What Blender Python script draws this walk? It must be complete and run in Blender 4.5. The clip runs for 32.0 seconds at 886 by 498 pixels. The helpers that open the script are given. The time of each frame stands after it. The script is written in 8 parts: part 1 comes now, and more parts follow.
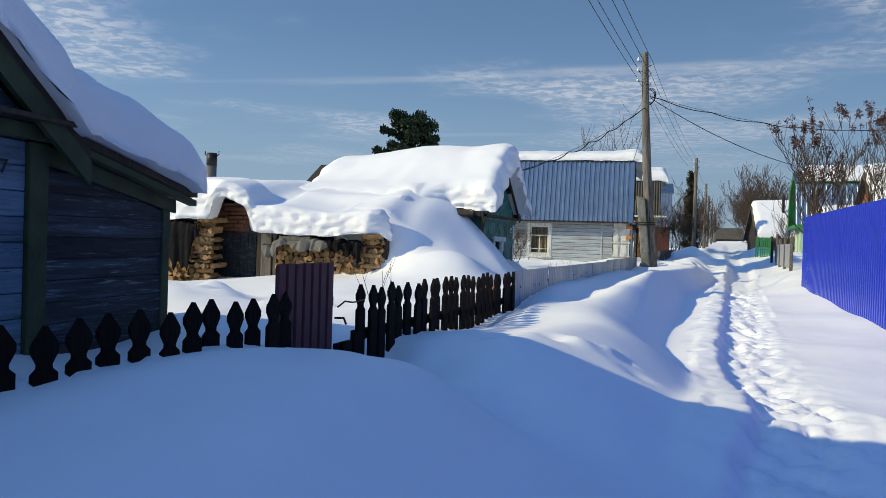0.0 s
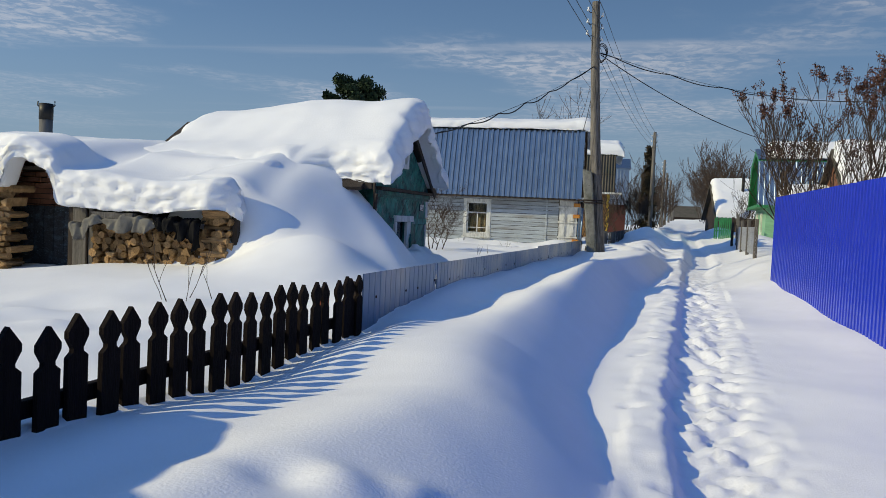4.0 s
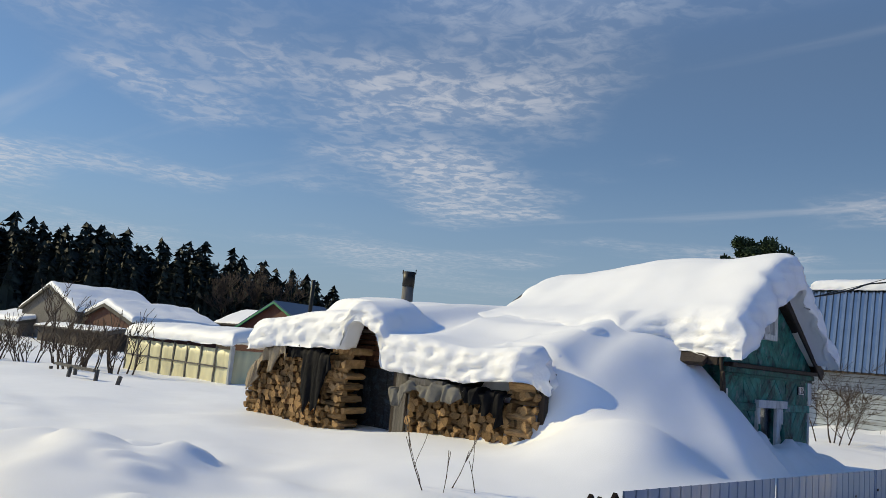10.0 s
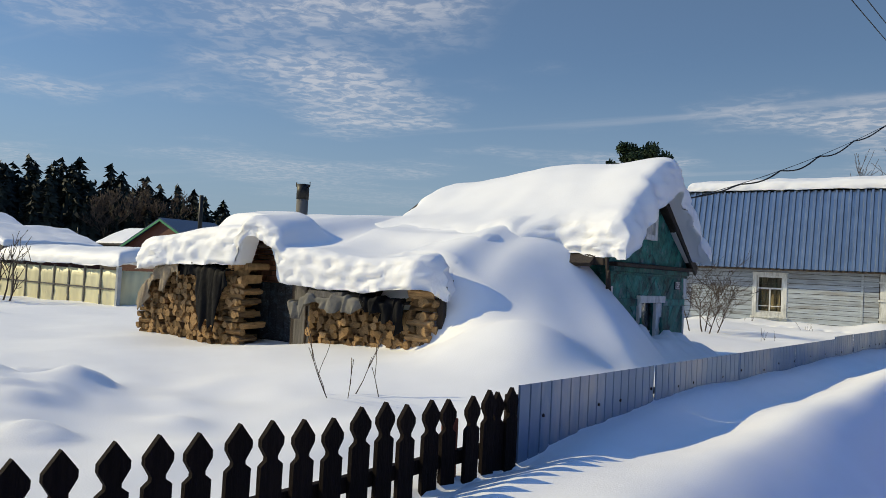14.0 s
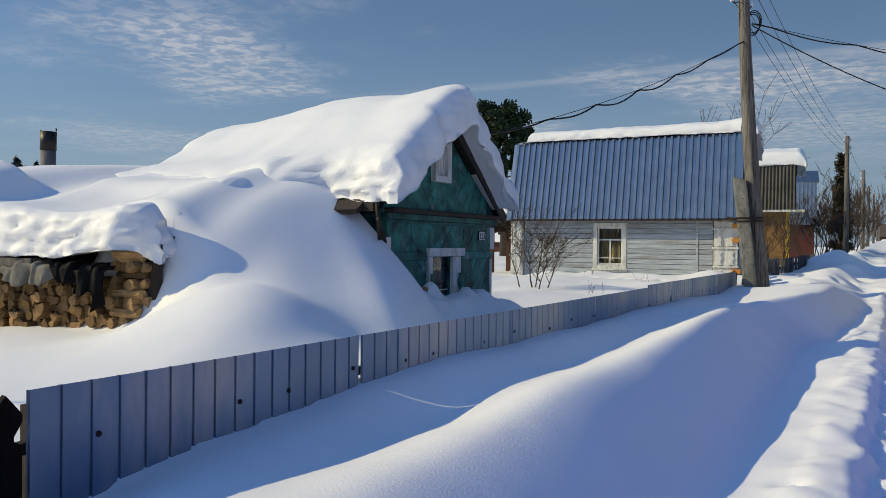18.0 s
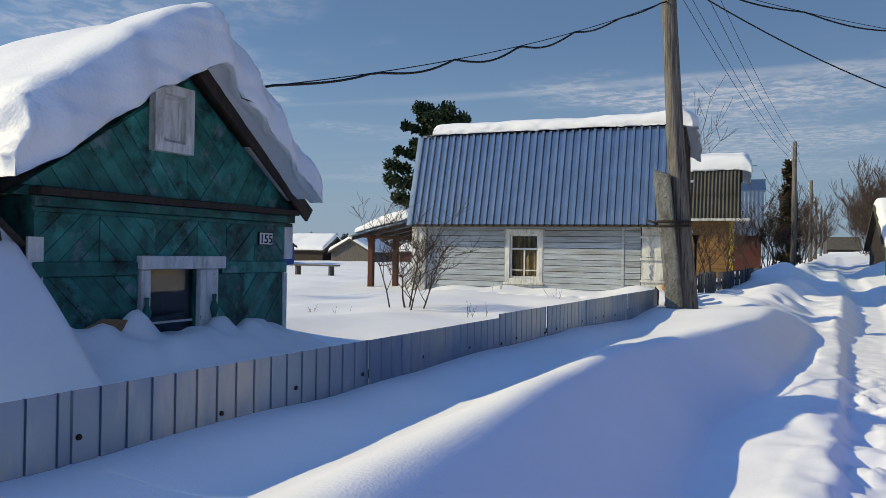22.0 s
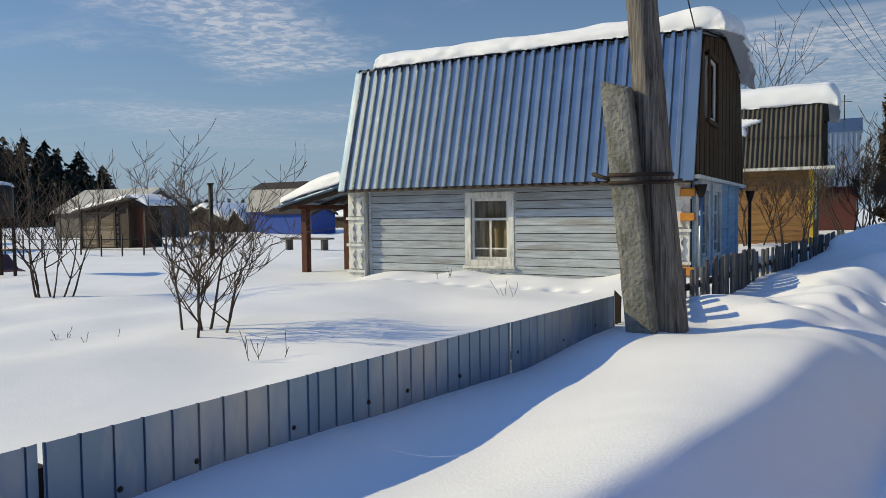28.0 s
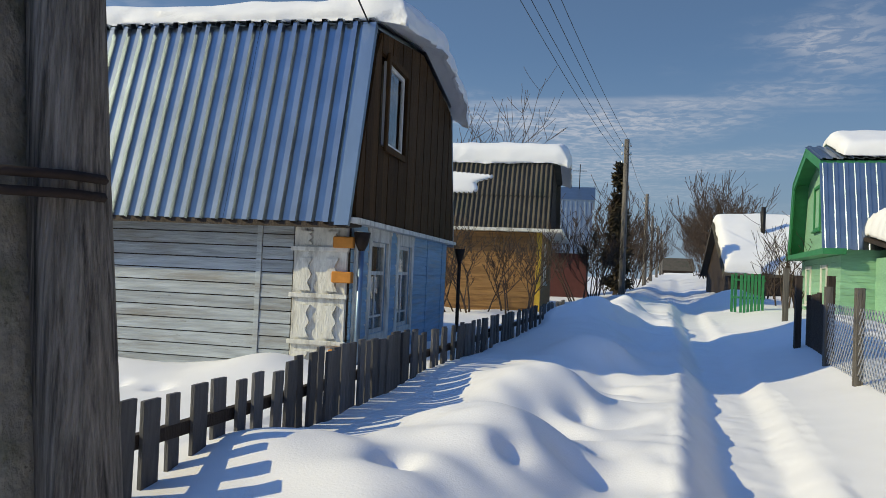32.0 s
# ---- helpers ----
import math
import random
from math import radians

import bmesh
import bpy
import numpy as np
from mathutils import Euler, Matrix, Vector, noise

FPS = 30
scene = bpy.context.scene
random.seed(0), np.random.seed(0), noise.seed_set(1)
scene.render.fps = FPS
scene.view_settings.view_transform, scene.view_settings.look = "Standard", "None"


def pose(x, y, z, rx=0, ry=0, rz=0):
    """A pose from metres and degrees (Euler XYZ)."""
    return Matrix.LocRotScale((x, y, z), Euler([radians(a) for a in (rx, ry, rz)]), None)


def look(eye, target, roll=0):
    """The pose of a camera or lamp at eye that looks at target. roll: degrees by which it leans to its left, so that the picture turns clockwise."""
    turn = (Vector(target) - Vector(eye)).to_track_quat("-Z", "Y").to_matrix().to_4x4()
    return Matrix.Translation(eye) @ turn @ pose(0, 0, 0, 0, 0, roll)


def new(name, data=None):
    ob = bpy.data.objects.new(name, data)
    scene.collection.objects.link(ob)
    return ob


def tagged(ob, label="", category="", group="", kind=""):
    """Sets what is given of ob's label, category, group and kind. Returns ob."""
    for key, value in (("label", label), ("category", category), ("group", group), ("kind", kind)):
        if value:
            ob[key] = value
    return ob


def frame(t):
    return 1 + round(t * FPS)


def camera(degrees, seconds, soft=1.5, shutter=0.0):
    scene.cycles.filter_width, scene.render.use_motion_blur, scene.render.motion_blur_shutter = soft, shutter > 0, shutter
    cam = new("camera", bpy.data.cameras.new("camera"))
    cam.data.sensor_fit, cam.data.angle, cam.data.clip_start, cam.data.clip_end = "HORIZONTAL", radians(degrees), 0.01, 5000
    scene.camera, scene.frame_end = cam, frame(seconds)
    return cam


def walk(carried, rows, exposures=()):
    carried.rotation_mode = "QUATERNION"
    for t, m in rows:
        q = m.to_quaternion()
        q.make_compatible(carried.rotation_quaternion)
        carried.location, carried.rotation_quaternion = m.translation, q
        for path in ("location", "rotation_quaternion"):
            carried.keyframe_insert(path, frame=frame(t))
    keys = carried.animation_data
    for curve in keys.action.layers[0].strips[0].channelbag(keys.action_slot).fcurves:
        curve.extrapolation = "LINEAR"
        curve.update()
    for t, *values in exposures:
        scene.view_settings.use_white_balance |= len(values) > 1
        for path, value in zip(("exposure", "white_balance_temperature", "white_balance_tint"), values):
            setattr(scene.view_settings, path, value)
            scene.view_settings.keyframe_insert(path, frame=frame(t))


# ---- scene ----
cam = camera(62.3, 32.0, soft=0.8)
PATH = [
    (0, (-0.79, 1.376, 1.528), (-1.303, 3.309, 1.505), 1.8),
    (0.5, (-0.687, 1.767, 1.617), (-1.236, 3.689, 1.556), 0.9),
    (1, (-0.688, 2.177, 1.595), (-1.171, 4.116, 1.527), 2.3),
    (1.5, (-0.651, 2.563, 1.583), (-1.07, 4.518, 1.523), 3.1),
    (2, (-0.565, 2.992, 1.63), (-0.986, 4.947, 1.605), 4.2),
    (2.5, (-0.542, 3.372, 1.641), (-0.94, 5.332, 1.629), 4.9),
    (3, (-0.464, 3.719, 1.618), (-0.858, 5.679, 1.576), 3.7),
    (3.5, (-0.462, 4.145, 1.641), (-0.848, 6.106, 1.563), 2.9),
    (5.5, (-0.222, 5.432, 1.744), (-0.792, 7.346, 1.636), 2.7),
    (6, (-0.121, 5.748, 1.766), (-0.755, 7.642, 1.663), 2.9),
    (6.5, (-0.101, 6.024, 1.768), (-0.816, 7.891, 1.718), 2.3),
    (7, (-0.053, 6.175, 1.796), (-0.791, 8.034, 1.8), 1.4),
    (7.5, (-0.037, 6.211, 1.796), (-0.78, 8.067, 1.845), 1.8),
    (8, (-0.115, 6.241, 1.82), (-0.988, 8.04, 1.865), 2.3),
    (8.5, (-0.126, 6.199, 1.828), (-1.158, 7.911, 1.895), 1.6),
    (9, (-0.132, 6.199, 1.811), (-1.26, 7.848, 1.902), 1.7),
    (9.5, (-0.137, 6.16, 1.815), (-1.417, 7.672, 2.09), 5.0),
    (10, (-0.183, 6.19, 1.821), (-1.545, 7.626, 2.107), 5.3),
    (10.5, (-0.156, 6.211, 1.83), (-1.531, 7.638, 2.1), 3.5),
    (11, (-0.166, 6.156, 1.828), (-1.395, 7.725, 1.997), 3.6),
    (11.5, (-0.193, 6.125, 1.838), (-1.303, 7.786, 1.94), 3.9),
    (12, (-0.181, 6.123, 1.839), (-1.243, 7.816, 1.91), 3.3),
    (12.5, (-0.157, 6.14, 1.838), (-1.255, 7.811, 1.882), 3.0),
    (13, (-0.158, 6.128, 1.824), (-1.303, 7.767, 1.869), 3.1),
    (13.5, (-0.181, 6.143, 1.826), (-1.328, 7.78, 1.888), 3.1),
    (15.5, (-0.171, 6.266, 1.75), (-1.254, 7.948, 1.774), 1.4),
    (16, (-0.089, 6.626, 1.773), (-1.143, 8.326, 1.749), 0.9),
    (16.5, (-0.011, 7.055, 1.737), (-1.036, 8.771, 1.681), 0.3),
    (17, (0.045, 7.393, 1.733), (-0.95, 9.126, 1.648), -0.6),
    (17.5, (0.099, 7.854, 1.706), (-0.825, 9.624, 1.597), -0.9),
    (18, (0.093, 8.239, 1.699), (-0.764, 10.045, 1.682), 0.6),
    (18.5, (0.224, 8.628, 1.714), (-0.605, 10.448, 1.763), 1.4),
    (19, (0.257, 9.089, 1.655), (-0.479, 10.948, 1.658), 0.4),
    (19.5, (0.235, 9.422, 1.663), (-0.473, 11.292, 1.621), 0.4),
    (20, (0.257, 9.812, 1.699), (-0.482, 11.668, 1.598), -0.1),
    (20.5, (0.307, 10.216, 1.644), (-0.402, 12.082, 1.526), 0.0),
    (21, (0.322, 10.668, 1.663), (-0.334, 12.557, 1.598), 0.1),
    (21.5, (0.352, 11.119, 1.696), (-0.325, 13.001, 1.662), 0.6),
    (22, (0.327, 11.566, 1.692), (-0.429, 13.418, 1.704), 1.0),
    (22.5, (0.35, 12.038, 1.667), (-0.47, 13.861, 1.719), 0.6),
    (23, (0.406, 12.452, 1.701), (-0.433, 14.266, 1.756), 0.6),
    (23.5, (0.437, 12.919, 1.742), (-0.413, 14.727, 1.837), -0.1),
    (24, (0.506, 13.413, 1.759), (-0.294, 15.243, 1.864), -0.2),
    (24.5, (0.57, 13.669, 1.782), (-0.113, 15.546, 1.885), 0.8),
    (26.5, (0.687, 15.464, 1.802), (-0.164, 17.273, 1.774), 0.7),
    (27, (0.712, 15.897, 1.839), (-0.223, 17.664, 1.782), 0.3),
    (27.5, (0.774, 16.273, 1.857), (-0.207, 18.014, 1.789), -0.4),
    (28, (0.85, 16.692, 1.913), (-0.114, 18.441, 1.818), -0.7),
    (28.5, (0.894, 17.14, 1.823), (0.012, 18.933, 1.728), -0.2),
    (29, (0.946, 17.629, 1.845), (0.176, 19.473, 1.758), 0.5),
    (29.5, (1.017, 18.107, 1.925), (0.325, 19.981, 1.83), 1.3),
    (30, (1.01, 18.582, 1.919), (0.337, 20.465, 1.878), 1.5),
    (30.5, (1.083, 19.12, 1.911), (0.463, 21.021, 1.872), 1.4),
    (31, (1.125, 19.567, 1.891), (0.582, 21.492, 1.891), 1.9),
    (31.5, (1.156, 20.013, 1.919), (0.69, 21.957, 1.961), 2.2),
    (32, (1.261, 20.464, 1.953), (0.868, 22.424, 2.009), 2.5),
]
EXPOSURES = [(0.0, 0.15, 6950, 12), (1.0, 0.1, 6720, 11), (3.0, -0.05, 6770, 12), (6.0, -0.14, 7410, 13), (9.0, 0.03, 7380, 13), (13.0, 0.05, 7380, 13), (19.0, -0.08, 7350, 13), (22.0, 0.05, 7170, 14), (24.0, 0.22, 7130, 15), (26.5, 0.07, 7330, 13), (28.0, 0.05, 7310, 13), (30.0, -0.12, 7100, 13), (32.0, 0.0, 7100, 13)]
walk(cam, [(t, look(eye, target, roll)) for t, eye, target, roll in PATH], EXPOSURES)


# ---- sky and sun ----
SUN_DIR = Vector((-0.914, -0.407, math.tan(radians(30.0)))).normalized()
world = bpy.data.worlds.new("winter_sky")
scene.world = world
world.use_nodes = True
wn, wl = world.node_tree.nodes, world.node_tree.links
wn.clear()
sky = wn.new("ShaderNodeTexSky")
sky.sky_type, sky.sun_disc = "NISHITA", False
sky.sun_elevation = radians(30.0)
sky.sun_rotation = math.atan2(SUN_DIR.x, SUN_DIR.y)
sky.air_density, sky.dust_density, sky.ozone_density = 1.0, 0.0, 3.5
bg = wn.new("ShaderNodeBackground")
bg.inputs["Strength"].default_value = 0.080
wout = wn.new("ShaderNodeOutputWorld")
tc = wn.new("ShaderNodeTexCoord")
sep = wn.new("ShaderNodeSeparateXYZ")
wl.new(tc.outputs["Generated"], sep.inputs[0])


def calc(op, a, b):
    n = wn.new("ShaderNodeMath")
    n.operation, n.use_clamp = op, op == "MINIMUM"
    for k, v in enumerate((a, b)):
        if isinstance(v, (int, float)):
            n.inputs[k].default_value = v
        else:
            wl.new(v, n.inputs[k])
    return n.outputs[0]


def ramp_node(value, lo, hi, to_lo=0.0, to_hi=1.0):
    n = wn.new("ShaderNodeMapRange")
    n.interpolation_type = "SMOOTHSTEP"
    for k, v in (("From Min", lo), ("From Max", hi), ("To Min", to_lo), ("To Max", to_hi)):
        n.inputs[k].default_value = v
    wl.new(value, n.inputs["Value"])
    return n.outputs[0]


def blend_node(fac, a, colour):
    n = wn.new("ShaderNodeMix")
    n.data_type = "RGBA"
    wl.new(fac, n.inputs["Factor"])
    wl.new(a, n.inputs["A"])
    n.inputs["B"].default_value = (*colour, 1)
    return n.outputs["Result"]


# pale winter haze towards the horizon, and a high sheet of broken cloud with a few streaks
tint = wn.new("ShaderNodeMix")
tint.data_type, tint.blend_type = "RGBA", "MULTIPLY"
tint.inputs["Factor"].default_value, tint.inputs["B"].default_value = 1.0, (0.68, 0.975, 1.20, 1)
wl.new(sky.outputs[0], tint.inputs["A"])
hazy = blend_node(calc("MULTIPLY", ramp_node(sep.outputs["Z"], -0.02, 0.30, 0.92, 0.20), ramp_node(sep.outputs["Z"], 0.45, 0.75, 1.0, 0.3)), tint.outputs["Result"], (3.2, 4.6, 6.4))
flat_z = calc("MAXIMUM", sep.outputs["Z"], 0.03)
plan = wn.new("ShaderNodeCombineXYZ")
wl.new(calc("DIVIDE", sep.outputs["X"], flat_z), plan.inputs[0])
wl.new(calc("DIVIDE", sep.outputs["Y"], flat_z), plan.inputs[1])
puffs = wn.new("ShaderNodeTexNoise")
puffs.inputs["Scale"].default_value, puffs.inputs["Detail"].default_value, puffs.inputs["Roughness"].default_value, puffs.inputs["Distortion"].default_value = 10.0, 5.0, 0.6, 0.5
wl.new(plan.outputs[0], puffs.inputs["Vector"])
field = wn.new("ShaderNodeTexNoise")
field.inputs["Scale"].default_value, field.inputs["Detail"].default_value = 0.42, 3.0
fmap = wn.new("ShaderNodeMapping")
fmap.inputs["Location"].default_value = (3.1, 0.6, 0)
wl.new(plan.outputs[0], fmap.inputs["Vector"])
wl.new(fmap.outputs[0], field.inputs["Vector"])
streak = wn.new("ShaderNodeTexNoise")
streak.inputs["Scale"].default_value, streak.inputs["Detail"].default_value = 1.0, 5.0
smap = wn.new("ShaderNodeMapping")
smap.inputs["Scale"].default_value, smap.inputs["Rotation"].default_value = (0.25, 2.2, 1.0), (0, 0, radians(62))
wl.new(plan.outputs[0], smap.inputs["Vector"])
wl.new(smap.outputs[0], streak.inputs["Vector"])
cover = calc("MULTIPLY", ramp_node(field.outputs["Fac"], 0.46, 0.62), calc("ADD", 0.25, ramp_node(puffs.outputs["Fac"], 0.40, 0.64, 0.0, 0.75)))
cover = calc("ADD", cover, calc("MULTIPLY", ramp_node(streak.outputs["Fac"], 0.56, 0.80), 0.38))
cover = calc("MULTIPLY", calc("MULTIPLY", cover, ramp_node(sep.outputs["Z"], 0.04, 0.22)), ramp_node(sep.outputs["Z"], 0.5, 0.8, 1.0, 0.1))
cover = calc("MINIMUM", calc("MULTIPLY", cover, 0.75), 0.65)
cover = calc("MULTIPLY", cover, ramp_node(sep.outputs["X"], 0.25, 0.36, 1.0, 0.1))
clouded = blend_node(cover, hazy, (7.4, 8.2, 9.5))
deep = wn.new("ShaderNodeMix")
deep.data_type, deep.blend_type = "RGBA", "MULTIPLY"
deep.inputs["Factor"].default_value = 1.0
wl.new(clouded, deep.inputs["A"])
wl.new(calc("MULTIPLY", ramp_node(sep.outputs["X"], -0.45, 0.55, 1.0, 0.82), ramp_node(sep.outputs["Y"], -0.35, 0.25, 1.35, 0.95)), deep.inputs["B"])
# the deeper blue overhead
zenith = wn.new("ShaderNodeMix")
zenith.data_type, zenith.blend_type = "RGBA", "MULTIPLY"
zenith.inputs["B"].default_value = (0.95, 1.45, 1.9, 1)
wl.new(ramp_node(sep.outputs["Z"], 0.36, 0.75), zenith.inputs["Factor"])
wl.new(deep.outputs["Result"], zenith.inputs["A"])
wl.new(zenith.outputs["Result"], bg.inputs["Color"])
wl.new(bg.outputs[0], wout.inputs["Surface"])
sun_data = bpy.data.lights.new("sun", "SUN")
sun_data.energy, sun_data.angle, sun_data.color = 3.7, radians(0.53), (1.0, 0.93, 0.60)
sun = new("sun", sun_data)
sun.matrix_world = look(SUN_DIR * 100, (0, 0, 0))


# ---- materials ----
def mat(name, colour, rough=0.7, metal=0.0, vary=0.15, scale=6.0, bump=0.2, bump_scale=40.0, stretch=(1, 1, 1), stain=None, stain_scale=1.5, island=0.0, spec=0.3, coord="Object", wear=None):
    """A procedural surface: base colour with two scales of variation, fine relief, and an optional second colour in worn patches."""
    m = bpy.data.materials.new(name)
    m.use_nodes = True
    n, l = m.node_tree.nodes, m.node_tree.links
    b = n["Principled BSDF"]
    b.inputs["Roughness"].default_value, b.inputs["Metallic"].default_value = rough, metal
    b.inputs["Specular IOR Level"].default_value = spec
    tc = n.new("ShaderNodeTexCoord")
    mp = n.new("ShaderNodeMapping")
    mp.inputs["Scale"].default_value = stretch
    l.new(tc.outputs[coord], mp.inputs["Vector"])
    n1 = n.new("ShaderNodeTexNoise")
    n1.inputs["Scale"].default_value, n1.inputs["Detail"].default_value = scale, 5.0
    l.new(mp.outputs[0], n1.inputs["Vector"])
    ramp = n.new("ShaderNodeMapRange")
    ramp.inputs["From Min"].default_value, ramp.inputs["From Max"].default_value = 0.25, 0.75
    ramp.inputs["To Min"].default_value, ramp.inputs["To Max"].default_value = 1 - vary, 1 + vary
    l.new(n1.outputs["Fac"], ramp.inputs["Value"])
    mul = n.new("ShaderNodeMix")
    mul.data_type, mul.blend_type = "RGBA", "MULTIPLY"
    mul.inputs["Factor"].default_value = 1.0
    mul.inputs["A"].default_value = (*colour, 1)
    l.new(ramp.outputs[0], mul.inputs["B"])
    last = mul.outputs["Result"]
    if stain:
        n2 = n.new("ShaderNodeTexNoise")
        n2.inputs["Scale"].default_value, n2.inputs["Detail"].default_value, n2.inputs["Roughness"].default_value = stain_scale, 8.0, 0.7
        l.new(mp.outputs[0], n2.inputs["Vector"])
        r2 = n.new("ShaderNodeMapRange")
        r2.inputs["From Min"].default_value, r2.inputs["From Max"].default_value = 0.5, 0.66
        l.new(n2.outputs["Fac"], r2.inputs["Value"])
        mx = n.new("ShaderNodeMix")
        mx.data_type = "RGBA"
        l.new(r2.outputs[0], mx.inputs["Factor"])
        l.new(last, mx.inputs["A"])
        mx.inputs["B"].default_value = (*stain, 1)
        last = mx.outputs["Result"]
    if wear:
        bare, wear_scale, wear_lo, wear_hi = wear
        n5 = n.new("ShaderNodeTexNoise")
        n5.inputs["Scale"].default_value, n5.inputs["Detail"].default_value, n5.inputs["Roughness"].default_value = wear_scale, 9.0, 0.75
        l.new(mp.outputs[0], n5.inputs["Vector"])
        r5 = n.new("ShaderNodeMapRange")
        r5.inputs["From Min"].default_value, r5.inputs["From Max"].default_value = wear_lo, wear_hi
        l.new(n5.outputs["Fac"], r5.inputs["Value"])
        x5 = n.new("ShaderNodeMix")
        x5.data_type = "RGBA"
        l.new(r5.outputs[0], x5.inputs["Factor"])
        l.new(last, x5.inputs["A"])
        x5.inputs["B"].default_value = (*bare, 1)
        last = x5.outputs["Result"]
    if island:
        oi = n.new("ShaderNodeObjectInfo")
        ge = n.new("ShaderNodeNewGeometry")
        ad = n.new("ShaderNodeMath")
        ad.operation = "ADD"
        l.new(oi.outputs["Random"], ad.inputs[0])
        l.new(ge.outputs["Random Per Island"], ad.inputs[1])
        fr = n.new("ShaderNodeMath")
        fr.operation = "FRACT"
        l.new(ad.outputs[0], fr.inputs[0])
        r3 = n.new("ShaderNodeMapRange")
        r3.inputs["To Min"].default_value, r3.inputs["To Max"].default_value = 1 - island, 1 + island
        l.new(fr.outputs[0], r3.inputs["Value"])
        m3 = n.new("ShaderNodeMix")
        m3.data_type, m3.blend_type = "RGBA", "MULTIPLY"
        m3.inputs["Factor"].default_value = 1.0
        l.new(last, m3.inputs["A"])
        l.new(r3.outputs[0], m3.inputs["B"])
        last = m3.outputs["Result"]
    l.new(last, b.inputs["Base Color"])
    if bump:
        n4 = n.new("ShaderNodeTexNoise")
        n4.inputs["Scale"].default_value, n4.inputs["Detail"].default_value = bump_scale, 6.0
        l.new(mp.outputs[0], n4.inputs["Vector"])
        bp = n.new("ShaderNodeBump")
        bp.inputs["Strength"].default_value, bp.inputs["Distance"].default_value = bump, 0.02
        l.new(n4.outputs["Fac"], bp.inputs["Height"])
        l.new(bp.outputs[0], b.inputs["Normal"])
    return m


SNOW = mat("snow", (0.81, 0.812, 0.82), 0.55, vary=0.02, scale=3, bump=0.13, bump_scale=80, spec=0.25)
SNOW_ROOF = mat("roof_snow", (0.81, 0.812, 0.82), 0.55, vary=0.02, scale=3, bump=0.25, bump_scale=45, spec=0.25)
PICKET = mat("dark_brown_paint", (0.011, 0.007, 0.0055), 0.75, vary=0.4, scale=8, stretch=(6, 6, 0.8), bump=0.4, bump_scale=25, island=0.25, spec=0.08)
ZINC = mat("galvanised_sheet", (0.165, 0.235, 0.325), 0.40, 0.8, vary=0.12, scale=4, stretch=(1, 1, 0.3), bump=0.05, bump_scale=15, stain=(0.30, 0.32, 0.34), stain_scale=2.0)
ROOF_ZINC = mat("zinc_roofing", (0.245, 0.28, 0.315), 0.28, 0.9, vary=0.14, scale=3, bump=0.03, bump_scale=10)
BLUE = mat("blue_coated_sheet", (0.007, 0.030, 0.45), 0.24, 0.0, vary=0.08, scale=2, bump=0.03, bump_scale=12, spec=0.5)
MAROON = mat("maroon_coated_sheet", (0.085, 0.022, 0.025), 0.5, vary=0.1, scale=3, bump=0.03, bump_scale=10, spec=0.3)
GREY_BOARD = mat("weathered_grey_blue_boards", (0.345, 0.385, 0.415), 0.78, vary=0.28, scale=5, stretch=(0.5, 3, 5), bump=0.5, bump_scale=14, stain=(0.24, 0.24, 0.23), stain_scale=1.4, island=0.14, wear=((0.13, 0.125, 0.115), 6.0, 0.62, 0.68))
BLUE_BOARD = mat("pale_blue_boards", (0.20, 0.36, 0.52), 0.7, vary=0.2, scale=3, stretch=(6, 0.6, 9), bump=0.4, bump_scale=14, stain=(0.28, 0.36, 0.42), stain_scale=1.3, island=0.1)
TEAL = mat("peeling_teal_paint", (0.018, 0.165, 0.135), 0.6, vary=0.5, scale=6, bump=0.6, bump_scale=20, stain=(0.008, 0.018, 0.017), stain_scale=3.6, island=0.35, wear=((0.13, 0.21, 0.22), 4.2, 0.55, 0.64))
WHITE_TRIM = mat("worn_white_paint", (0.64, 0.64, 0.60), 0.65, vary=0.18, scale=8, stretch=(3, 3, 0.7), bump=0.4, bump_scale=25, stain=(0.34, 0.33, 0.30), stain_scale=3.0, wear=((0.07, 0.065, 0.06), 16.0, 0.63, 0.66))
DARK_WOOD = mat("dark_weathered_wood", (0.045, 0.032, 0.024), 0.75, vary=0.35, scale=5, stretch=(5, 5, 0.7), bump=0.5, bump_scale=25, island=0.25)
GREY_WOOD = mat("grey_weathered_wood", (0.13, 0.118, 0.105), 0.8, vary=0.35, scale=5, stretch=(8, 8, 0.5), bump=0.7, bump_scale=25, stain=(0.06, 0.055, 0.05), stain_scale=2.2)
BROWN_BOARD = mat("brown_gable_boards", (0.060, 0.032, 0.014), 0.7, vary=0.35, scale=4, stretch=(6, 6, 0.6), bump=0.3, bump_scale=25, island=0.25, spec=0.08)
LOG_END = mat("split_birch_wood", (0.31, 0.19, 0.09), 0.85, vary=0.35, scale=14, bump=0.6, bump_scale=60, stain=(0.15, 0.085, 0.045), stain_scale=5, island=0.6, spec=0.1)
CONCRETE = mat("rough_concrete", (0.20, 0.195, 0.172), 0.9, vary=0.35, scale=9, bump=1.0, bump_scale=30, stain=(0.11, 0.115, 0.085), stain_scale=4, wear=((0.05, 0.05, 0.042), 9.0, 0.60, 0.66), spec=0.1)
RUST = mat("rusty_steel", (0.03, 0.020, 0.016), 0.7, 0.3, vary=0.3, scale=12, bump=0.3)
PALE_SHEET = mat("pale_grey_sheet_roof", (0.40, 0.39, 0.36), 0.8, vary=0.2, scale=2, bump=0.2, bump_scale=10, stain=(0.26, 0.25, 0.22), stain_scale=1.2)
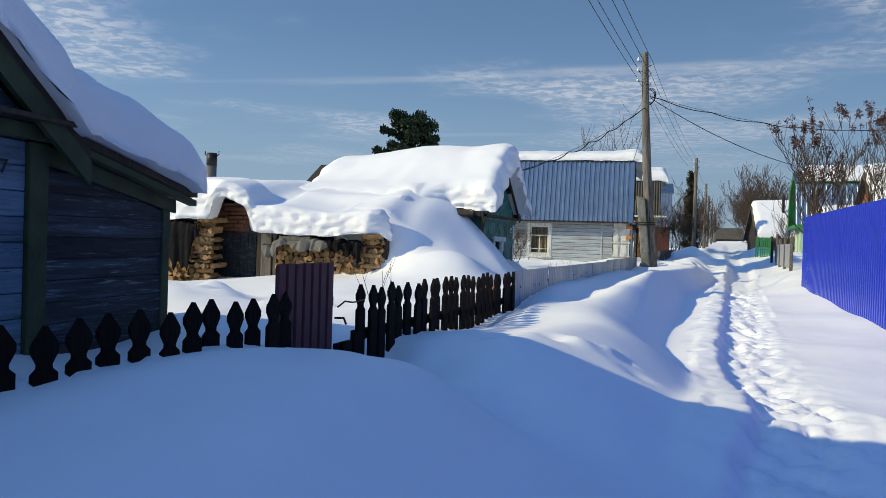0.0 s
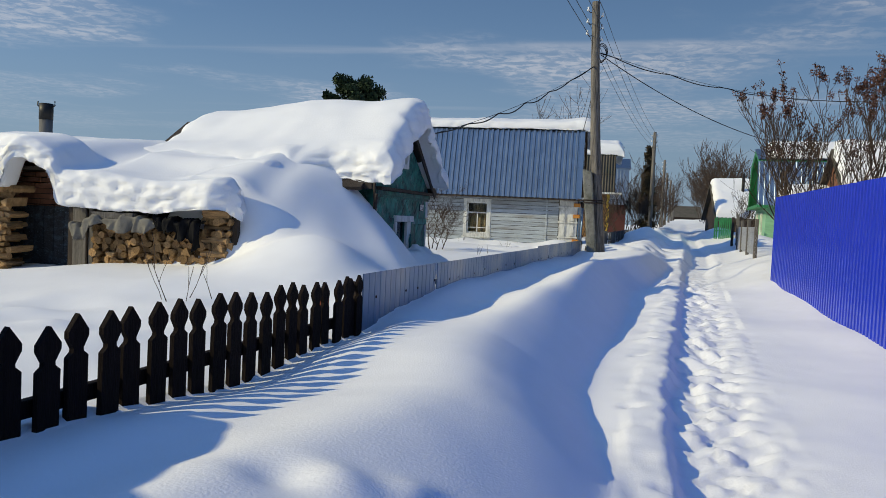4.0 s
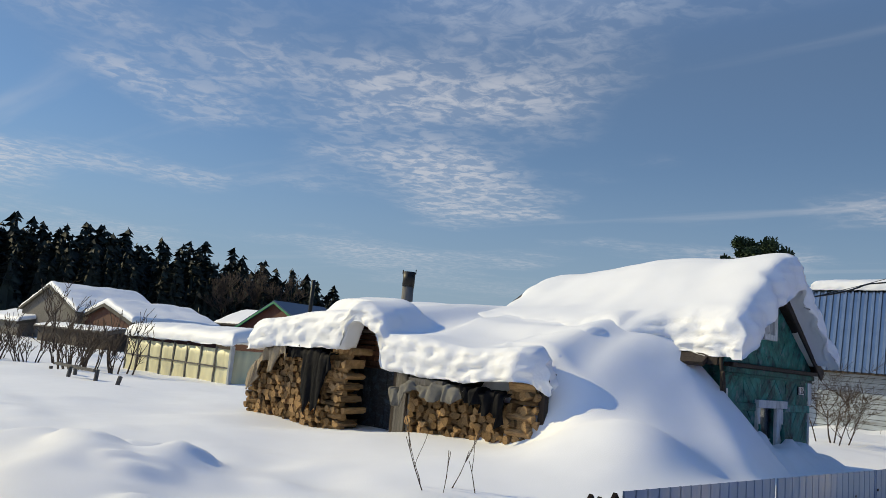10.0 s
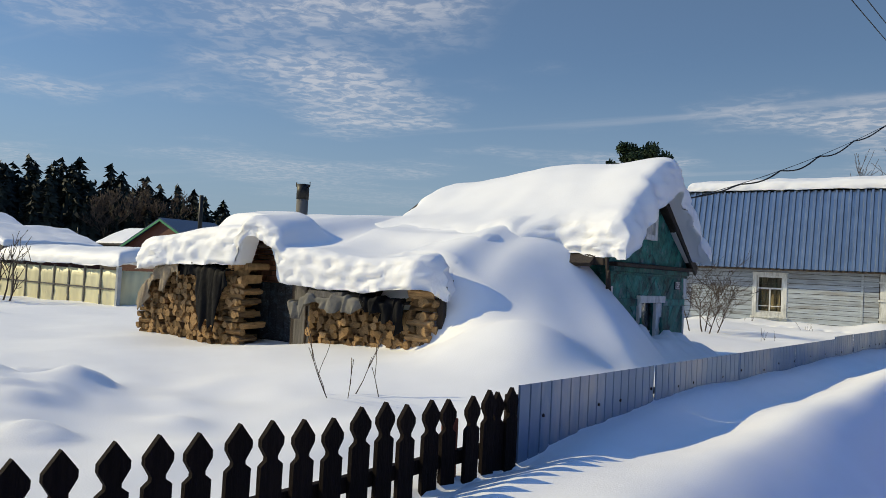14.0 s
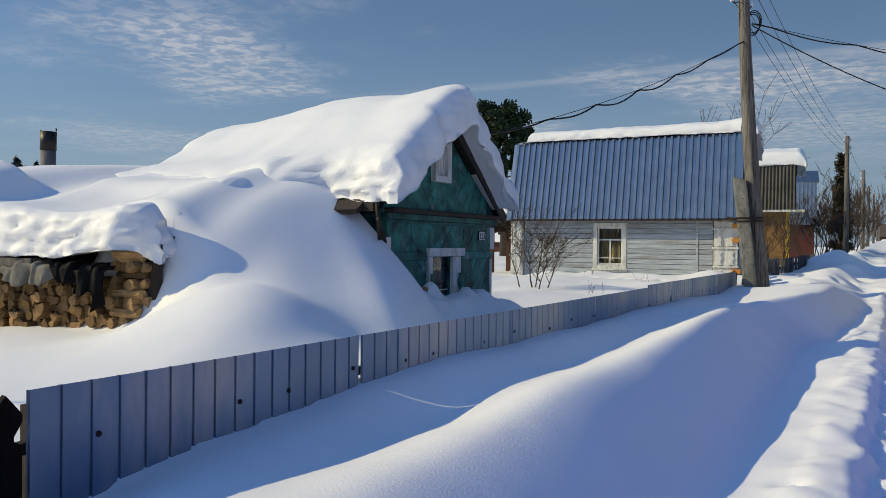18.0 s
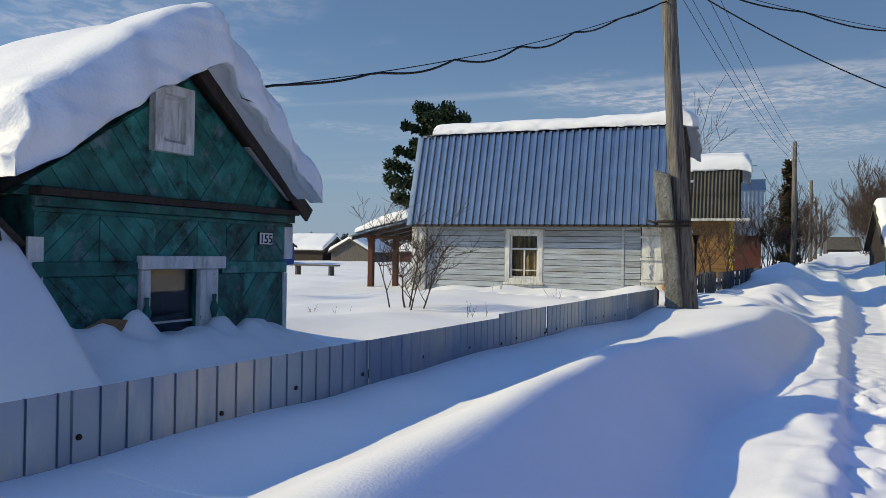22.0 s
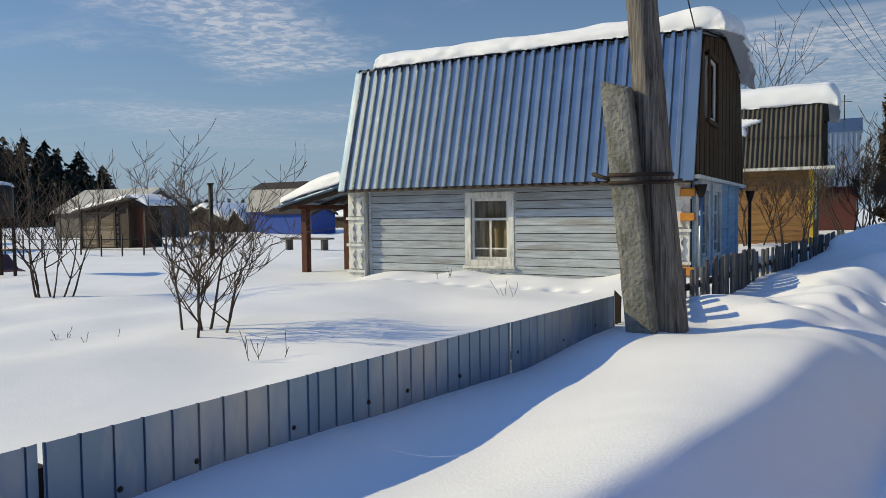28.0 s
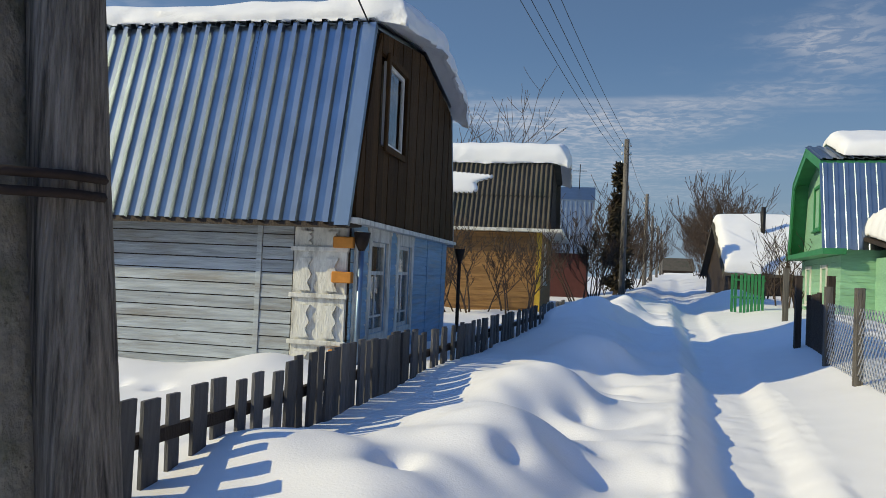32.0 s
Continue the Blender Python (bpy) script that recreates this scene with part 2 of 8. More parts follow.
# tan raised to put the sun on the barn's front into the colour
BARN_BOARD = mat("sunlit_barn_boards", (0.19, 0.15, 0.11), 0.85, vary=0.35, scale=4, stretch=(0.5, 4, 6), bump=0.4, bump_scale=12, stain=(0.08, 0.065, 0.05), stain_scale=1.3, island=0.35)
SLATE = mat("grey_asbestos_sheet", (0.085, 0.075, 0.062), 0.85, vary=0.25, scale=3, bump=0.4, bump_scale=20, stain=(0.05, 0.055, 0.04), stain_scale=1.5)
YELLOW_WOOD = mat("ochre_clapboard", (0.27, 0.15, 0.06), 0.65, vary=0.25, scale=3, stretch=(0.7, 4, 8), bump=0.3, bump_scale=14, stain=(0.14, 0.07, 0.03), stain_scale=1.2, island=0.12)
YELLOW = mat("yellow_paint", (0.55, 0.36, 0.05), 0.6, vary=0.15)
GREEN = mat("bright_green_paint", (0.03, 0.20, 0.08), 0.5, vary=0.15, bump=0.2)
PALE_GREEN = mat("pale_green_boards", (0.22, 0.42, 0.28), 0.6, vary=0.12, stretch=(1, 1, 6), island=0.1)
TARP = mat("black_tarpaulin", (0.007, 0.007, 0.008), 0.75, vary=0.4, scale=6, bump=0.8, bump_scale=14, spec=0.08)
FELT = mat("grey_roofing_felt", (0.16, 0.15, 0.13), 0.85, vary=0.3, scale=6, bump=0.5, bump_scale=15, stain=(0.06, 0.055, 0.05), stain_scale=3)
SACK = mat("sackcloth", (0.30, 0.235, 0.16), 0.9, vary=0.2, scale=20, bump=0.6, bump_scale=60)
FILM = mat("yellowed_greenhouse_film", (0.66, 0.60, 0.37), 0.5, vary=0.2, scale=2, stretch=(2, 2, 0.4), bump=0.3, bump_scale=5)
BLACK_BOARD = mat("blackened_boards", (0.022, 0.025, 0.03), 0.7, vary=0.5, scale=4, stretch=(6, 0.6, 9), bump=0.5, bump_scale=14, stain=(0.05, 0.075, 0.10), stain_scale=1.3, island=0.4, wear=((0.10, 0.14, 0.18), 5.0, 0.57, 0.64))
OLD_BLUE = mat("faded_blue_boards", (0.12, 0.185, 0.25), 0.7, vary=0.3, scale=4, stretch=(6, 0.6, 9), bump=0.5, bump_scale=14, stain=(0.06, 0.085, 0.11), stain_scale=1.6, island=0.2, wear=((0.03, 0.03, 0.032), 4.0, 0.58, 0.63))
MOSS = mat("mossy_dark_green_wood", (0.045, 0.06, 0.03), 0.8, vary=0.35, scale=6, bump=0.5)
BARK = mat("grey_bark", (0.085, 0.065, 0.05), 0.85, vary=0.3, scale=20, bump=0.5)
TWIG = mat("brown_twigs", (0.065, 0.045, 0.034), 0.8, vary=0.3, scale=20, bump=0)
NEEDLE = mat("pine_needles", (0.024, 0.042, 0.016), 0.7, vary=0.4, scale=3, bump=0, island=0.4)
SPRUCE = mat("spruce_needles", (0.010, 0.016, 0.012), 0.8, vary=0.4, scale=0.5, bump=0, island=0.4)
# greyer and paler than the spruces: distance haze mixed into the colour
FAR_WOOD = mat("hazy_distant_woodland", (0.055, 0.052, 0.054), 0.9, vary=0.3, scale=0.3, bump=0, island=0.3)
PIPE_GREY = mat("smoked_grey_pipe", (0.11, 0.11, 0.11), 0.7, 0.2, vary=0.4, scale=8, stretch=(1, 1, 0.3), stain=(0.03, 0.03, 0.03), stain_scale=3)
DARK_BLUE_ROOF = mat("dark_blue_sheet_roof", (0.02, 0.045, 0.09), 0.4, vary=0.15, bump=0.1)
ORANGE_RUST = mat("orange_brown_primer", (0.16, 0.04, 0.018), 0.7, vary=0.3, scale=12, bump=0.3)
BLACK = mat("black_cable", (0.012, 0.012, 0.012), 0.5, vary=0.05, bump=0)
PORCELAIN = mat("white_porcelain", (0.75, 0.75, 0.72), 0.2, vary=0.04, bump=0, spec=0.5)
STEEL = mat("galvanised_pipe", (0.42, 0.43, 0.44), 0.4, 0.8, vary=0.15, scale=6)
ORANGE = mat("raw_orange_wood", (0.52, 0.21, 0.04), 0.7, vary=0.2, scale=10)
CURTAIN = mat("brown_curtain", (0.26, 0.195, 0.125), 0.9, vary=0.12, scale=3, stretch=(8, 8, 0.3), bump=0.2)
# for the sheet added behind the teal house's street window
PANE_BACKING = mat("blue_grey_backing", (0.045, 0.055, 0.085), 0.85, vary=0.25, scale=5, stretch=(4, 4, 0.6), bump=0.2)
PLATE = mat("white_enamel", (0.72, 0.72, 0.70), 0.3, vary=0.05, bump=0)
CARDBOARD = mat("brown_cardboard", (0.24, 0.14, 0.07), 0.85, vary=0.15, scale=8, bump=0.2)
BRICK = mat("brown_brick", (0.22, 0.10, 0.06), 0.85, vary=0.25, scale=12, bump=0.4, island=0.25)
BEIGE = mat("beige_siding", (0.62, 0.47, 0.30), 0.6, vary=0.08, bump=0.1)
BLUE_HOUSE = mat("deep_blue_boards", (0.02, 0.07, 0.30), 0.6, vary=0.15, bump=0.2)
RED_BROWN = mat("red_brown_timber", (0.085, 0.028, 0.016), 0.7, vary=0.3, stretch=(5, 5, 0.7), bump=0.3)
RED = mat("dull_red_paint", (0.085, 0.028, 0.024), 0.55, vary=0.15, bump=0.1)


def glass(name, tint=(0.05, 0.06, 0.07)):
    m = bpy.data.materials.new(name)
    m.use_nodes = True
    b = m.node_tree.nodes["Principled BSDF"]
    b.inputs["Base Color"].default_value = (*tint, 1)
    b.inputs["Roughness"].default_value = 0.03
    b.inputs["Transmission Weight"].default_value = 1.0
    b.inputs["IOR"].default_value = 1.45
    return m


GLASS = glass("window_glass", (0.75, 0.8, 0.8))


# ---- building helpers ----
AT_WORLD = set()


def thing(name, label, category, at=(0, 0, 0), rz=0.0, group="", kind="", world=False):
    """The Empty at a thing's base. world: its parts are given in the world's own metres."""
    ob = new(name)
    if world:
        AT_WORLD.add(ob.name)
    ob.empty_display_size = 0.1
    ob.matrix_world = pose(*at, 0, 0, rz)
    return tagged(ob, label, category, group, kind)


def finish(name, mesh, material, parent=None, label="", smooth=False):
    mesh.materials.append(material)
    if smooth:
        mesh.polygons.foreach_set("use_smooth", [True] * len(mesh.polygons))
    ob = new(name, mesh)
    if parent:
        ob.parent = parent
        if parent.name in AT_WORLD:
            ob.matrix_parent_inverse = parent.matrix_world.inverted()
    return tagged(ob, label)


def part(name, bm, material, parent=None, label="", smooth=False, bevel=0.0):
    if bevel:
        bmesh.ops.bevel(bm, geom=list(bm.edges), offset=bevel, segments=1, affect="EDGES", clamp_overlap=True)
    mesh = bpy.data.meshes.new(name)
    bm.to_mesh(mesh)
    bm.free()
    return finish(name, mesh, material, parent, label, smooth)


def raw(name, verts, faces, material, parent=None, label="", smooth=False):
    mesh = bpy.data.meshes.new(name)
    mesh.from_pydata([tuple(v) for v in verts], [], faces)
    mesh.update()
    return finish(name, mesh, material, parent, label, smooth)


def box(bm, a, b, m=None):
    """A box from corner a to corner b, in the frame m."""
    vs = [bm.verts.new(((m @ Vector((x, y, z))) if m else (x, y, z))) for x in (a[0], b[0]) for y in (a[1], b[1]) for z in (a[2], b[2])]
    for f in ((0, 1, 3, 2), (4, 6, 7, 5), (0, 4, 5, 1), (2, 3, 7, 6), (0, 2, 6, 4), (1, 5, 7, 3)):
        bm.faces.new([vs[i] for i in f])
    return vs


def boxpart(name, a, b, material, parent=None, label="", bevel=0.0, m=None):
    bm = bmesh.new()
    box(bm, a, b, m)
    return part(name, bm, material, parent, label, bevel=bevel)


def prism(bm, outline, axis, lo, hi, m=None):
    """An outline in the two other axes, drawn out along axis from lo to hi."""
    def at(p, w):
        v = Vector({"x": (w, p[0], p[1]), "y": (p[0], w, p[1]), "z": (p[0], p[1], w)}[axis])
        return m @ v if m else v
    a = [bm.verts.new(at(p, lo)) for p in outline]
    b = [bm.verts.new(at(p, hi)) for p in outline]
    k = len(outline)
    bm.faces.new(a)
    bm.faces.new(b[::-1])
    for i in range(k):
        bm.faces.new((a[i], b[i], b[(i + 1) % k], a[(i + 1) % k]))
    bmesh.ops.recalc_face_normals(bm, faces=bm.faces)


def prismpart(name, outline, axis, lo, hi, material, parent=None, label="", bevel=0.0, m=None):
    bm = bmesh.new()
    prism(bm, outline, axis, lo, hi, m)
    return part(name, bm, material, parent, label, bevel=bevel)


def tube(points, radii, sides=8):
    """Verts and faces of a round tube along points."""
    pts = [Vector(p) for p in points]
    if not hasattr(radii, "__len__"):
        radii = [radii] * len(pts)
    verts, faces = [], []
    for i, p in enumerate(pts):
        d = (pts[min(i + 1, len(pts) - 1)] - pts[max(i - 1, 0)]).normalized()
        s = d.cross(Vector((0, 0, 1)) if abs(d.z) < 0.9 else Vector((1, 0, 0))).normalized()
        t = d.cross(s)
        for k in range(sides):
            a = 2 * math.pi * k / sides
            verts.append(p + (s * math.cos(a) + t * math.sin(a)) * radii[i])
    for i in range(len(pts) - 1):
        for k in range(sides):
            a, b = i * sides + k, i * sides + (k + 1) % sides
            faces.append((a, b, b + sides, a + sides))
    faces.append(tuple(range(sides))[::-1])
    faces.append(tuple(range(len(pts) * sides - sides, len(pts) * sides)))
    return verts, faces


def tubepart(name, points, radii, material, parent=None, label="", sides=8):
    v, f = tube(points, radii, sides)
    return raw(name, v, f, material, parent, label, smooth=True)


def wave(x, y, scale, seed=0):
    """Smooth noise between about -1 and 1 on arrays."""
    rng = np.random.RandomState(seed)
    out = np.zeros_like(x)
    for k in range(7):
        a, p, q = rng.uniform(0, 2 * math.pi, 3)
        f = rng.uniform(0.6, 1.5) * 2 * math.pi / scale
        out += np.sin((x * np.cos(a) + y * np.sin(a)) * f + p + 1.3 * np.sin((y * np.cos(a) - x * np.sin(a)) * f * 0.6 + q))
    return out / 4.2


def crumb(x, y, scale, seed=0, octaves=3, keep=0.55):
    """Irregular lattice noise between about -1 and 1 on arrays, for broken snow."""
    total, amp, norm = np.zeros_like(x), 1.0, 0.0
    for o in range(octaves):
        u, v = x / scale * 2 ** o + 17.3 * seed, y / scale * 2 ** o - 9.1 * seed
        i, j = np.floor(u), np.floor(v)
        fu, fv = u - i, v - j
        fu, fv = fu * fu * (3 - 2 * fu), fv * fv * (3 - 2 * fv)

        def node(a, b):
            q = np.sin(a * 127.1 + b * 311.7 + o * 74.7 + seed * 19.19) * 43758.5453
            return 2 * (q - np.floor(q)) - 1
        low = node(i, j) * (1 - fu) + node(i + 1, j) * fu
        high = node(i, j + 1) * (1 - fu) + node(i + 1, j + 1) * fu
        total += amp * (low * (1 - fv) + high * fv)
        norm += amp
        amp *= keep
    return total / norm


def soft_max(a, b, k):
    return 0.5 * (a + b + np.sqrt((a - b) ** 2 + k * k))


def grid_mesh(name, X, Y, Z, material, parent=None, label="", close=None):
    """A surface over a grid of points; close: a lower grid that turns it into a solid slab."""
    r, c = X.shape
    idx = np.arange(r * c).reshape(r, c)
    quads = np.stack((idx[:-1, :-1], idx[:-1, 1:], idx[1:, 1:], idx[1:, :-1]), -1).reshape(-1, 4)
    verts = np.stack((X, Y, Z), -1).reshape(-1, 3)
    if close is not None:
        low = np.stack(close, -1).reshape(-1, 3)
        rim = np.concatenate((idx[0, :], idx[1:, -1], idx[-1, -2::-1], idx[-2:0:-1, 0]))
        nxt = np.roll(rim, -1)
        side = np.stack((rim, rim + r * c, nxt + r * c, nxt), -1)
        quads = np.concatenate((quads, quads[:, ::-1] + r * c, side))
        verts = np.concatenate((verts, low))
    mesh = bpy.data.meshes.new(name)
    mesh.vertices.add(len(verts))
    mesh.vertices.foreach_set("co", verts.astype(np.float32).ravel())
    mesh.loops.add(len(quads) * 4)
    mesh.loops.foreach_set("vertex_index", quads.astype(np.int32).ravel())
    mesh.polygons.add(len(quads))
    mesh.polygons.foreach_set("loop_start", np.arange(0, len(quads) * 4, 4, dtype=np.int32))
    mesh.update(calc_edges=True)
    mesh.validate()
    return finish(name, mesh, material, parent, label, smooth=True)


def snow_slab(name, x0, x1, y0, y1, base, thick, parent=None, label="", R=0.25, step=0.06, front=None, seed=1, rough=0.025, droop=0.0, material=None, ragged=0.03, union=None):
    """A blanket of snow on a roof: base(x, y) is the roof, thick(x, y) the depth, R the rounding of its rim; front moves the rim at y0."""
    s = np.linspace(0, 1, max(6, int((x1 - x0) / step)))
    t = np.linspace(0, 1, max(6, int((y1 - y0) / step)))
    s = 0.5 - 0.5 * np.cos(np.pi * s) * (0.55 + 0.45 * np.abs(np.cos(np.pi * s)))
    t = 0.5 - 0.5 * np.cos(np.pi * t) * (0.55 + 0.45 * np.abs(np.cos(np.pi * t)))
    S, T = np.meshgrid(s, t)
    X = x0 + (x1 - x0) * S
    lo = y0 + (front(X) if front else 0.0 * X)
    Y = y0 + (y1 - y0) * T + (lo - y0) * (1 - T) ** 8
    ex = 0.05 * wave(Y * 2, Y * 0 + seed, 0.9, seed)
    X = X + ex * (np.abs(S - 0.5) * 2) ** 3
    d = np.minimum(np.minimum(X - X.min(1, keepdims=True), X.max(1, keepdims=True) - X), np.minimum(Y - lo, y1 - Y))
    d = np.clip(d / R, 0, 1)
    h = thick(X, Y) * (0.12 + 0.88 * np.sqrt(np.clip(1 - (1 - d) ** 2.6, 0, 1)))
    B = base(X, Y)
    edge = (1 - d) ** 0.6
    Z = B + h + rough * wave(X, Y, 0.9, seed) * d + 0.35 * rough * crumb(X, Y, 0.25, seed) * (1 - 0.6 * d)
    broken = (0.45 * crumb(X + 3.1, Z * 1.3 + Y, 0.15, seed + 5, 4, 0.75) + 1.1 * crumb(X * 0.3, Z, 0.05, seed + 8, 2)) * ragged * edge
    front_side = smooth(0.0, 0.4, 1 - np.clip((Y - lo) / R, 0, 1))
    end_side = smooth(0.0, 0.4, 1 - np.clip((X.max(1, keepdims=True) - X) / R, 0, 1))
    low = B - droop * (1 - d) - 0.004 + (0.5 * broken + 1.6 * ragged * crumb(X, 0 * X, 0.55, seed + 2, 3)) * edge
    Y = Y + broken * front_side
    X = X + 0.7 * broken * end_side
    if union:
        other = union(X, Y)
        sunk = smooth(-0.05, 0.15, other - Z)
        Z = soft_max(Z, other, 0.14) - 0.15 * sunk * (1 - d) ** 2
        low = np.where(sunk > 0.01, np.minimum(low, Z - 0.06), low)
    Z = np.maximum(Z, low + 0.01)
    return grid_mesh(name, X, Y, Z, material or SNOW_ROOF, parent, label, close=(X, Y, low))


# ---- the ground ----
def smooth(a, b, x):
    t = np.clip((x - a) / (b - a), 0, 1)
    return t * t * (3 - 2 * t)


def street(y):
    """Where the trodden path runs, across the street."""
    y = np.asarray(y, float)
    return 0.62 + 0.117 * (y - 12.26) - 0.012 * np.clip(y - 27.5, 0, 60) + 0.25 * np.exp(-((y - 6.6) / 1.7) ** 2) + 0.17 * smooth(21.5, 24.5, y) * (1 - 0.6 * smooth(30, 40, y))


def fence_x(y):
    return -2.16 + 0.1055 * (y - 9.82)


# the long drift beside the fence: along the street, its foot at the fence, the trough beyond it, the crest's height,
# its distance from the fence, how round it is and how steep its lee
BANK_Y = (-20, 2, 5, 6.5, 7, 8, 9.8, 10.4, 11.5, 13, 14.5, 16, 17, 18, 18.5, 19.4, 20, 21.5, 23, 24.5, 30, 60)
FOOT = (0.80, 0.82, 0.84, 0.78, 0.78, 0.73, 0.75, 0.86, 0.93, 0.945, 0.95, 0.96, 0.96, 0.96, 0.96, 0.955, 0.95, 0.95, 0.97, 1.02, 1.06, 1.3)
TROUGH = (0.80, 0.84, 0.86, 0.82, 0.83, 0.82, 0.88, 0.87, 0.82, 0.855, 0.875, 0.87, 0.88, 0.895, 0.89, 0.885, 0.885, 0.93, 0.97, 1.02, 1.12, 1.5)
TOP = (0.85, 0.88, 0.97, 1.05, 1.03, 0.97, 0.97, 1.00, 1.00, 1.02, 1.05, 1.07, 1.07, 1.07, 1.07, 1.06, 1.06, 1.05, 1.06, 1.10, 1.2, 1.75)
CREST = (0.9, 0.9, 1.0, 1.12, 1.22, 1.40, 1.06, 1.00, 1.02, 1.09, 1.06, 1.02, 1.02, 1.20, 1.36, 1.48, 1.54, 1.63, 1.70, 1.6, 1.4, 1.4)
ROUND = (0.5, 0.5, 0.4, 0.40, 0.42, 0.46, 0.38, 0.32, 0.24, 0.12, 0.05, 0.03, 0.03, 0.03, 0.03, 0.03, 0.03, 0.06, 0.25, 0.5, 0.5, 0.5)
STEEP = (0.4, 0.4, 0.50, 0.56, 0.63, 0.78, 0.85, 0.86, 0.88, 0.92, 0.95, 0.95, 0.95, 0.95, 0.95, 0.95, 0.95, 0.90, 0.75, 0.6, 0.6, 0.6)


def bump2(x, y, cx, cy, sx, sy):
    return np.exp(-((x - cx) / sx) ** 2 - ((y - cy) / sy) ** 2)


def shed_notch(x, y):
    wide = smooth(12.86, 13.06, y)
    return np.exp(-(((x + 7.55 + 0.5 * wide) / (0.37 + 0.5 * wide)) ** 8)) * (1 - smooth(13.38, 13.6, y))


def shed_base(x, y):
    left = 1.68 + 0.10 * smooth(-10.3, -8.8, x) + 0.08 * np.clip(y - 12.7, 0, 4)
    right = 1.575 + 0.12 * np.clip(y - 12.6, 0, 4) - 0.05 * smooth(-6.8, -6.2, x) + 0.10 * smooth(-5.9, -4.9, x)
    return left + (right - left) * smooth(-7.8, -7.1, x) + 0.42 * shed_notch(x, y) - 0.25 * smooth(-4.95, -4.5, x)


def shed_depth(x, y):
    d = 0.44 + 0.16 * smooth(12.7, 15.0, y) - 0.08 * smooth(-6.8, -5.0, x) + 0.10 * smooth(-9.6, -8.4, x) * (1 - smooth(-7.5, -6.9, x))
    return d - 0.26 * shed_notch(x, y) + 0.03 * wave(x, y, 2.2, 41)


def DRIFT(x, y):
    """The big drift that fills the corner between the woodshed and the green house: its height."""
    sheet = 1.50 + 0.60 * (y - 13.1) - 0.54 * (x + 4.2) - 0.05 * wave(x, y, 1.6, 61)
    flank = 2.10 - 1.02 * (x + 3.80) - 0.10 * (y - 14.0) - 0.35 * np.clip(x + 3.4, 0, 1) ** 2
    top = 0.5 * (sheet + flank) - 0.5 * np.sqrt((sheet - flank) ** 2 + 0.05)
    roofed = 1 - smooth(-5.35, -4.05, x)
    top = top + (shed_base(x, y) + shed_depth(x, y) + 0.02 - top) * roofed
    return top - 1.6 * np.clip(-5.6 - x, 0, None) - 3.0 * np.clip(13.14 - y, 0, None) * roofed - 2.0 * np.clip(y - 14.55, 0, None)


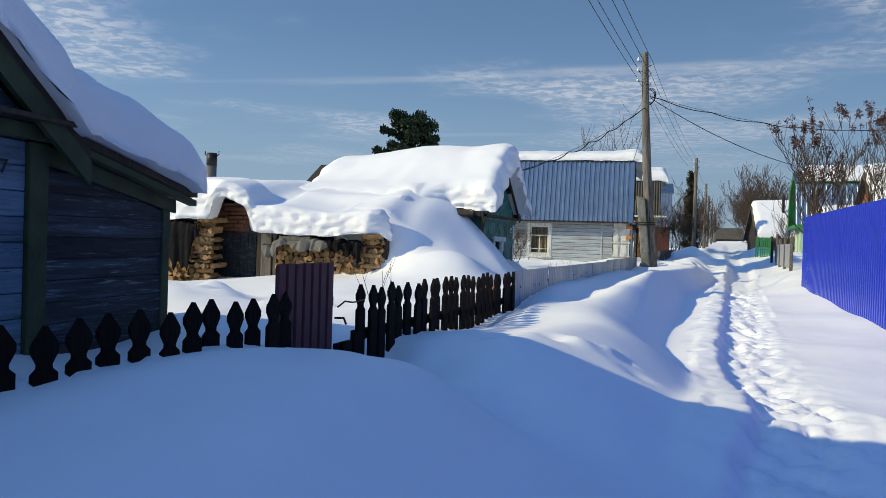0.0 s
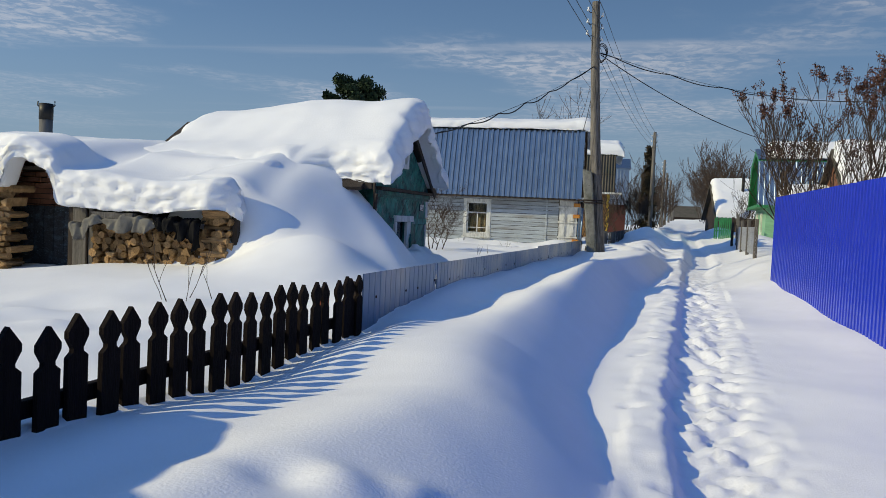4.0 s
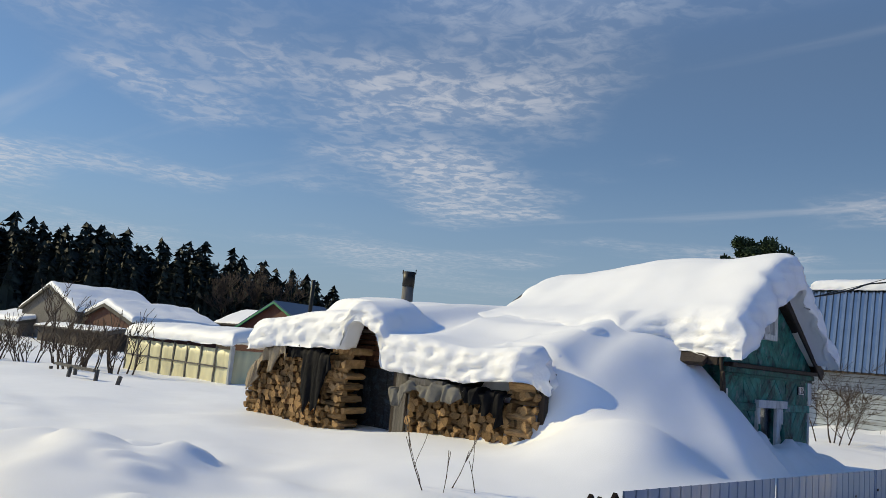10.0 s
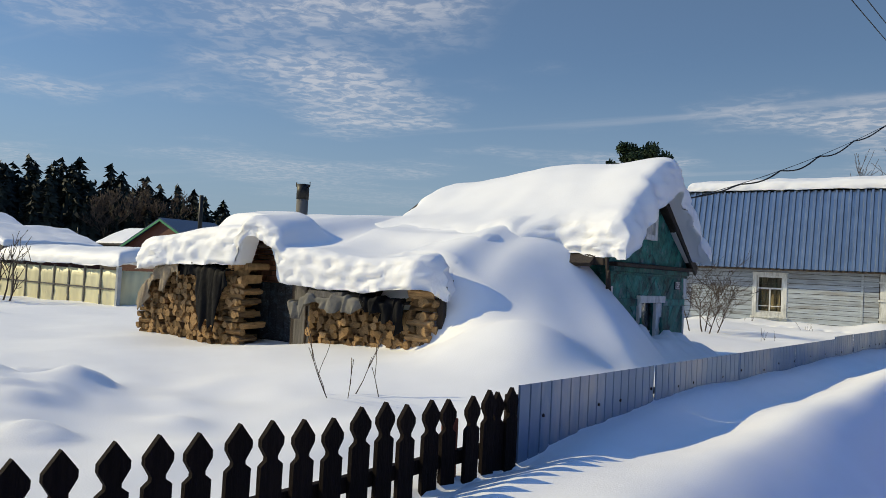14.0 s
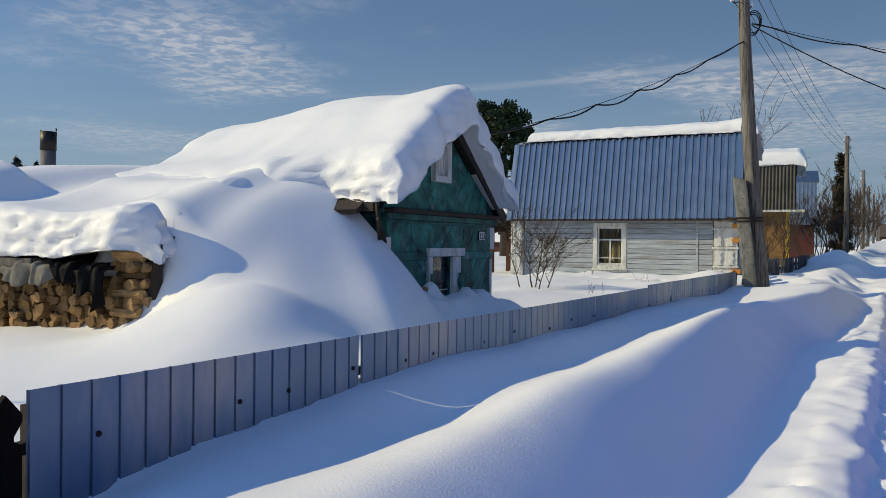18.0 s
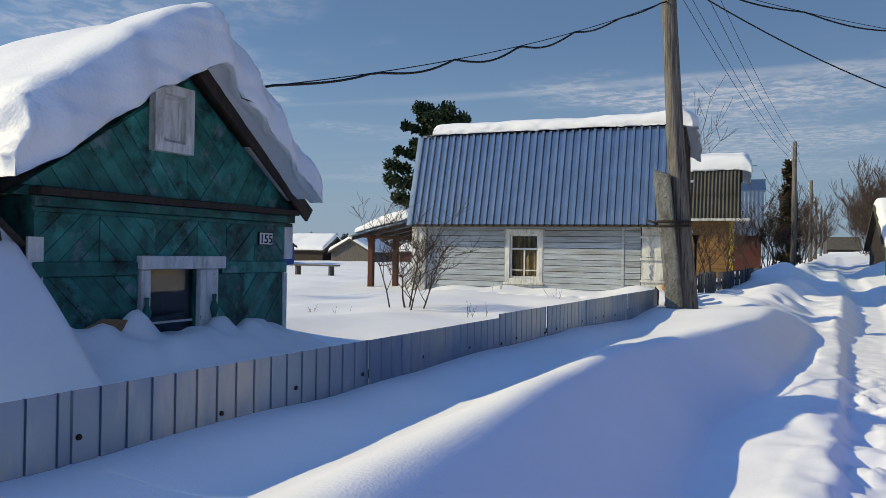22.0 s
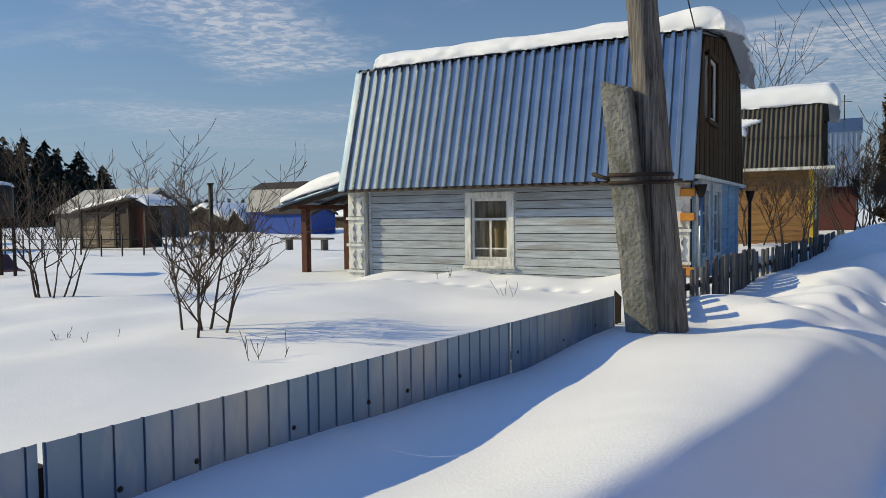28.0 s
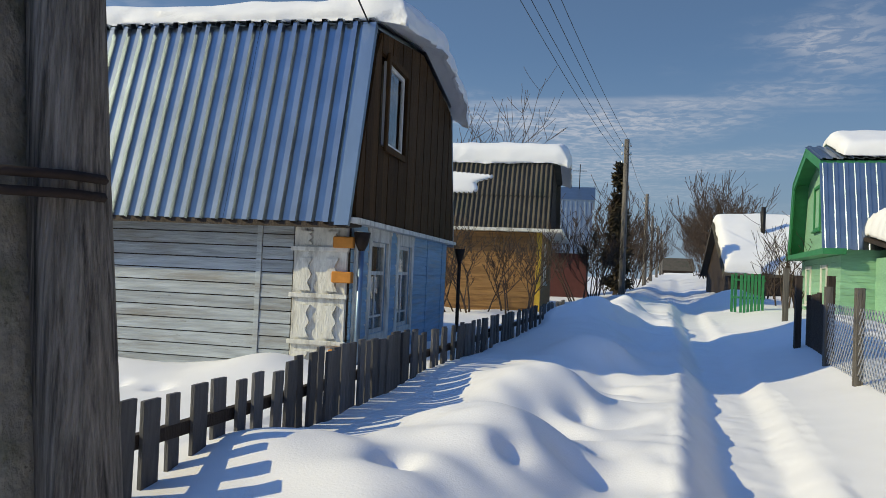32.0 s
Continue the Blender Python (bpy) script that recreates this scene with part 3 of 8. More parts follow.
def ground_z(x, y, fine=True):
    x, y = np.asarray(x, float), np.asarray(y, float)
    yy = np.clip(y, -60, 150)
    u = x - street(y)
    rise = 0.17 + 0.0195 * yy + 0.16 * np.exp(-((yy - 6.2) / 1.1) ** 2)
    fu = fence_x(y) - street(y)
    o = u - fu
    yard = 0.80 + 0.006 * (np.clip(y, -20, 80) - 12) + 0.018 * (np.clip(x, -28, -4) + 4)
    foot, trough, top, crest, soft, steep = (np.interp(y, BANK_Y, v) for v in (FOOT, TROUGH, TOP, CREST, ROUND, STEEP))
    # from the fence over the crest, down the lee to a shelf beside the path
    shelf = rise + 0.04 + 0.06 * smooth(-0.85, -0.40, u) + 0.14 * smooth(21.6, 24, y) * (1 - smooth(34, 44, y))
    wind = foot + (trough - foot) * smooth(0.0, 0.45, o) + (top - trough) * smooth(0.45, crest, o)
    d = o - crest
    fall = wind - steep * 0.5 * (d + np.sqrt(d * d + soft * soft))
    left = 0.5 * (fall + shelf) + 0.5 * np.sqrt((fall - shelf) ** 2 + 0.002)
    left = np.where(u < fu, yard + (foot - yard) * smooth(fu - 1.2, fu, u), left)
    bank_right = np.interp(y, (-10, 8, 11.5, 12.5, 15, 17, 18.8, 22, 30, 60), (0.05, 0.03, 0.02, 0.06, 0.15, 0.26, 0.38, 0.34, 0.26, 0.2))
    right = rise + 0.035 + 0.08 * smooth(20, 23, y) + bank_right * smooth(0.35, 1.9, u) + 0.02 * np.clip(u - 2, 0, 10)
    # trench: a sharp bank on the fence side, a softer one on the other
    jag = 0.05 * crumb(x, y, 0.35, 15, 3) * (1 - 0.6 * smooth(18, 22, y)) if fine else 0.0
    wide = smooth(21, 23.5, y)
    bank = 1 - smooth(-0.27 - 0.22 * wide, -0.17 + 0.04 * wide, u + jag)
    rim = smooth(0.17, 0.46, u + jag)
    z = rise + (left - rise) * bank + (right - rise) * rim
    # drifts
    z = z + 0.19 * bump2(x, y, -2.4, 4.0, 0.9, 1.1) + 0.13 * bump2(x, y, -2.7, 2.4, 0.8, 1.2) + 0.07 * bump2(x, y, -0.15, 21.9, 0.6, 0.7)
    # a hollow running out from beside the gate, between two drifts
    across, along = 0.67 * (x + 2.5) + 0.74 * (y - 6.1), 0.74 * (x + 2.5) - 0.67 * (y - 6.1)
    z = z - 0.23 * np.exp(-(across / (0.28 + 0.12 * smooth(0, 1.5, along))) ** 2) * smooth(-0.5, 0.0, along) * (1 - smooth(1.2, 2.4, along))
    # the apron before the woodpiles, then the drift above it
    z = z + 0.10 * smooth(-7.6, -6.4, x) * smooth(10.6, 12.4, y) * (1 - smooth(-3.4, -2.6, x)) * (1 - smooth(15, 16, y))
    z = z + 0.36 * bump2(x, y, -3.9, 12.75, 0.85, 0.7) + 0.12 * bump2(x, y, -3.2, 12.4, 0.9, 0.9)
    z = soft_max(z, DRIFT(x, y), 0.16)
    z = z + 0.06 * wave(x, y, 4.0, 5) * smooth(-3.0, -4.0, u) + 0.035 * wave(x, y, 2.4, 9) * (np.abs(u) > 0.5)
    if fine:
        near = np.exp(-(np.abs(u - 0.06) / 0.30) ** 4) * smooth(-1, 3, y) * (1 - 0.8 * smooth(18, 22, y))
        z = z + near * (0.08 * crumb(x, y, 0.13, 11, 3, 0.6) - 0.05 * np.clip(crumb(x, y, 0.27, 12, 2), 0, 1))
        z = z + 0.016 * np.exp(-((np.abs(u) - 0.42) / 0.16) ** 2) * crumb(x, y, 0.16, 13, 3) * (1 - 0.7 * smooth(18, 22, y))
        for cx, cy, hh, sx in ((-1.34, 6.56, -0.05, 0.12), (-1.16, 6.62, 0.05, 0.14), (-0.93, 6.76, 0.05, 0.12), (-0.86, 6.74, -0.05, 0.07), (-0.76, 6.49, -0.03, 0.10), (-2.53, 8.9, 0.05, 0.12), (-0.15, 9.6, -0.05, 0.06), (-0.05, 8.1, -0.05, 0.06), (-0.02, 11.4, -0.05, 0.06), (0.12, 12.3, -0.05, 0.07)):
            z = z + hh * bump2(x, y, cx, cy, sx, sx * 0.8)
        z = z + 0.008 * crumb(x, y, 0.5, 14, 3)
        z = z + 0.05 * np.exp(-((u + 0.42) / 0.24) ** 2) * np.clip(crumb(x, y, 0.42, 18, 3) + 0.1, -0.3, 1) * smooth(9, 12, y) * (1 - smooth(34, 40, y))
        for cx, cy, sx, hh in ((-3.30, 16.05, 0.10, 0.12), (-3.22, 16.32, 0.09, 0.10), (-3.36, 16.55, 0.13, 0.08), (-3.42, 15.32, 0.10, 0.13), (-3.40, 14.98, 0.12, 0.10), (-3.25, 15.70, 0.16, 0.07)):
            z = z + hh * np.exp(-(((x - cx) / sx) ** 2 + ((y - cy) / (1.3 * sx)) ** 2) ** 2)
        for cx, cy, sx, hh in ((-5.75, 9.35, 0.22, 0.07), (-5.3, 8.7, 0.28, 0.08), (-6.3, 8.75, 0.30, 0.07), (-6.9, 9.5, 0.24, 0.06), (-4.4, 8.3, 0.20, 0.06)):
            z = z + hh * np.exp(-(((x - cx) / sx) ** 2 + ((y - cy) / sx) ** 2) ** 2) * (1 + 0.4 * crumb(x, y, 0.2, 19, 2))
        # a line of footprints and drift along the grey-blue wall, and lumps against the teal wall
        z = z + 0.14 * np.exp(-((y - 26.75) / 0.5) ** 2) * smooth(-6.6, -5.6, x) * (1 - smooth(-1.6, -0.9, x)) * (1 + 0.35 * wave(x, y, 1.5, 33))
        for k in range(9):
            z = z - 0.07 * bump2(x, y, -5.6 + 0.42 * k, 26.05 + 0.05 * (k % 2), 0.09, 0.07)
        wall = smooth(-4.0, -3.6, x) * (1 - smooth(-3.15, -2.75, x)) * smooth(14.6, 15.1, y) * (1 - smooth(16.9, 17.3, y))
        z = z + wall * (0.17 + 0.07 * wave(x, y, 0.55, 35))
        z = z + 0.03 * wave(x, y, 1.1, 36) * smooth(-2.6, -3.4, u) * smooth(11.5, 9.5, y)
        lumps = smooth(21.5, 24, y) * (1 - smooth(38, 46, y)) * np.exp(-((u + 1.25) / 0.8) ** 2)
        z = z + lumps * (0.13 * wave(x, y, 1.6, 21) + 0.035 * wave(x, y, 0.55, 22))
        for cx, cy, sx, sy, hh in ((-0.12, 23.8, 0.5, 0.42, 0.16), (0.45, 24.5, 0.4, 0.4, 0.12), (0.75, 24.9, 0.35, 0.4, 0.10), (0.95, 26.6, 0.45, 0.6, 0.22), (0.42, 23.75, 0.10, 0.16, -0.10), (0.72, 23.3, 0.14, 0.10, -0.09), (0.35, 25.2, 0.12, 0.09, -0.08), (1.05, 25.3, 0.13, 0.10, -0.08), (0.9, 24.2, 0.09, 0.12, -0.08), (1.25, 26.1, 0.10, 0.08, -0.07), (1.3, 29.0, 0.5, 0.8, 0.15), (1.25, 33.6, 0.8, 1.0, 0.40), (2.1, 36.5, 0.7, 1.1, 0.25), (3.0, 41.0, 0.8, 1.6, 0.28), (5.2, 33.0, 0.9, 1.4, 0.35), (5.6, 45.0, 0.9, 1.6, 0.40)):
            z = z + hh * bump2(x, y, cx, cy, sx, sy)
        for cx, cy, sx, hh in ((-6.9, 8.6, 0.55, 0.20), (-5.9, 8.5, 0.40, 0.24), (-5.6, 9.1, 0.22, 0.16), (-5.3, 8.0, 0.45, 0.22), (-4.9, 9.6, 0.2, 0.09), (-6.3, 9.3, 0.18, 0.08), (-4.3, 9.2, 0.16, 0.09), (-7.6, 8.0, 0.5, 0.2)):
            z = z + 0.55 * hh * bump2(x, y, cx, cy, sx * 1.3, sx)
    return z


def spaced(breaks):
    out = []
    for a, b, step in breaks:
        out.append(np.arange(a, b - 1e-6, step))
    return np.unique(np.concatenate(out + [[breaks[-1][1]]]))


gx = spaced([(-900, -120, 60), (-120, -40, 8), (-40, -12, 1.0), (-12, -7, 0.25), (-7, -3, 0.07), (-3, 3.2, 0.038), (3.2, 4.2, 0.07), (4.2, 9, 0.25), (9, 40, 1.0), (40, 120, 8), (120, 900, 60)])
gy = spaced([(-900, -100, 60), (-100, -12, 8), (-12, 0, 0.5), (0, 2, 0.08), (2, 28, 0.045), (28, 38, 0.08), (38, 60, 0.25), (60, 120, 1.5), (120, 900, 40)])
GX, GY = np.meshgrid(gx, gy)
snow_ground = grid_mesh("ground", GX, GY, ground_z(GX, GY), SNOW)
tagged(snow_ground, "deep wind-drifted snow with a trodden footpath", "snow", kind="structure")


# ---- the dark picket fence ----
def picket_mesh():
    w, h = 0.052, 1.62
    head = [(w, h - 0.172), (w * 0.52, h - 0.152), (w * 0.50, h - 0.138), (w * 1.02, h - 0.094), (w * 1.02, h - 0.068)]
    out = [(-w, 0), (w, 0)] + head + [(0, h)] + [(-a, b) for a, b in head[::-1]]
    bm = bmesh.new()
    prism(bm, out, "x", -0.012, 0.012)
    me = bpy.data.meshes.new("picket")
    bm.to_mesh(me)
    bm.free()
    me.materials.append(PICKET)
    return me


PICKET_MESH = picket_mesh()
YAW = -math.degrees(math.atan(0.1055))


def picket_run(y0, y1, pitch, seed):
    rng = random.Random(seed)
    n = round((y1 - y0) / pitch)
    run = thing("picket_fence", "dark brown picket fence with spear tops, half buried in snow", "fence", (fence_x(y0), y0, 0), YAW)
    for k in range(n + 1):
        p = new("picket", PICKET_MESH)
        p.parent = run
        p.matrix_local = pose(rng.uniform(-0.006, 0.006), k * (y1 - y0) / n / math.cos(radians(YAW)), -0.42 + rng.uniform(-0.02, 0.02), rng.uniform(-0.25, 0.25), rng.uniform(-0.8, 0.8), rng.uniform(-2, 2))
    length = (y1 - y0) / math.cos(radians(YAW))
    for z in (0.30, 0.84):
        boxpart("rail", (-0.055, -0.05, z), (-0.014, length + 0.05, z + 0.07), PICKET, run, bevel=0.004)
    return run


picket_run(1.327, 5.095, 0.157, 1)
picket_run(5.985, 9.39, 0.1548, 2)
run3 = picket_run(9.545, 9.75, 0.1025, 3)
op = thing("fence_post", "thin rusty orange-brown post between the pickets", "post", (fence_x(9.31) - 0.06, 9.31, 0.6), YAW)
boxpart("shaft", (-0.03, -0.035, -0.4), (0.03, 0.035, 0.47), ORANGE_RUST, op, bevel=0.004)


# ---- the corrugated metal fence ----
def profile_sheet(length, z0, z1, pitch=0.115, depth=0.010, top=0.35, ramp=0.06):
    """Verts and faces of a ribbed sheet in the y-z plane, with thickness."""
    cut, y = [], 0.0
    while y < length - 1e-6:
        for d, h in ((0.0, 0), (0.5 - top / 2 - ramp, 0), (0.5 - top / 2, 1), (0.5 + top / 2, 1), (0.5 + top / 2 + ramp, 0)):
            if y + d * pitch < length:
                cut.append((y + d * pitch, h * depth))
        y += pitch
    cut.append((length, 0))
    verts, faces = [], []
    for y, h in cut:
        verts += [(h, y, z0), (h, y, z1), (h - 0.002, y, z0), (h - 0.002, y, z1)]
    for i in range(len(cut) - 1):
        a, b = 4 * i, 4 * i + 4
        faces += [(a, b, b + 1, a + 1), (a + 2, a + 3, b + 3, b + 2), (a + 1, b + 1, b + 3, a + 3), (a, a + 2, b + 2, b)]
    return verts, faces


def metal_fence():
    f = thing("metal_fence", "low galvanised corrugated sheet fence, drifted over with snow", "fence", (fence_x(9.82), 9.82, 0), YAW)
    k = 1 / math.cos(radians(YAW))
    ends = [9.82, 11.58, 13.4, 15.2, 16.98, 18.03, 19.2, 20.9, 22.61]
    for a, b in zip(ends, ends[1:]):
        gap = 0.014 if b in (11.58, 18.03) else 0.002
        v, fc = profile_sheet((b - a - gap) * k, 0.2, 1.203 if a < 16.9 else 1.232, pitch=0.111, depth=0.008, top=0.86, ramp=0.03)
        s = raw("sheet", v, fc, ZINC, f)
        s.location = (0.004 * (ends.index(a) % 2), (a - 9.82) * k, 0)
    rng = random.Random(8)
    y = 0.25
    while y < 12.6:
        z = 1.02 + rng.uniform(-0.025, 0.025)
        tubepart("bolt", [(0.0, y * k, z), (0.014, y * k, z)], [0.013, 0.011], RUST, f, "dark bolt head", sides=7)
        y += rng.choice((0.30, 0.48, 0.56, 0.66))
    boxpart("rail", (-0.075, 0, 0.98), (-0.035, 12.7 * k, 1.02), RUST, f)
    for y in (9.9, 11.6, 13.9, 16.0, 18.05, 20.3, 22.5):
        boxpart("post", (-0.13, (y - 9.82) * k - 0.03, 0.0), (-0.075, (y - 9.82) * k + 0.03, 1.13), RUST, f)
    return f


metal_fence()


# ---- the blue fence ----
def blue_fence():
    f = thing("blue_fence", "tall ultramarine coated corrugated sheet fence along the street", "fence", (2.62, 18.5, 0), 0)
    y, n = 0.0, 0
    ang = -math.degrees(math.atan(0.03))
    f.matrix_world = pose(2.62, 18.5, 0, 0, 0, 180 + ang)
    while y < 26:
        v, fc = profile_sheet(1.148, -0.2, 2.27 + 0.004 * y, pitch=0.115, depth=-0.012, top=0.42)
        s = raw("sheet", v, fc, BLUE, f)
        s.location = (0.0, y, 0)
        y += 1.15
    v, fc = profile_sheet(5.0, -0.2, 2.27, pitch=0.115, depth=0.012, top=0.42)
    s = raw("sheet", v, fc, BLUE, f)
    s.matrix_local = pose(-0.01, -0.01, 0, 0, 0, 90)
    return f


blue_fence()

# ---- windows, boards and sheets ----
def window(parent, m, w, h, trim=0.11, trim_mat=None, frame_mat=None, mullion=True, curtain=True, sill=True, name="window", glass_mat=None, crown=False):
    """A window in the plane y = 0 of frame m, looking along -y; w and h are the opening, its lower left corner at the origin."""
    trim_mat, frame_mat = trim_mat or WHITE_TRIM, frame_mat or WHITE_TRIM
    win = boxpart(name, (-trim, -0.035, -trim), (0.0, 0.0, h + trim), trim_mat, parent, m=m, bevel=0.004)
    for a, b in (((w, -0.035, -trim), (w + trim, 0.0, h + trim)), ((0, -0.034, h), (w, 0.0, h + trim)), ((0, -0.034, -trim), (w, 0.0, 0))):
        boxpart("trim_board", a, b, trim_mat, win, m=m, bevel=0.004)
    if sill:
        boxpart("sill", (-trim - 0.03, -0.075, -trim - 0.04), (w + trim + 0.03, 0.0, -trim + 0.002), trim_mat, win, m=m, bevel=0.006)
    f = 0.045
    bars = [((0, 0.012, 0), (f, 0.05, h)), ((w - f, 0.012, 0), (w, 0.05, h)), ((f, 0.012, 0), (w - f, 0.05, f)), ((f, 0.012, h - f), (w - f, 0.05, h))]
    if mullion:
        bars += [((f, 0.016, h * 0.64), (w - f, 0.046, h * 0.64 + 0.04)), ((w / 2 - 0.018, 0.018, f), (w / 2 + 0.018, 0.046, h * 0.64)), ((f, 0.020, h * 0.17), (w / 2 - 0.018, 0.042, h * 0.17 + 0.022)), ((w / 2 + 0.018, 0.020, h * 0.17), (w - f, 0.042, h * 0.17 + 0.022))]
    for a, b in bars:
        boxpart("window_frame", a, b, frame_mat, win, m=m)
    pane = boxpart("pane", (f, 0.028, f), (w - f, 0.032, h - f), glass_mat or GLASS, win, m=m)
    pane.visible_shadow = False
    if curtain:
        n = 24
        X, Zc = np.meshgrid(np.linspace(0.01, w - 0.01, n), np.array([0.01, h - 0.01]))
        Yc = 0.11 + 0.02 * np.sin(X * 42) + 0.01 * np.sin(X * 95)
        pts = [m @ Vector(p) for p in zip(X.ravel(), Yc.ravel(), Zc.ravel())]
        back = [m @ Vector((p[0], p[1] + 0.004, p[2])) for p in zip(X.ravel(), Yc.ravel(), Zc.ravel())]
        fc = [(i, i + 1, n + i + 1, n + i) for i in range(n - 1)]
        fc += [(n * 2 + n + i, n * 2 + n + i + 1, n * 2 + i + 1, n * 2 + i) for i in range(n - 1)]
        raw("curtain", pts + back, fc, CURTAIN, win)
    if crown:
        k = 20
        out = [(-trim - 0.05, h + trim)] + [(-trim - 0.05 + (w + 2 * trim + 0.1) * i / k, h + trim + 0.05 + 0.025 * math.cos(i * 2.1)) for i in range(k + 1)] + [(w + trim + 0.05, h + trim)]
        prismpart("crown_board", out, "y", -0.03, 0.0, trim_mat, win, m=m)
    return win


def clip_poly(poly, a, b, c):
    """The part of a polygon in which a*x + b*y <= c."""
    out = []
    for i, p in enumerate(poly):
        q = poly[(i + 1) % len(poly)]
        dp, dq = a * p[0] + b * p[1] - c, a * q[0] + b * q[1] - c
        if dp <= 0:
            out.append(p)
        if dp * dq < 0:
            t = dp / (dp - dq)
            out.append((p[0] + (q[0] - p[0]) * t, p[1] + (q[1] - p[1]) * t))
    return out


def clad(parent, m, poly, angle, width, material, name="board", gap=0.004, depth=0.018, seed=0):
    """Boards over a convex outline in the x-z plane of m, which look along -y; angle: how they lie, 0 is level."""
    rng = random.Random(seed)
    ca, sa = math.cos(radians(angle)), math.sin(radians(angle))
    across = [-sa * p[0] + ca * p[1] for p in poly]
    lo = min(across)
    k = 0
    while lo + k * width < max(across):
        c0, c1 = lo + k * width + gap / 2, lo + (k + 1) * width - gap / 2
        piece = clip_poly(clip_poly(poly, -sa, ca, c1), sa, -ca, -c0)
        k += 1
        if len(piece) < 3:
            continue
        d = depth * rng.uniform(0.75, 1.15)
        prismpart(name, piece, "y", -d, 0.0, material, parent, m=m)


def rect(x0, x1, z0, z1):
    return [(x0, z0), (x1, z0), (x1, z1), (x0, z1)]


def facing(x, y, z, rz=0):
    return pose(x, y, z, 0, 0, rz)


def ribbed(parent, m, length, height, pitch, depth, material, top=0.35, name="roof_sheet", sheet=7, ramp=0.06):
    """Ribbed sheets side by side along x of m, rising along z, with their ribs towards -y."""
    n = max(1, round(length / (pitch * sheet)))
    w = length / n
    for k in range(n):
        v, f = profile_sheet(w - 0.003, 0, height, pitch=w / sheet, depth=depth, top=top, ramp=ramp)
        pts = [m @ Vector((k * w + p[1], -p[0] - 0.003 * (k % 2), p[2])) for p in v]
        raw(name, pts, [q[::-1] for q in f], material, parent)


# ---- the silver-roofed house ----
def wavy_baluster(w, h):
    n = 12
    right = [(0.5 * w * (0.72 + 0.28 * math.cos(4 * math.pi * i / n)), h * i / n) for i in range(n + 1)]
    return right + [(-x, z) for x, z in right[::-1]]


def pilaster(parent, m, w, z0, z1, back=0.0):
    p = boxpart("pilaster", (0, -0.05, z0), (w, back, z1), WHITE_TRIM, parent, "carved whitewashed corner pilaster", m=m, bevel=0.004)
    k = 0
    z = z0 + 0.02
    while z < z1 - 0.25:
        h = min(0.42, z1 - z - 0.03)
        boxpart("ledge", (-0.025, -0.085, z - 0.02), (w + 0.025, -0.05, z + 0.025), WHITE_TRIM, p, m=m, bevel=0.004)
        for s in (0.24, 0.74):
            out = [(w * s + a * 1.0, z + 0.05 + b) for a, b in wavy_baluster(0.13, h - 0.1)]
            prismpart("baluster", out, "y", -0.078, -0.051, WHITE_TRIM, p, m=m)
        k += 1
        z += 0.46
    return p


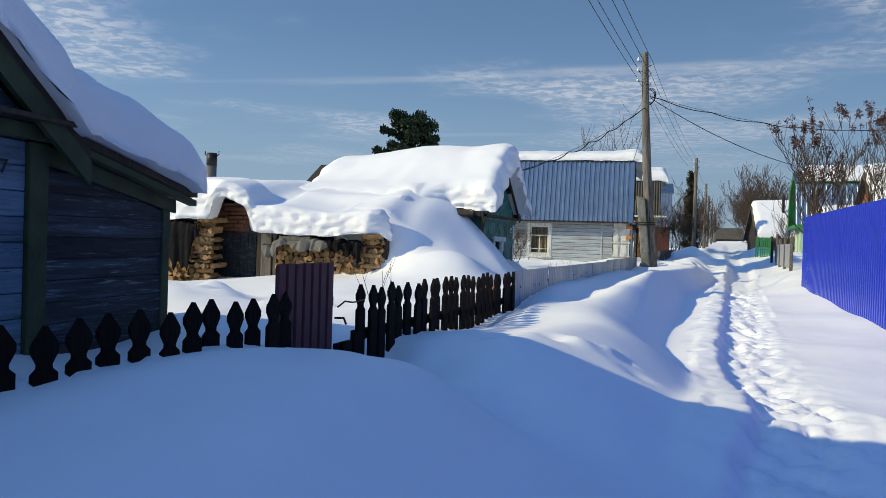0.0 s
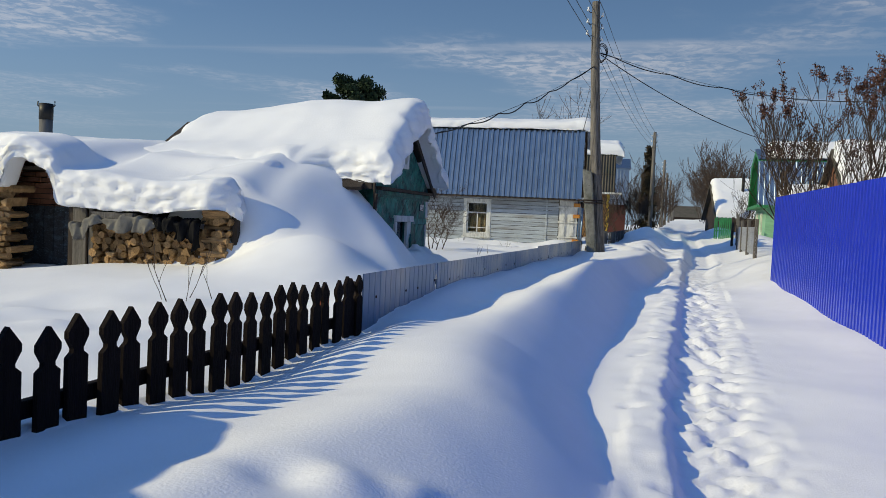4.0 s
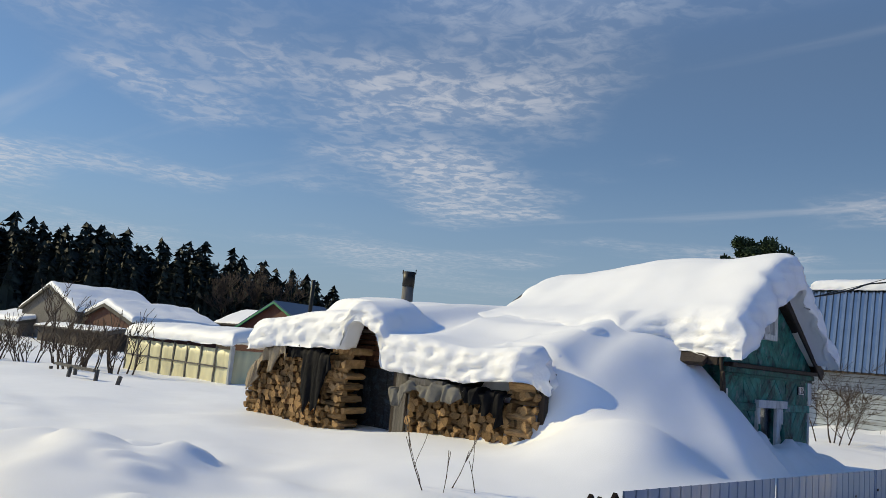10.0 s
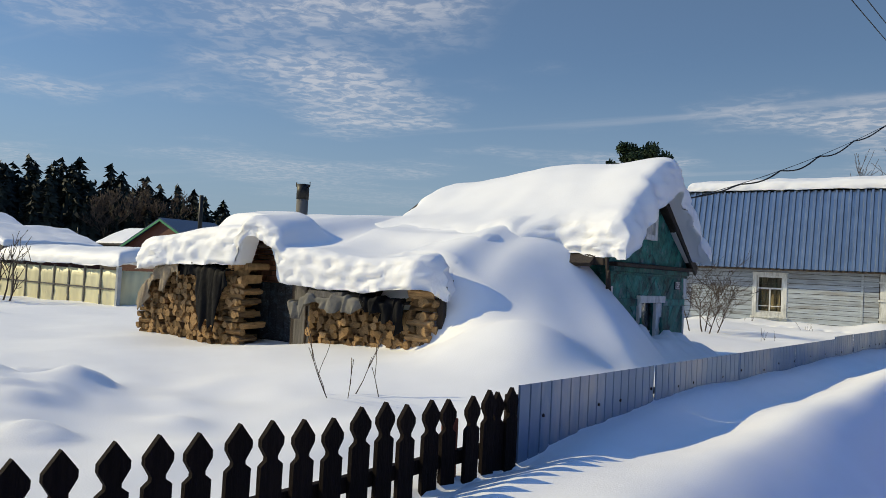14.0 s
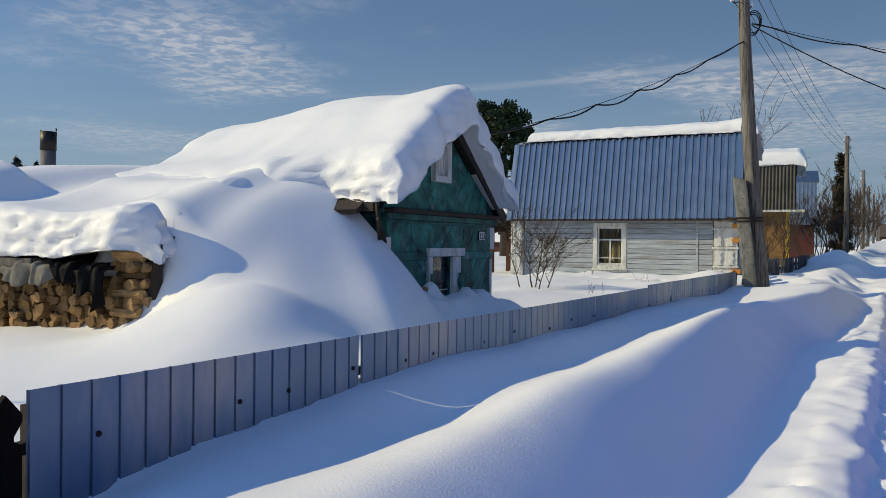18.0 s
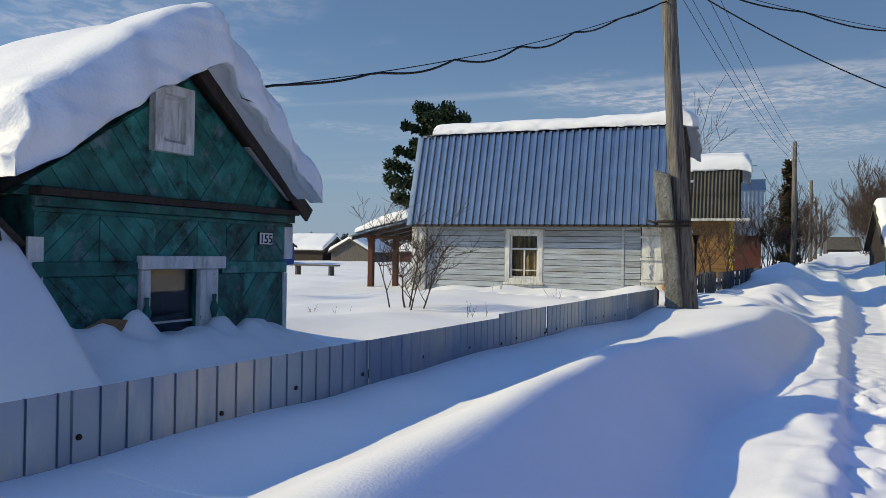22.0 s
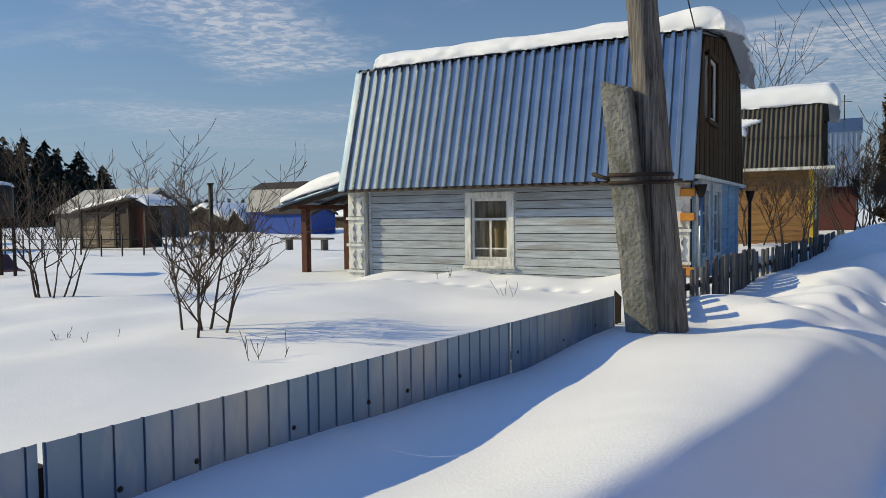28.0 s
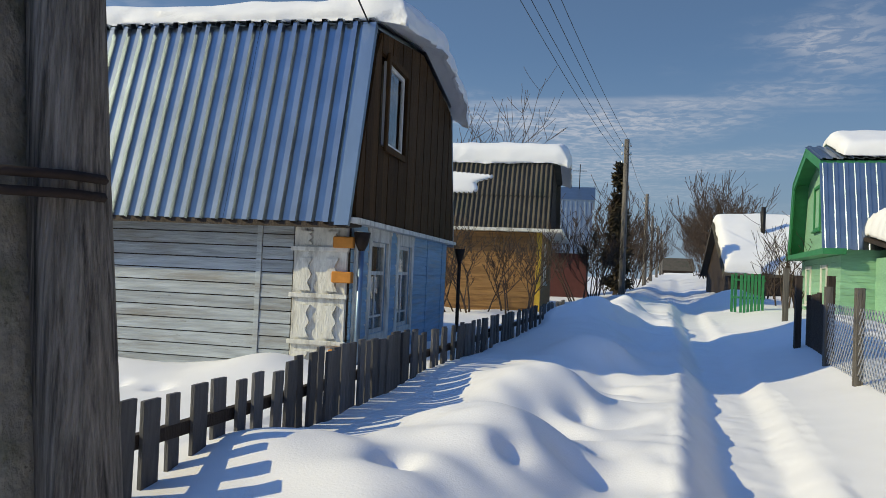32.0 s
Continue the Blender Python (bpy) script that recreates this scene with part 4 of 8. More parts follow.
def silver_house():
    x0, x1, y0, y1 = -6.86, -1.05, 27.37, 32.1
    h = thing("silver_house", "grey-blue boarded house with a ribbed zinc mansard roof under snow", "house", (-3.95, 29.7, 0.6), world=True)
    m = facing(0, y0, 0)
    # front wall with its opening
    ox0, ox1, oz0, oz1 = -4.50, -3.84, 1.17, 2.16
    bm = bmesh.new()
    for a, b in (((x0, 0.0, 0), (ox0, 0.12, 2.4)), ((ox1, 0.0, 0), (x1, 0.12, 2.4)), ((ox0, 0.0, 0), (ox1, 0.12, oz0)), ((ox0, 0.0, oz1), (ox1, 0.12, 2.4))):
        box(bm, a, b, m)
    part("front_wall", bm, DARK_WOOD, h)
    for k in range(15):
        z = 0.45 + k * 0.128
        for a, b in ((-6.50, -2.03), (-1.97, -1.64)):
            if a == -6.50 and z + 0.125 > oz0 and z < oz1:
                spans = ((a, ox0 - 0.07), (ox1 + 0.07, b))
            else:
                spans = ((a, b),)
            for p, q in spans:
                if p == -6.50:
                    bow = 0.004 * math.sin(k * 2.3)
                    prismpart("board", [(-0.027 + bow, z), (-0.001, z), (-0.001, z + 0.117), (-0.021, z + 0.117)], "x", p, q, GREY_BOARD, h, m=m)
                else:
                    prismpart("board", [(-0.027, z), (-0.001, z), (-0.001, z + 0.117), (-0.021, z + 0.117)], "x", p, q, GREY_BOARD, h, m=m)
    for x in (-2.03, -6.50):
        boxpart("corner_strip", (x, -0.034, 0.4), (x + 0.055, -0.001, 2.36), GREY_BOARD, h, m=m, bevel=0.003)
    pilaster(h, m @ Matrix.Translation((x0, -0.09, 0)), 0.34, 0.45, 2.34, 0.09)
    pilaster(h, m @ Matrix.Translation((x1 - 0.57, 0, 0)), 0.55, 0.70, 2.36)
    w1 = window(h, facing(ox0, y0, oz0), ox1 - ox0, oz1 - oz0, trim=0.10)
    for sx, side in ((-0.10, -1), (ox1 - ox0 + 0.10, 1)):
        n = 24
        out = [(sx, -0.12)] + [(sx + side * (0.028 + 0.022 * math.cos(i * 1.3)), -0.12 + 1.23 * i / n) for i in range(n + 1)] + [(sx, 1.11)]
        prismpart("fretwork", out, "y", -0.02, -0.004, WHITE_TRIM, w1, m=facing(ox0, y0, oz0))
    out = [(-0.12, -0.15)] + [(-0.12 + 0.9 * i / 16, -0.19 - 0.035 * abs(math.sin(i * 0.78))) for i in range(17)] + [(0.78, -0.15)]
    prismpart("apron", out, "y", -0.025, -0.003, WHITE_TRIM, w1, m=facing(ox0, y0, oz0))
    # street wall
    g = facing(x1, y0, 0, 90)
    wins = ((0.52, 1.42), (1.66, 2.56))
    bm = bmesh.new()
    L = y1 - y0
    edges = [0.12, 0.62, 1.28, 1.76, 2.42, L]
    for i in range(0, 5):
        if i in (1, 3):
            box(bm, (edges[i], 0, 0), (edges[i + 1], 0.12, 1.22), g)
            box(bm, (edges[i], 0, 2.22), (edges[i + 1], 0.12, 2.4), g)
        else:
            box(bm, (edges[i], 0, 0), (edges[i + 1], 0.12, 2.4), g)
    part("street_wall", bm, BLUE_BOARD, h)
    for k in range(15):
        z = 0.45 + k * 0.128
        hit = z + 0.123 > 1.12 and z < 2.32
        for p, q in (((0.0, 0.52), (1.38, 1.66), (2.52, 3.35), (3.42, L - 0.32)) if hit else ((0.0, 3.35), (3.42, L - 0.32))):
            prismpart("board", [(-0.027, z), (-0.001, z), (-0.001, z + 0.124), (-0.019, z + 0.124)], "x", p, q, BLUE_BOARD, h, m=g)
    boxpart("corner_strip", (3.35, -0.036, 0.4), (3.42, -0.001, 2.36), BLUE_BOARD, h, m=g, bevel=0.003)
    boxpart("corner_strip", (L - 0.32, -0.036, 0.4), (L, -0.001, 2.36), BLUE_BOARD, h, m=g, bevel=0.003)
    for p in (0.62, 1.76):
        w = window(h, g @ Matrix.Translation((p, 0, 1.22)), 0.66, 1.0, trim=0.10, curtain=True, crown=True)
        for sx, side in ((-0.10, -1), (0.76, 1)):
            out = [(sx, -0.12)] + [(sx + side * (0.025 + 0.02 * math.cos(i * 1.3)), -0.12 + 1.24 * i / 22) for i in range(23)] + [(sx, 1.12)]
            prismpart("fretwork", out, "y", -0.02, -0.004, WHITE_TRIM, w, m=g @ Matrix.Translation((p, 0, 1.22)))
    for z in (2.12, 1.78, 1.02):
        boxpart("log_end", (x1 - 0.14, y0 - 0.14, z), (x1 + 0.06, y0 - 0.051, z + 0.11), ORANGE, h, "raw orange wood log end", bevel=0.008)
    out = [(0.04, 0.85), (0.26, 0.85), (0.26, 2.3), (0.04, 2.3)]
    prismpart("side_pilaster", out, "y", -0.045, -0.021, WHITE_TRIM, h, m=g)
    for z in (1.0, 1.46):
        pp = [(0.15 + a, z + b) for a, b in wavy_baluster(0.12, 0.34)]
        prismpart("baluster", pp, "y", -0.065, -0.046, WHITE_TRIM, h, m=g)
    # gable above, boarded upright, with a scalloped foot
    ya, yb = 27.22, 32.28
    top = [(27.78, 4.42), (29.7, 4.74), (31.72, 4.42)]
    n = 24
    for k in range(n):
        a, b = ya + (yb - ya) * k / n, ya + (yb - ya) * (k + 1) / n - 0.006
        def roof_at(y):
            y = min(max(y, 27.12), 32.38)
            return float(np.interp(y, (27.12, 27.74, 29.7, 31.76, 32.38), (2.42, 4.40, 4.74, 4.40, 2.42)))
        if min(roof_at(a), roof_at(b)) < 2.5:
            continue
        out = [(a, 2.44), ((a + b) / 2, 2.40), (b, 2.44), (b, roof_at(b)), (a, roof_at(a))]
        spans = [out]
        if b > 28.02 and a < 28.90:
            spans = [[(a, 2.44), ((a + b) / 2, 2.40), (b, 2.44), (b, 3.24), (a, 3.24)], [(a, 4.22), (b, 4.22), (b, roof_at(b)), (a, roof_at(a))]]
        for o in spans:
            prismpart("gable_board", o, "x", -1.0, -0.965 + 0.006 * (k % 2), BROWN_BOARD, h)
    prismpart("gable_back", [(27.30, 2.42), (32.2, 2.42), (31.7, 4.35), (29.7, 4.7), (27.82, 4.35)], "x", -1.12, -1.05, BROWN_BOARD, h)
    prismpart("cornice", [(27.1, 2.36), (32.3, 2.36), (32.3, 2.41), (27.1, 2.41)], "x", -1.049, -0.90, WHITE_TRIM, h)
    window(h, pose(-0.955, 28.08, 3.27, 0, 0, 90), 0.76, 0.92, trim=0.07, trim_mat=BROWN_BOARD, frame_mat=PLATE, mullion=False, sill=False, name="attic_window")
    # roof
    prismpart("eave_board", [(27.02, 2.30), (27.5, 2.34), (27.5, 2.40), (27.04, 2.36)], "x", x0 - 0.05, x1 + 0.06, DARK_WOOD, h)
    prismpart("roof_deck", [(27.10, 2.36), (27.30, 2.36), (27.88, 4.38), (27.70, 4.43)], "x", x0, x1 + 0.04, DARK_WOOD, h)
    prismpart("roof_deck", [(32.40, 2.36), (32.20, 2.36), (31.62, 4.38), (31.80, 4.43)], "x", x0, x1 + 0.04, DARK_WOOD, h)
    slope = math.degrees(math.atan2(4.46 - 2.34, 27.66 - 27.05))
    length = math.hypot(4.46 - 2.34, 27.66 - 27.05)
    ribbed(h, pose(x0 - 0.03, 27.05, 2.34, slope - 90, 0, 0), x1 - x0 - 0.03, length, 0.168, 0.050, ROOF_ZINC, top=0.30, ramp=0.10)
    back = pose(x1, 32.45, 2.34, slope - 90, 0, 180)
    ribbed(h, back, x1 - x0, length, 0.168, 0.050, ROOF_ZINC, top=0.30, ramp=0.10)
    up = pose(x0 - 0.03, 27.60, 4.45, math.degrees(math.atan2(0.33, 2.1)) - 90, 0, 0)
    ribbed(h, up, x1 - x0 + 0.15, 2.13, 0.168, 0.050, ROOF_ZINC, top=0.30, ramp=0.10)
    up2 = pose(x1 + 0.12, 31.80, 4.45, math.degrees(math.atan2(0.33, 2.1)) - 90, 0, 180)
    ribbed(h, up2, x1 - x0 + 0.15, 2.13, 0.168, 0.050, ROOF_ZINC, top=0.30, ramp=0.10)
    for y, z, dy in ((27.05, 2.33, 1), (32.45, 2.33, -1)):
        t = Vector((0, dy * 0.61, 2.12)).normalized()
        for xx in (x1 - 0.06, x0 - 0.05):
            bm = bmesh.new()
            o = [(y - dy * 0.04, z), (y + dy * 0.02, z - 0.004), (y + dy * 0.63, z + 2.10), (y + dy * 0.56, z + 2.13)]
            prism(bm, o, "x", xx, xx + 0.14)
            part("edge_flashing", bm, ZINC, h)
    prismpart("gable_wall_west", [(27.4, 0), (32.1, 0), (32.1, 2.4), (31.7, 4.4), (29.7, 4.7), (27.8, 4.4), (27.4, 2.4)], "x", x0, x0 + 0.1, GREY_BOARD, h)
    boxpart("back_wall", (x0, 32.0, 0), (x1, 32.1, 2.4), GREY_BOARD, h)

    def base(x, y):
        ridge = 4.86 - 0.17 * np.abs(y - 29.7)
        over = np.clip(x - (-1.02), 0, None)
        return ridge - 0.32 * over ** 1.4 - 0.25 * smooth(31.2, 32.3, y) * smooth(-1.4, -0.6, x)
    snow = snow_slab("roof_snow", x0 + 0.28, -0.68, 27.66, 31.95, base, lambda x, y: 0.24 + 0.07 * smooth(-2.0, -0.9, x) + 0.03 * wave(x, y, 2.0, 3), h, "thick overhanging roof snow", R=0.22, seed=4, rough=0.02)
    # rain pipe with its funnel
    v, f = tube([(x1 + 0.13, y0 - 0.06, 2.28), (x1 + 0.13, y0 - 0.06, 2.16), (x1 + 0.13, y0 - 0.06, 2.10)], [0.085, 0.06, 0.03], 10)
    raw("rain_funnel", v, f, RUST, h, smooth=True)
    tubepart("rain_pipe", [(x1 + 0.13, y0 - 0.06, 2.12), (x1 + 0.12, y0 - 0.05, 1.2), (x1 + 0.12, y0 - 0.05, 0.7)], 0.03, ZINC, h)
    tubepart("rain_pipe", [(x1 + 0.22, 32.3, 2.1), (x1 + 0.22, 32.3, 0.8)], 0.03, RUST, h)
    v, f = tube([(x1 + 0.22, 32.3, 2.3), (x1 + 0.22, 32.3, 2.16), (x1 + 0.22, 32.3, 2.08)], [0.09, 0.06, 0.03], 10)
    raw("rain_funnel", v, f, RUST, h, smooth=True)
    boxpart("floor", (x0 + 0.1, y0 + 0.12, 0.3), (x1 - 0.12, y1 - 0.1, 0.45), DARK_WOOD, h)
    # porch on the far side
    p = thing("porch", "small lean-to porch on brown posts with a snow-topped ribbed roof", "porch", (-7.6, 28.6, 0.5), world=True)
    for x, y in ((-8.12, 27.6), (-8.06, 28.85), (-8.06, 30.3)):
        boxpart("post", (x - 0.065, y - 0.065, 0.1), (x + 0.065, y + 0.065, 2.10), RED_BROWN, p, "dark red-brown timber post", bevel=0.006)
    boxpart("beam", (-8.18, 27.25, 2.04), (-8.02, 30.6, 2.12), RED_BROWN, p, bevel=0.004)
    for y in (27.28, 28.1, 28.9, 29.7, 30.5):
        prismpart("rafter", [(-8.5, 1.98), (-6.87, 2.36), (-6.87, 2.44), (-8.5, 2.06)], "y", y, y + 0.06, DARK_WOOD, p)
    ribbed(p, pose(-8.55, 30.7, 2.06, math.degrees(math.atan2(0.39, 1.68)) - 90, 0, -90), 3.55, 1.72, 0.12, 0.03, ZINC, sheet=8)
    snow_slab("roof_snow", -8.40, -6.95, 27.16, 30.7, lambda x, y: 2.12 + 0.232 * (x + 8.55), lambda x, y: 0.13 + 0.13 * smooth(-8.4, -7.5, x), p, R=0.2, seed=8)


silver_house()


# ---- the teal house in the drift ----
def teal_roof(x, y):
    """The teal house's roof under its snow, in the frame of the house."""
    ap = -0.12
    far = 3.10 - 0.83 * np.clip(y - ap, 0, None)
    near = np.interp(ap - y, (0, 0.63, 1.16, 1.76, 2.21, 2.7), (3.10, 2.72, 2.32, 1.97, 1.93, 1.95))
    z = np.where(y > ap, far, near)
    z = z - 0.85 * smooth(-2.25, -3.1, y) * (1 - smooth(-1.1, -0.5, x))
    return z - 0.4 - 0.15 * np.clip(x - 0.24, 0, None)


def teal_depth(x, y):
    d = 0.40 + 0.04 * smooth(-0.6, 0.2, x) - 0.15 * smooth(-1.2, -3.5, x) * smooth(-1.7, -0.9, y) - 0.12 * smooth(0.2, 1.1, y) + 0.025 * wave(x, y, 2.6, 31)
    return d * (1 + 0.12 * np.exp(-((y + 0.12) / 0.5) ** 2)) - 0.08 * np.exp(-((y + 0.12) / 0.22) ** 2)


def shed_cover(x, y):
    """The depth of the shed's own snow, which runs out under the drift."""
    return np.maximum(0.03, shed_depth(x, y) - 0.75 * smooth(-5.7, -5.0, x) * smooth(12.9, 13.2, y))


def shed_snow(x, y):
    """The top of the shed's snow where it runs into the teal house's roof."""
    return shed_base(x, y) + shed_depth(x, y) - 1.5 * (smooth(12.95, 12.7, y) + smooth(-9.9, -10.2, x) + smooth(15.9, 16.3, y))


def green_house():
    h = thing("green_house", "small teal boarded house with a white shutter, sunk in drifted snow", "house", (-3.5, 16.0, 0.4), -5.1)
    m = pose(0, 0, -0.4, 0, 0, 90)     # boards lie in x-z and look along +x of the house
    y0, y1, ap = -1.28, 1.02, -0.12
    def inside(bx):
        return pose(0, 0, -0.4)
    w = inside(0)
    for a, b in (((-3.4, y0, 0), (-3.3, y1, 2.0)), ((-3.3, y0, 0), (-0.1, y0 + 0.1, 2.0)), ((-3.3, y1 - 0.1, 0), (-0.1, y1, 2.0))):
        boxpart("wall", a, b, TEAL, h, m=w)
    wy0, wy1, wz0, wz1 = -0.46, 0.0, 0.85, 1.54
    bm = bmesh.new()
    for a, b in (((-0.1, y0, 0), (0, wy0, 2.0)), ((-0.1, wy1, 0), (0, y1, 2.0)), ((-0.1, wy0, 0), (0, wy1, wz0)), ((-0.1, wy0, wz1), (0, wy1, 2.0))):
        box(bm, a, b, w)
    part("front_wall", bm, TEAL, h)
    prismpart("gable", [(y0 - 0.15, 2.0), (y1 + 0.15, 2.0), (ap, 2.98)], "x", -0.1, 0.0, TEAL, h, m=w)
    prismpart("gable_back", [(y0 - 0.15, 2.0), (y1 + 0.15, 2.0), (ap, 2.98)], "x", -3.4, -3.3, DARK_WOOD, h, m=w)
    # cladding: x of m runs along y of the house
    clad(h, m, [(y0 - 0.02, 0.5), (wy0 - 0.09, 0.5), (wy0 - 0.09, 1.50), (y0 - 0.02, 1.50)], -45, 0.11, TEAL, seed=1)
    clad(h, m, [(wy1 + 0.2, 0.5), (0.5, 0.5), (0.5, 1.50), (wy1 + 0.2, 1.50)], -45, 0.11, TEAL, seed=2)
    clad(h, m, [(0.5, 0.5), (y1 - 0.03, 0.5), (y1 - 0.03, 1.50), (0.5, 1.50)], 52, 0.11, TEAL, seed=3)
    cut = (y0 - 0.02, -0.85, -0.4, 0.0, 0.3, 0.62, y1 - 0.03)
    for k in range(6):
        clad(h, m, rect(cut[k], cut[k + 1] - 0.004, 1.60, 1.90), 45 if k % 2 == 0 else -45, 0.10, TEAL, seed=4 + k)
    for za, zb, d in ((1.505, 1.60, 0.035), (1.90, 1.935, 0.04), (1.935, 2.0, 0.07), (2.0, 2.05, 0.12)):
        pieces = ((y0 - 0.03, wy0 - 0.1), (wy1 + 0.24, y1 + 0.0)) if za < 1.6 else ((y0 - 0.05, y1 + 0.06),)
        for a, b in pieces:
            boxpart("ledge", (a, -d, za), (b, 0, zb - 0.002), TEAL if d < 0.1 else DARK_WOOD, h, m=m, bevel=0.004)
    # gable boards in three fields round the shutter
    left, mid, right, low, high = y0 - 0.1, ap, y1 + 0.1, 2.06, 2.94
    slope = (high - low) / (right - mid)
    clad(h, m, [(left, low), (mid, low), (mid, high)], -52, 0.105, TEAL, seed=11)
    clad(h, m, [(mid, low), (mid + 0.12, low), (0.40, high - slope * (0.40 - mid)), (mid, high)], -46, 0.10, TEAL, seed=12)
    clad(h, m, [(mid + 0.125, low), (right, low), (0.403, high - slope * (0.403 - mid))], 58, 0.105, TEAL, seed=13)
    # attic shutter
    s = boxpart("attic_shutter", (-0.42, -0.035, 2.44), (-0.18, -0.02, 2.80), WHITE_TRIM, h, "white painted shutter, closed", m=m)
    for a, b in (((-0.48, -0.085, 2.38), (-0.40, -0.019, 2.86)), ((-0.20, -0.085, 2.38), (-0.12, -0.019, 2.86)), ((-0.40, -0.083, 2.79), (-0.20, -0.019, 2.86)), ((-0.40, -0.083, 2.38), (-0.20, -0.019, 2.45)),
                 ((-0.385, -0.045, 2.47), (-0.365, -0.036, 2.77)), ((-0.235, -0.045, 2.47), (-0.215, -0.036, 2.77)), ((-0.365, -0.045, 2.47), (-0.235, -0.036, 2.49)), ((-0.365, -0.045, 2.75), (-0.235, -0.036, 2.77))):
        boxpart("shutter_frame", a, b, WHITE_TRIM, s, m=m, bevel=0.003)
    # street window
    win = boxpart("window", (wy0 - 0.08, -0.05, 0.6), (wy0, -0.002, 1.54), WHITE_TRIM, h, "white framed window, lower half in snow", m=m, bevel=0.004)
    boxpart("trim_board", (wy1, -0.05, 0.6), (wy1 + 0.06, -0.002, 1.54), WHITE_TRIM, win, m=m, bevel=0.004)
    boxpart("trim_board", (wy1 + 0.065, -0.045, 0.6), (wy1 + 0.19, -0.002, 1.54), WHITE_TRIM, win, m=m, bevel=0.004)
    boxpart("lintel", (wy0 - 0.10, -0.075, 1.545), (wy1 + 0.24, -0.002, 1.64), WHITE_TRIM, win, m=m, bevel=0.005)
    boxpart("sash_bar", (wy0, 0.028, wz0 + 0.30), (wy1, 0.033, wz0 + 0.315), WHITE_TRIM, win, m=m)
    # added backing that gives the pane its blue-grey tone
    boxpart("pane_backing", (wy0 - 0.02, 0.06, wz0 - 0.02), (wy1 + 0.02, 0.07, wz1 + 0.02), PANE_BACKING, win, "dark blue-grey sheet added behind the pane", m=m)
    pane = boxpart("pane", (wy0, 0.034, wz0), (wy1, 0.038, wz1), GLASS, win, m=m)
    pane.visible_shadow = False
    for yy in (wy0 - 0.045, wy1 + 0.13):
        v, f = tube([(yy, -0.065, 0.7 + 0.05 * i) for i in range(14)], [0.022 + 0.012 * math.sin(i * 1.9) for i in range(14)], 8)
        raw("turned_bar", [m @ Vector(p) for p in v], f, TEAL, win, smooth=True)
    plate = boxpart("number_plate", (0.655, -0.035, 1.735), (0.825, -0.0185, 1.845), BLACK, h, m=m)
    boxpart("plate_field", (0.662, -0.038, 1.742), (0.818, -0.0352, 1.838), PLATE, plate, m=m)
    text(plate, "155", m @ pose(0.74, -0.0385, 1.753, 90), 0.104, BLACK)
    for a, b in (((y1 - 0.02, -0.02, 1.62), (y1 + 0.09, 0.0, 1.93)), ((y1 - 0.035, -0.03, 0.6), (y1 + 0.01, 0.0, 1.50))):
        boxpart("corner_board", a, b, WHITE_TRIM, h, m=m)
    boxpart("corner_board", (y0 - 0.06, -0.02, 0.9), (y0 + 0.04, 0.0, 1.75), WHITE_TRIM, h, m=m)
    # roof: boards on both slopes, barge boards at the street end
    for sgn, ye, ze in ((1, y1 + 0.20, 2.02), (-1, -1.75, 1.97)):
        a, b = Vector((ap, 3.06)), Vector((ye, ze))
        nrm = Vector((-(b - a).y, (b - a).x)).normalized() * (0.05 if sgn > 0 else -0.05)
        out = [a, b, b + nrm, a + nrm]
        prismpart("roof_deck", [tuple(p) for p in out], "x", -4.05, 0.13 if sgn > 0 else -0.02, DARK_WOOD, h, m=w)
        n2 = Vector((-(b - a).y, (b - a).x)).normalized() * (-0.08 if sgn > 0 else 0.03)
        if sgn > 0:
            prismpart("barge_board", [tuple(p) for p in (a, b, b + n2, a + n2)], "x", 0.105, 0.132, DARK_WOOD, h, m=w)
        prismpart("barge_board", [tuple(p) for p in (a, b, b + n2, a + n2)], "x", -4.08, -4.05, DARK_WOOD, h, m=w)
        boxpart("purlin", (-4.0, ye * 0.93 - 0.04, ze - 0.06 + abs(ye) * 0.05), (0.10, ye * 0.93 + 0.04, ze + 0.02 + abs(ye) * 0.05), DARK_WOOD, h, m=w)
    for a, b in (((0.12, -1.58, 1.72), (0.14, -1.66, 2.08)), ((0.06, -1.4, 1.70), (0.2, -1.72, 1.92))):
        tubepart("prop", [w @ Vector(a), w @ Vector(b)], 0.02, DARK_WOOD, h)

    def joined(x, y):
        X, Y = -3.5 + 0.996 * x + 0.0889 * y, 16.0 - 0.0889 * x + 0.996 * y
        return np.maximum(shed_snow(X, Y), ground_z(X, Y, False)) - 0.4 - 3 * smooth(-1.1, -0.85, x)
    snow_slab("roof_snow", -3.72, 0.37, -1.98, 1.02, teal_roof, teal_depth, h, "thick overhanging roof snow", R=0.32, union=joined, seed=6, rough=0.010, step=0.04, ragged=0.05, front=lambda x: 0.05 * wave(x, x * 0, 0.9, 3) + 0.36 * smooth(-1.05, -0.55, x))


def text(parent, words, m, size, material, name="lettering"):
    cu = bpy.data.curves.new(name, "FONT")
    cu.body, cu.size, cu.align_x, cu.extrude, cu.offset = words, size, "CENTER", 0.0015, 0.0022
    tmp = bpy.data.objects.new(name, cu)
    scene.collection.objects.link(tmp)
    dg = bpy.context.evaluated_depsgraph_get()
    me = bpy.data.meshes.new_from_object(tmp.evaluated_get(dg))
    bpy.data.objects.remove(tmp)
    me.transform(m)
    me.materials.clear()
    return finish(name, me, material, parent)


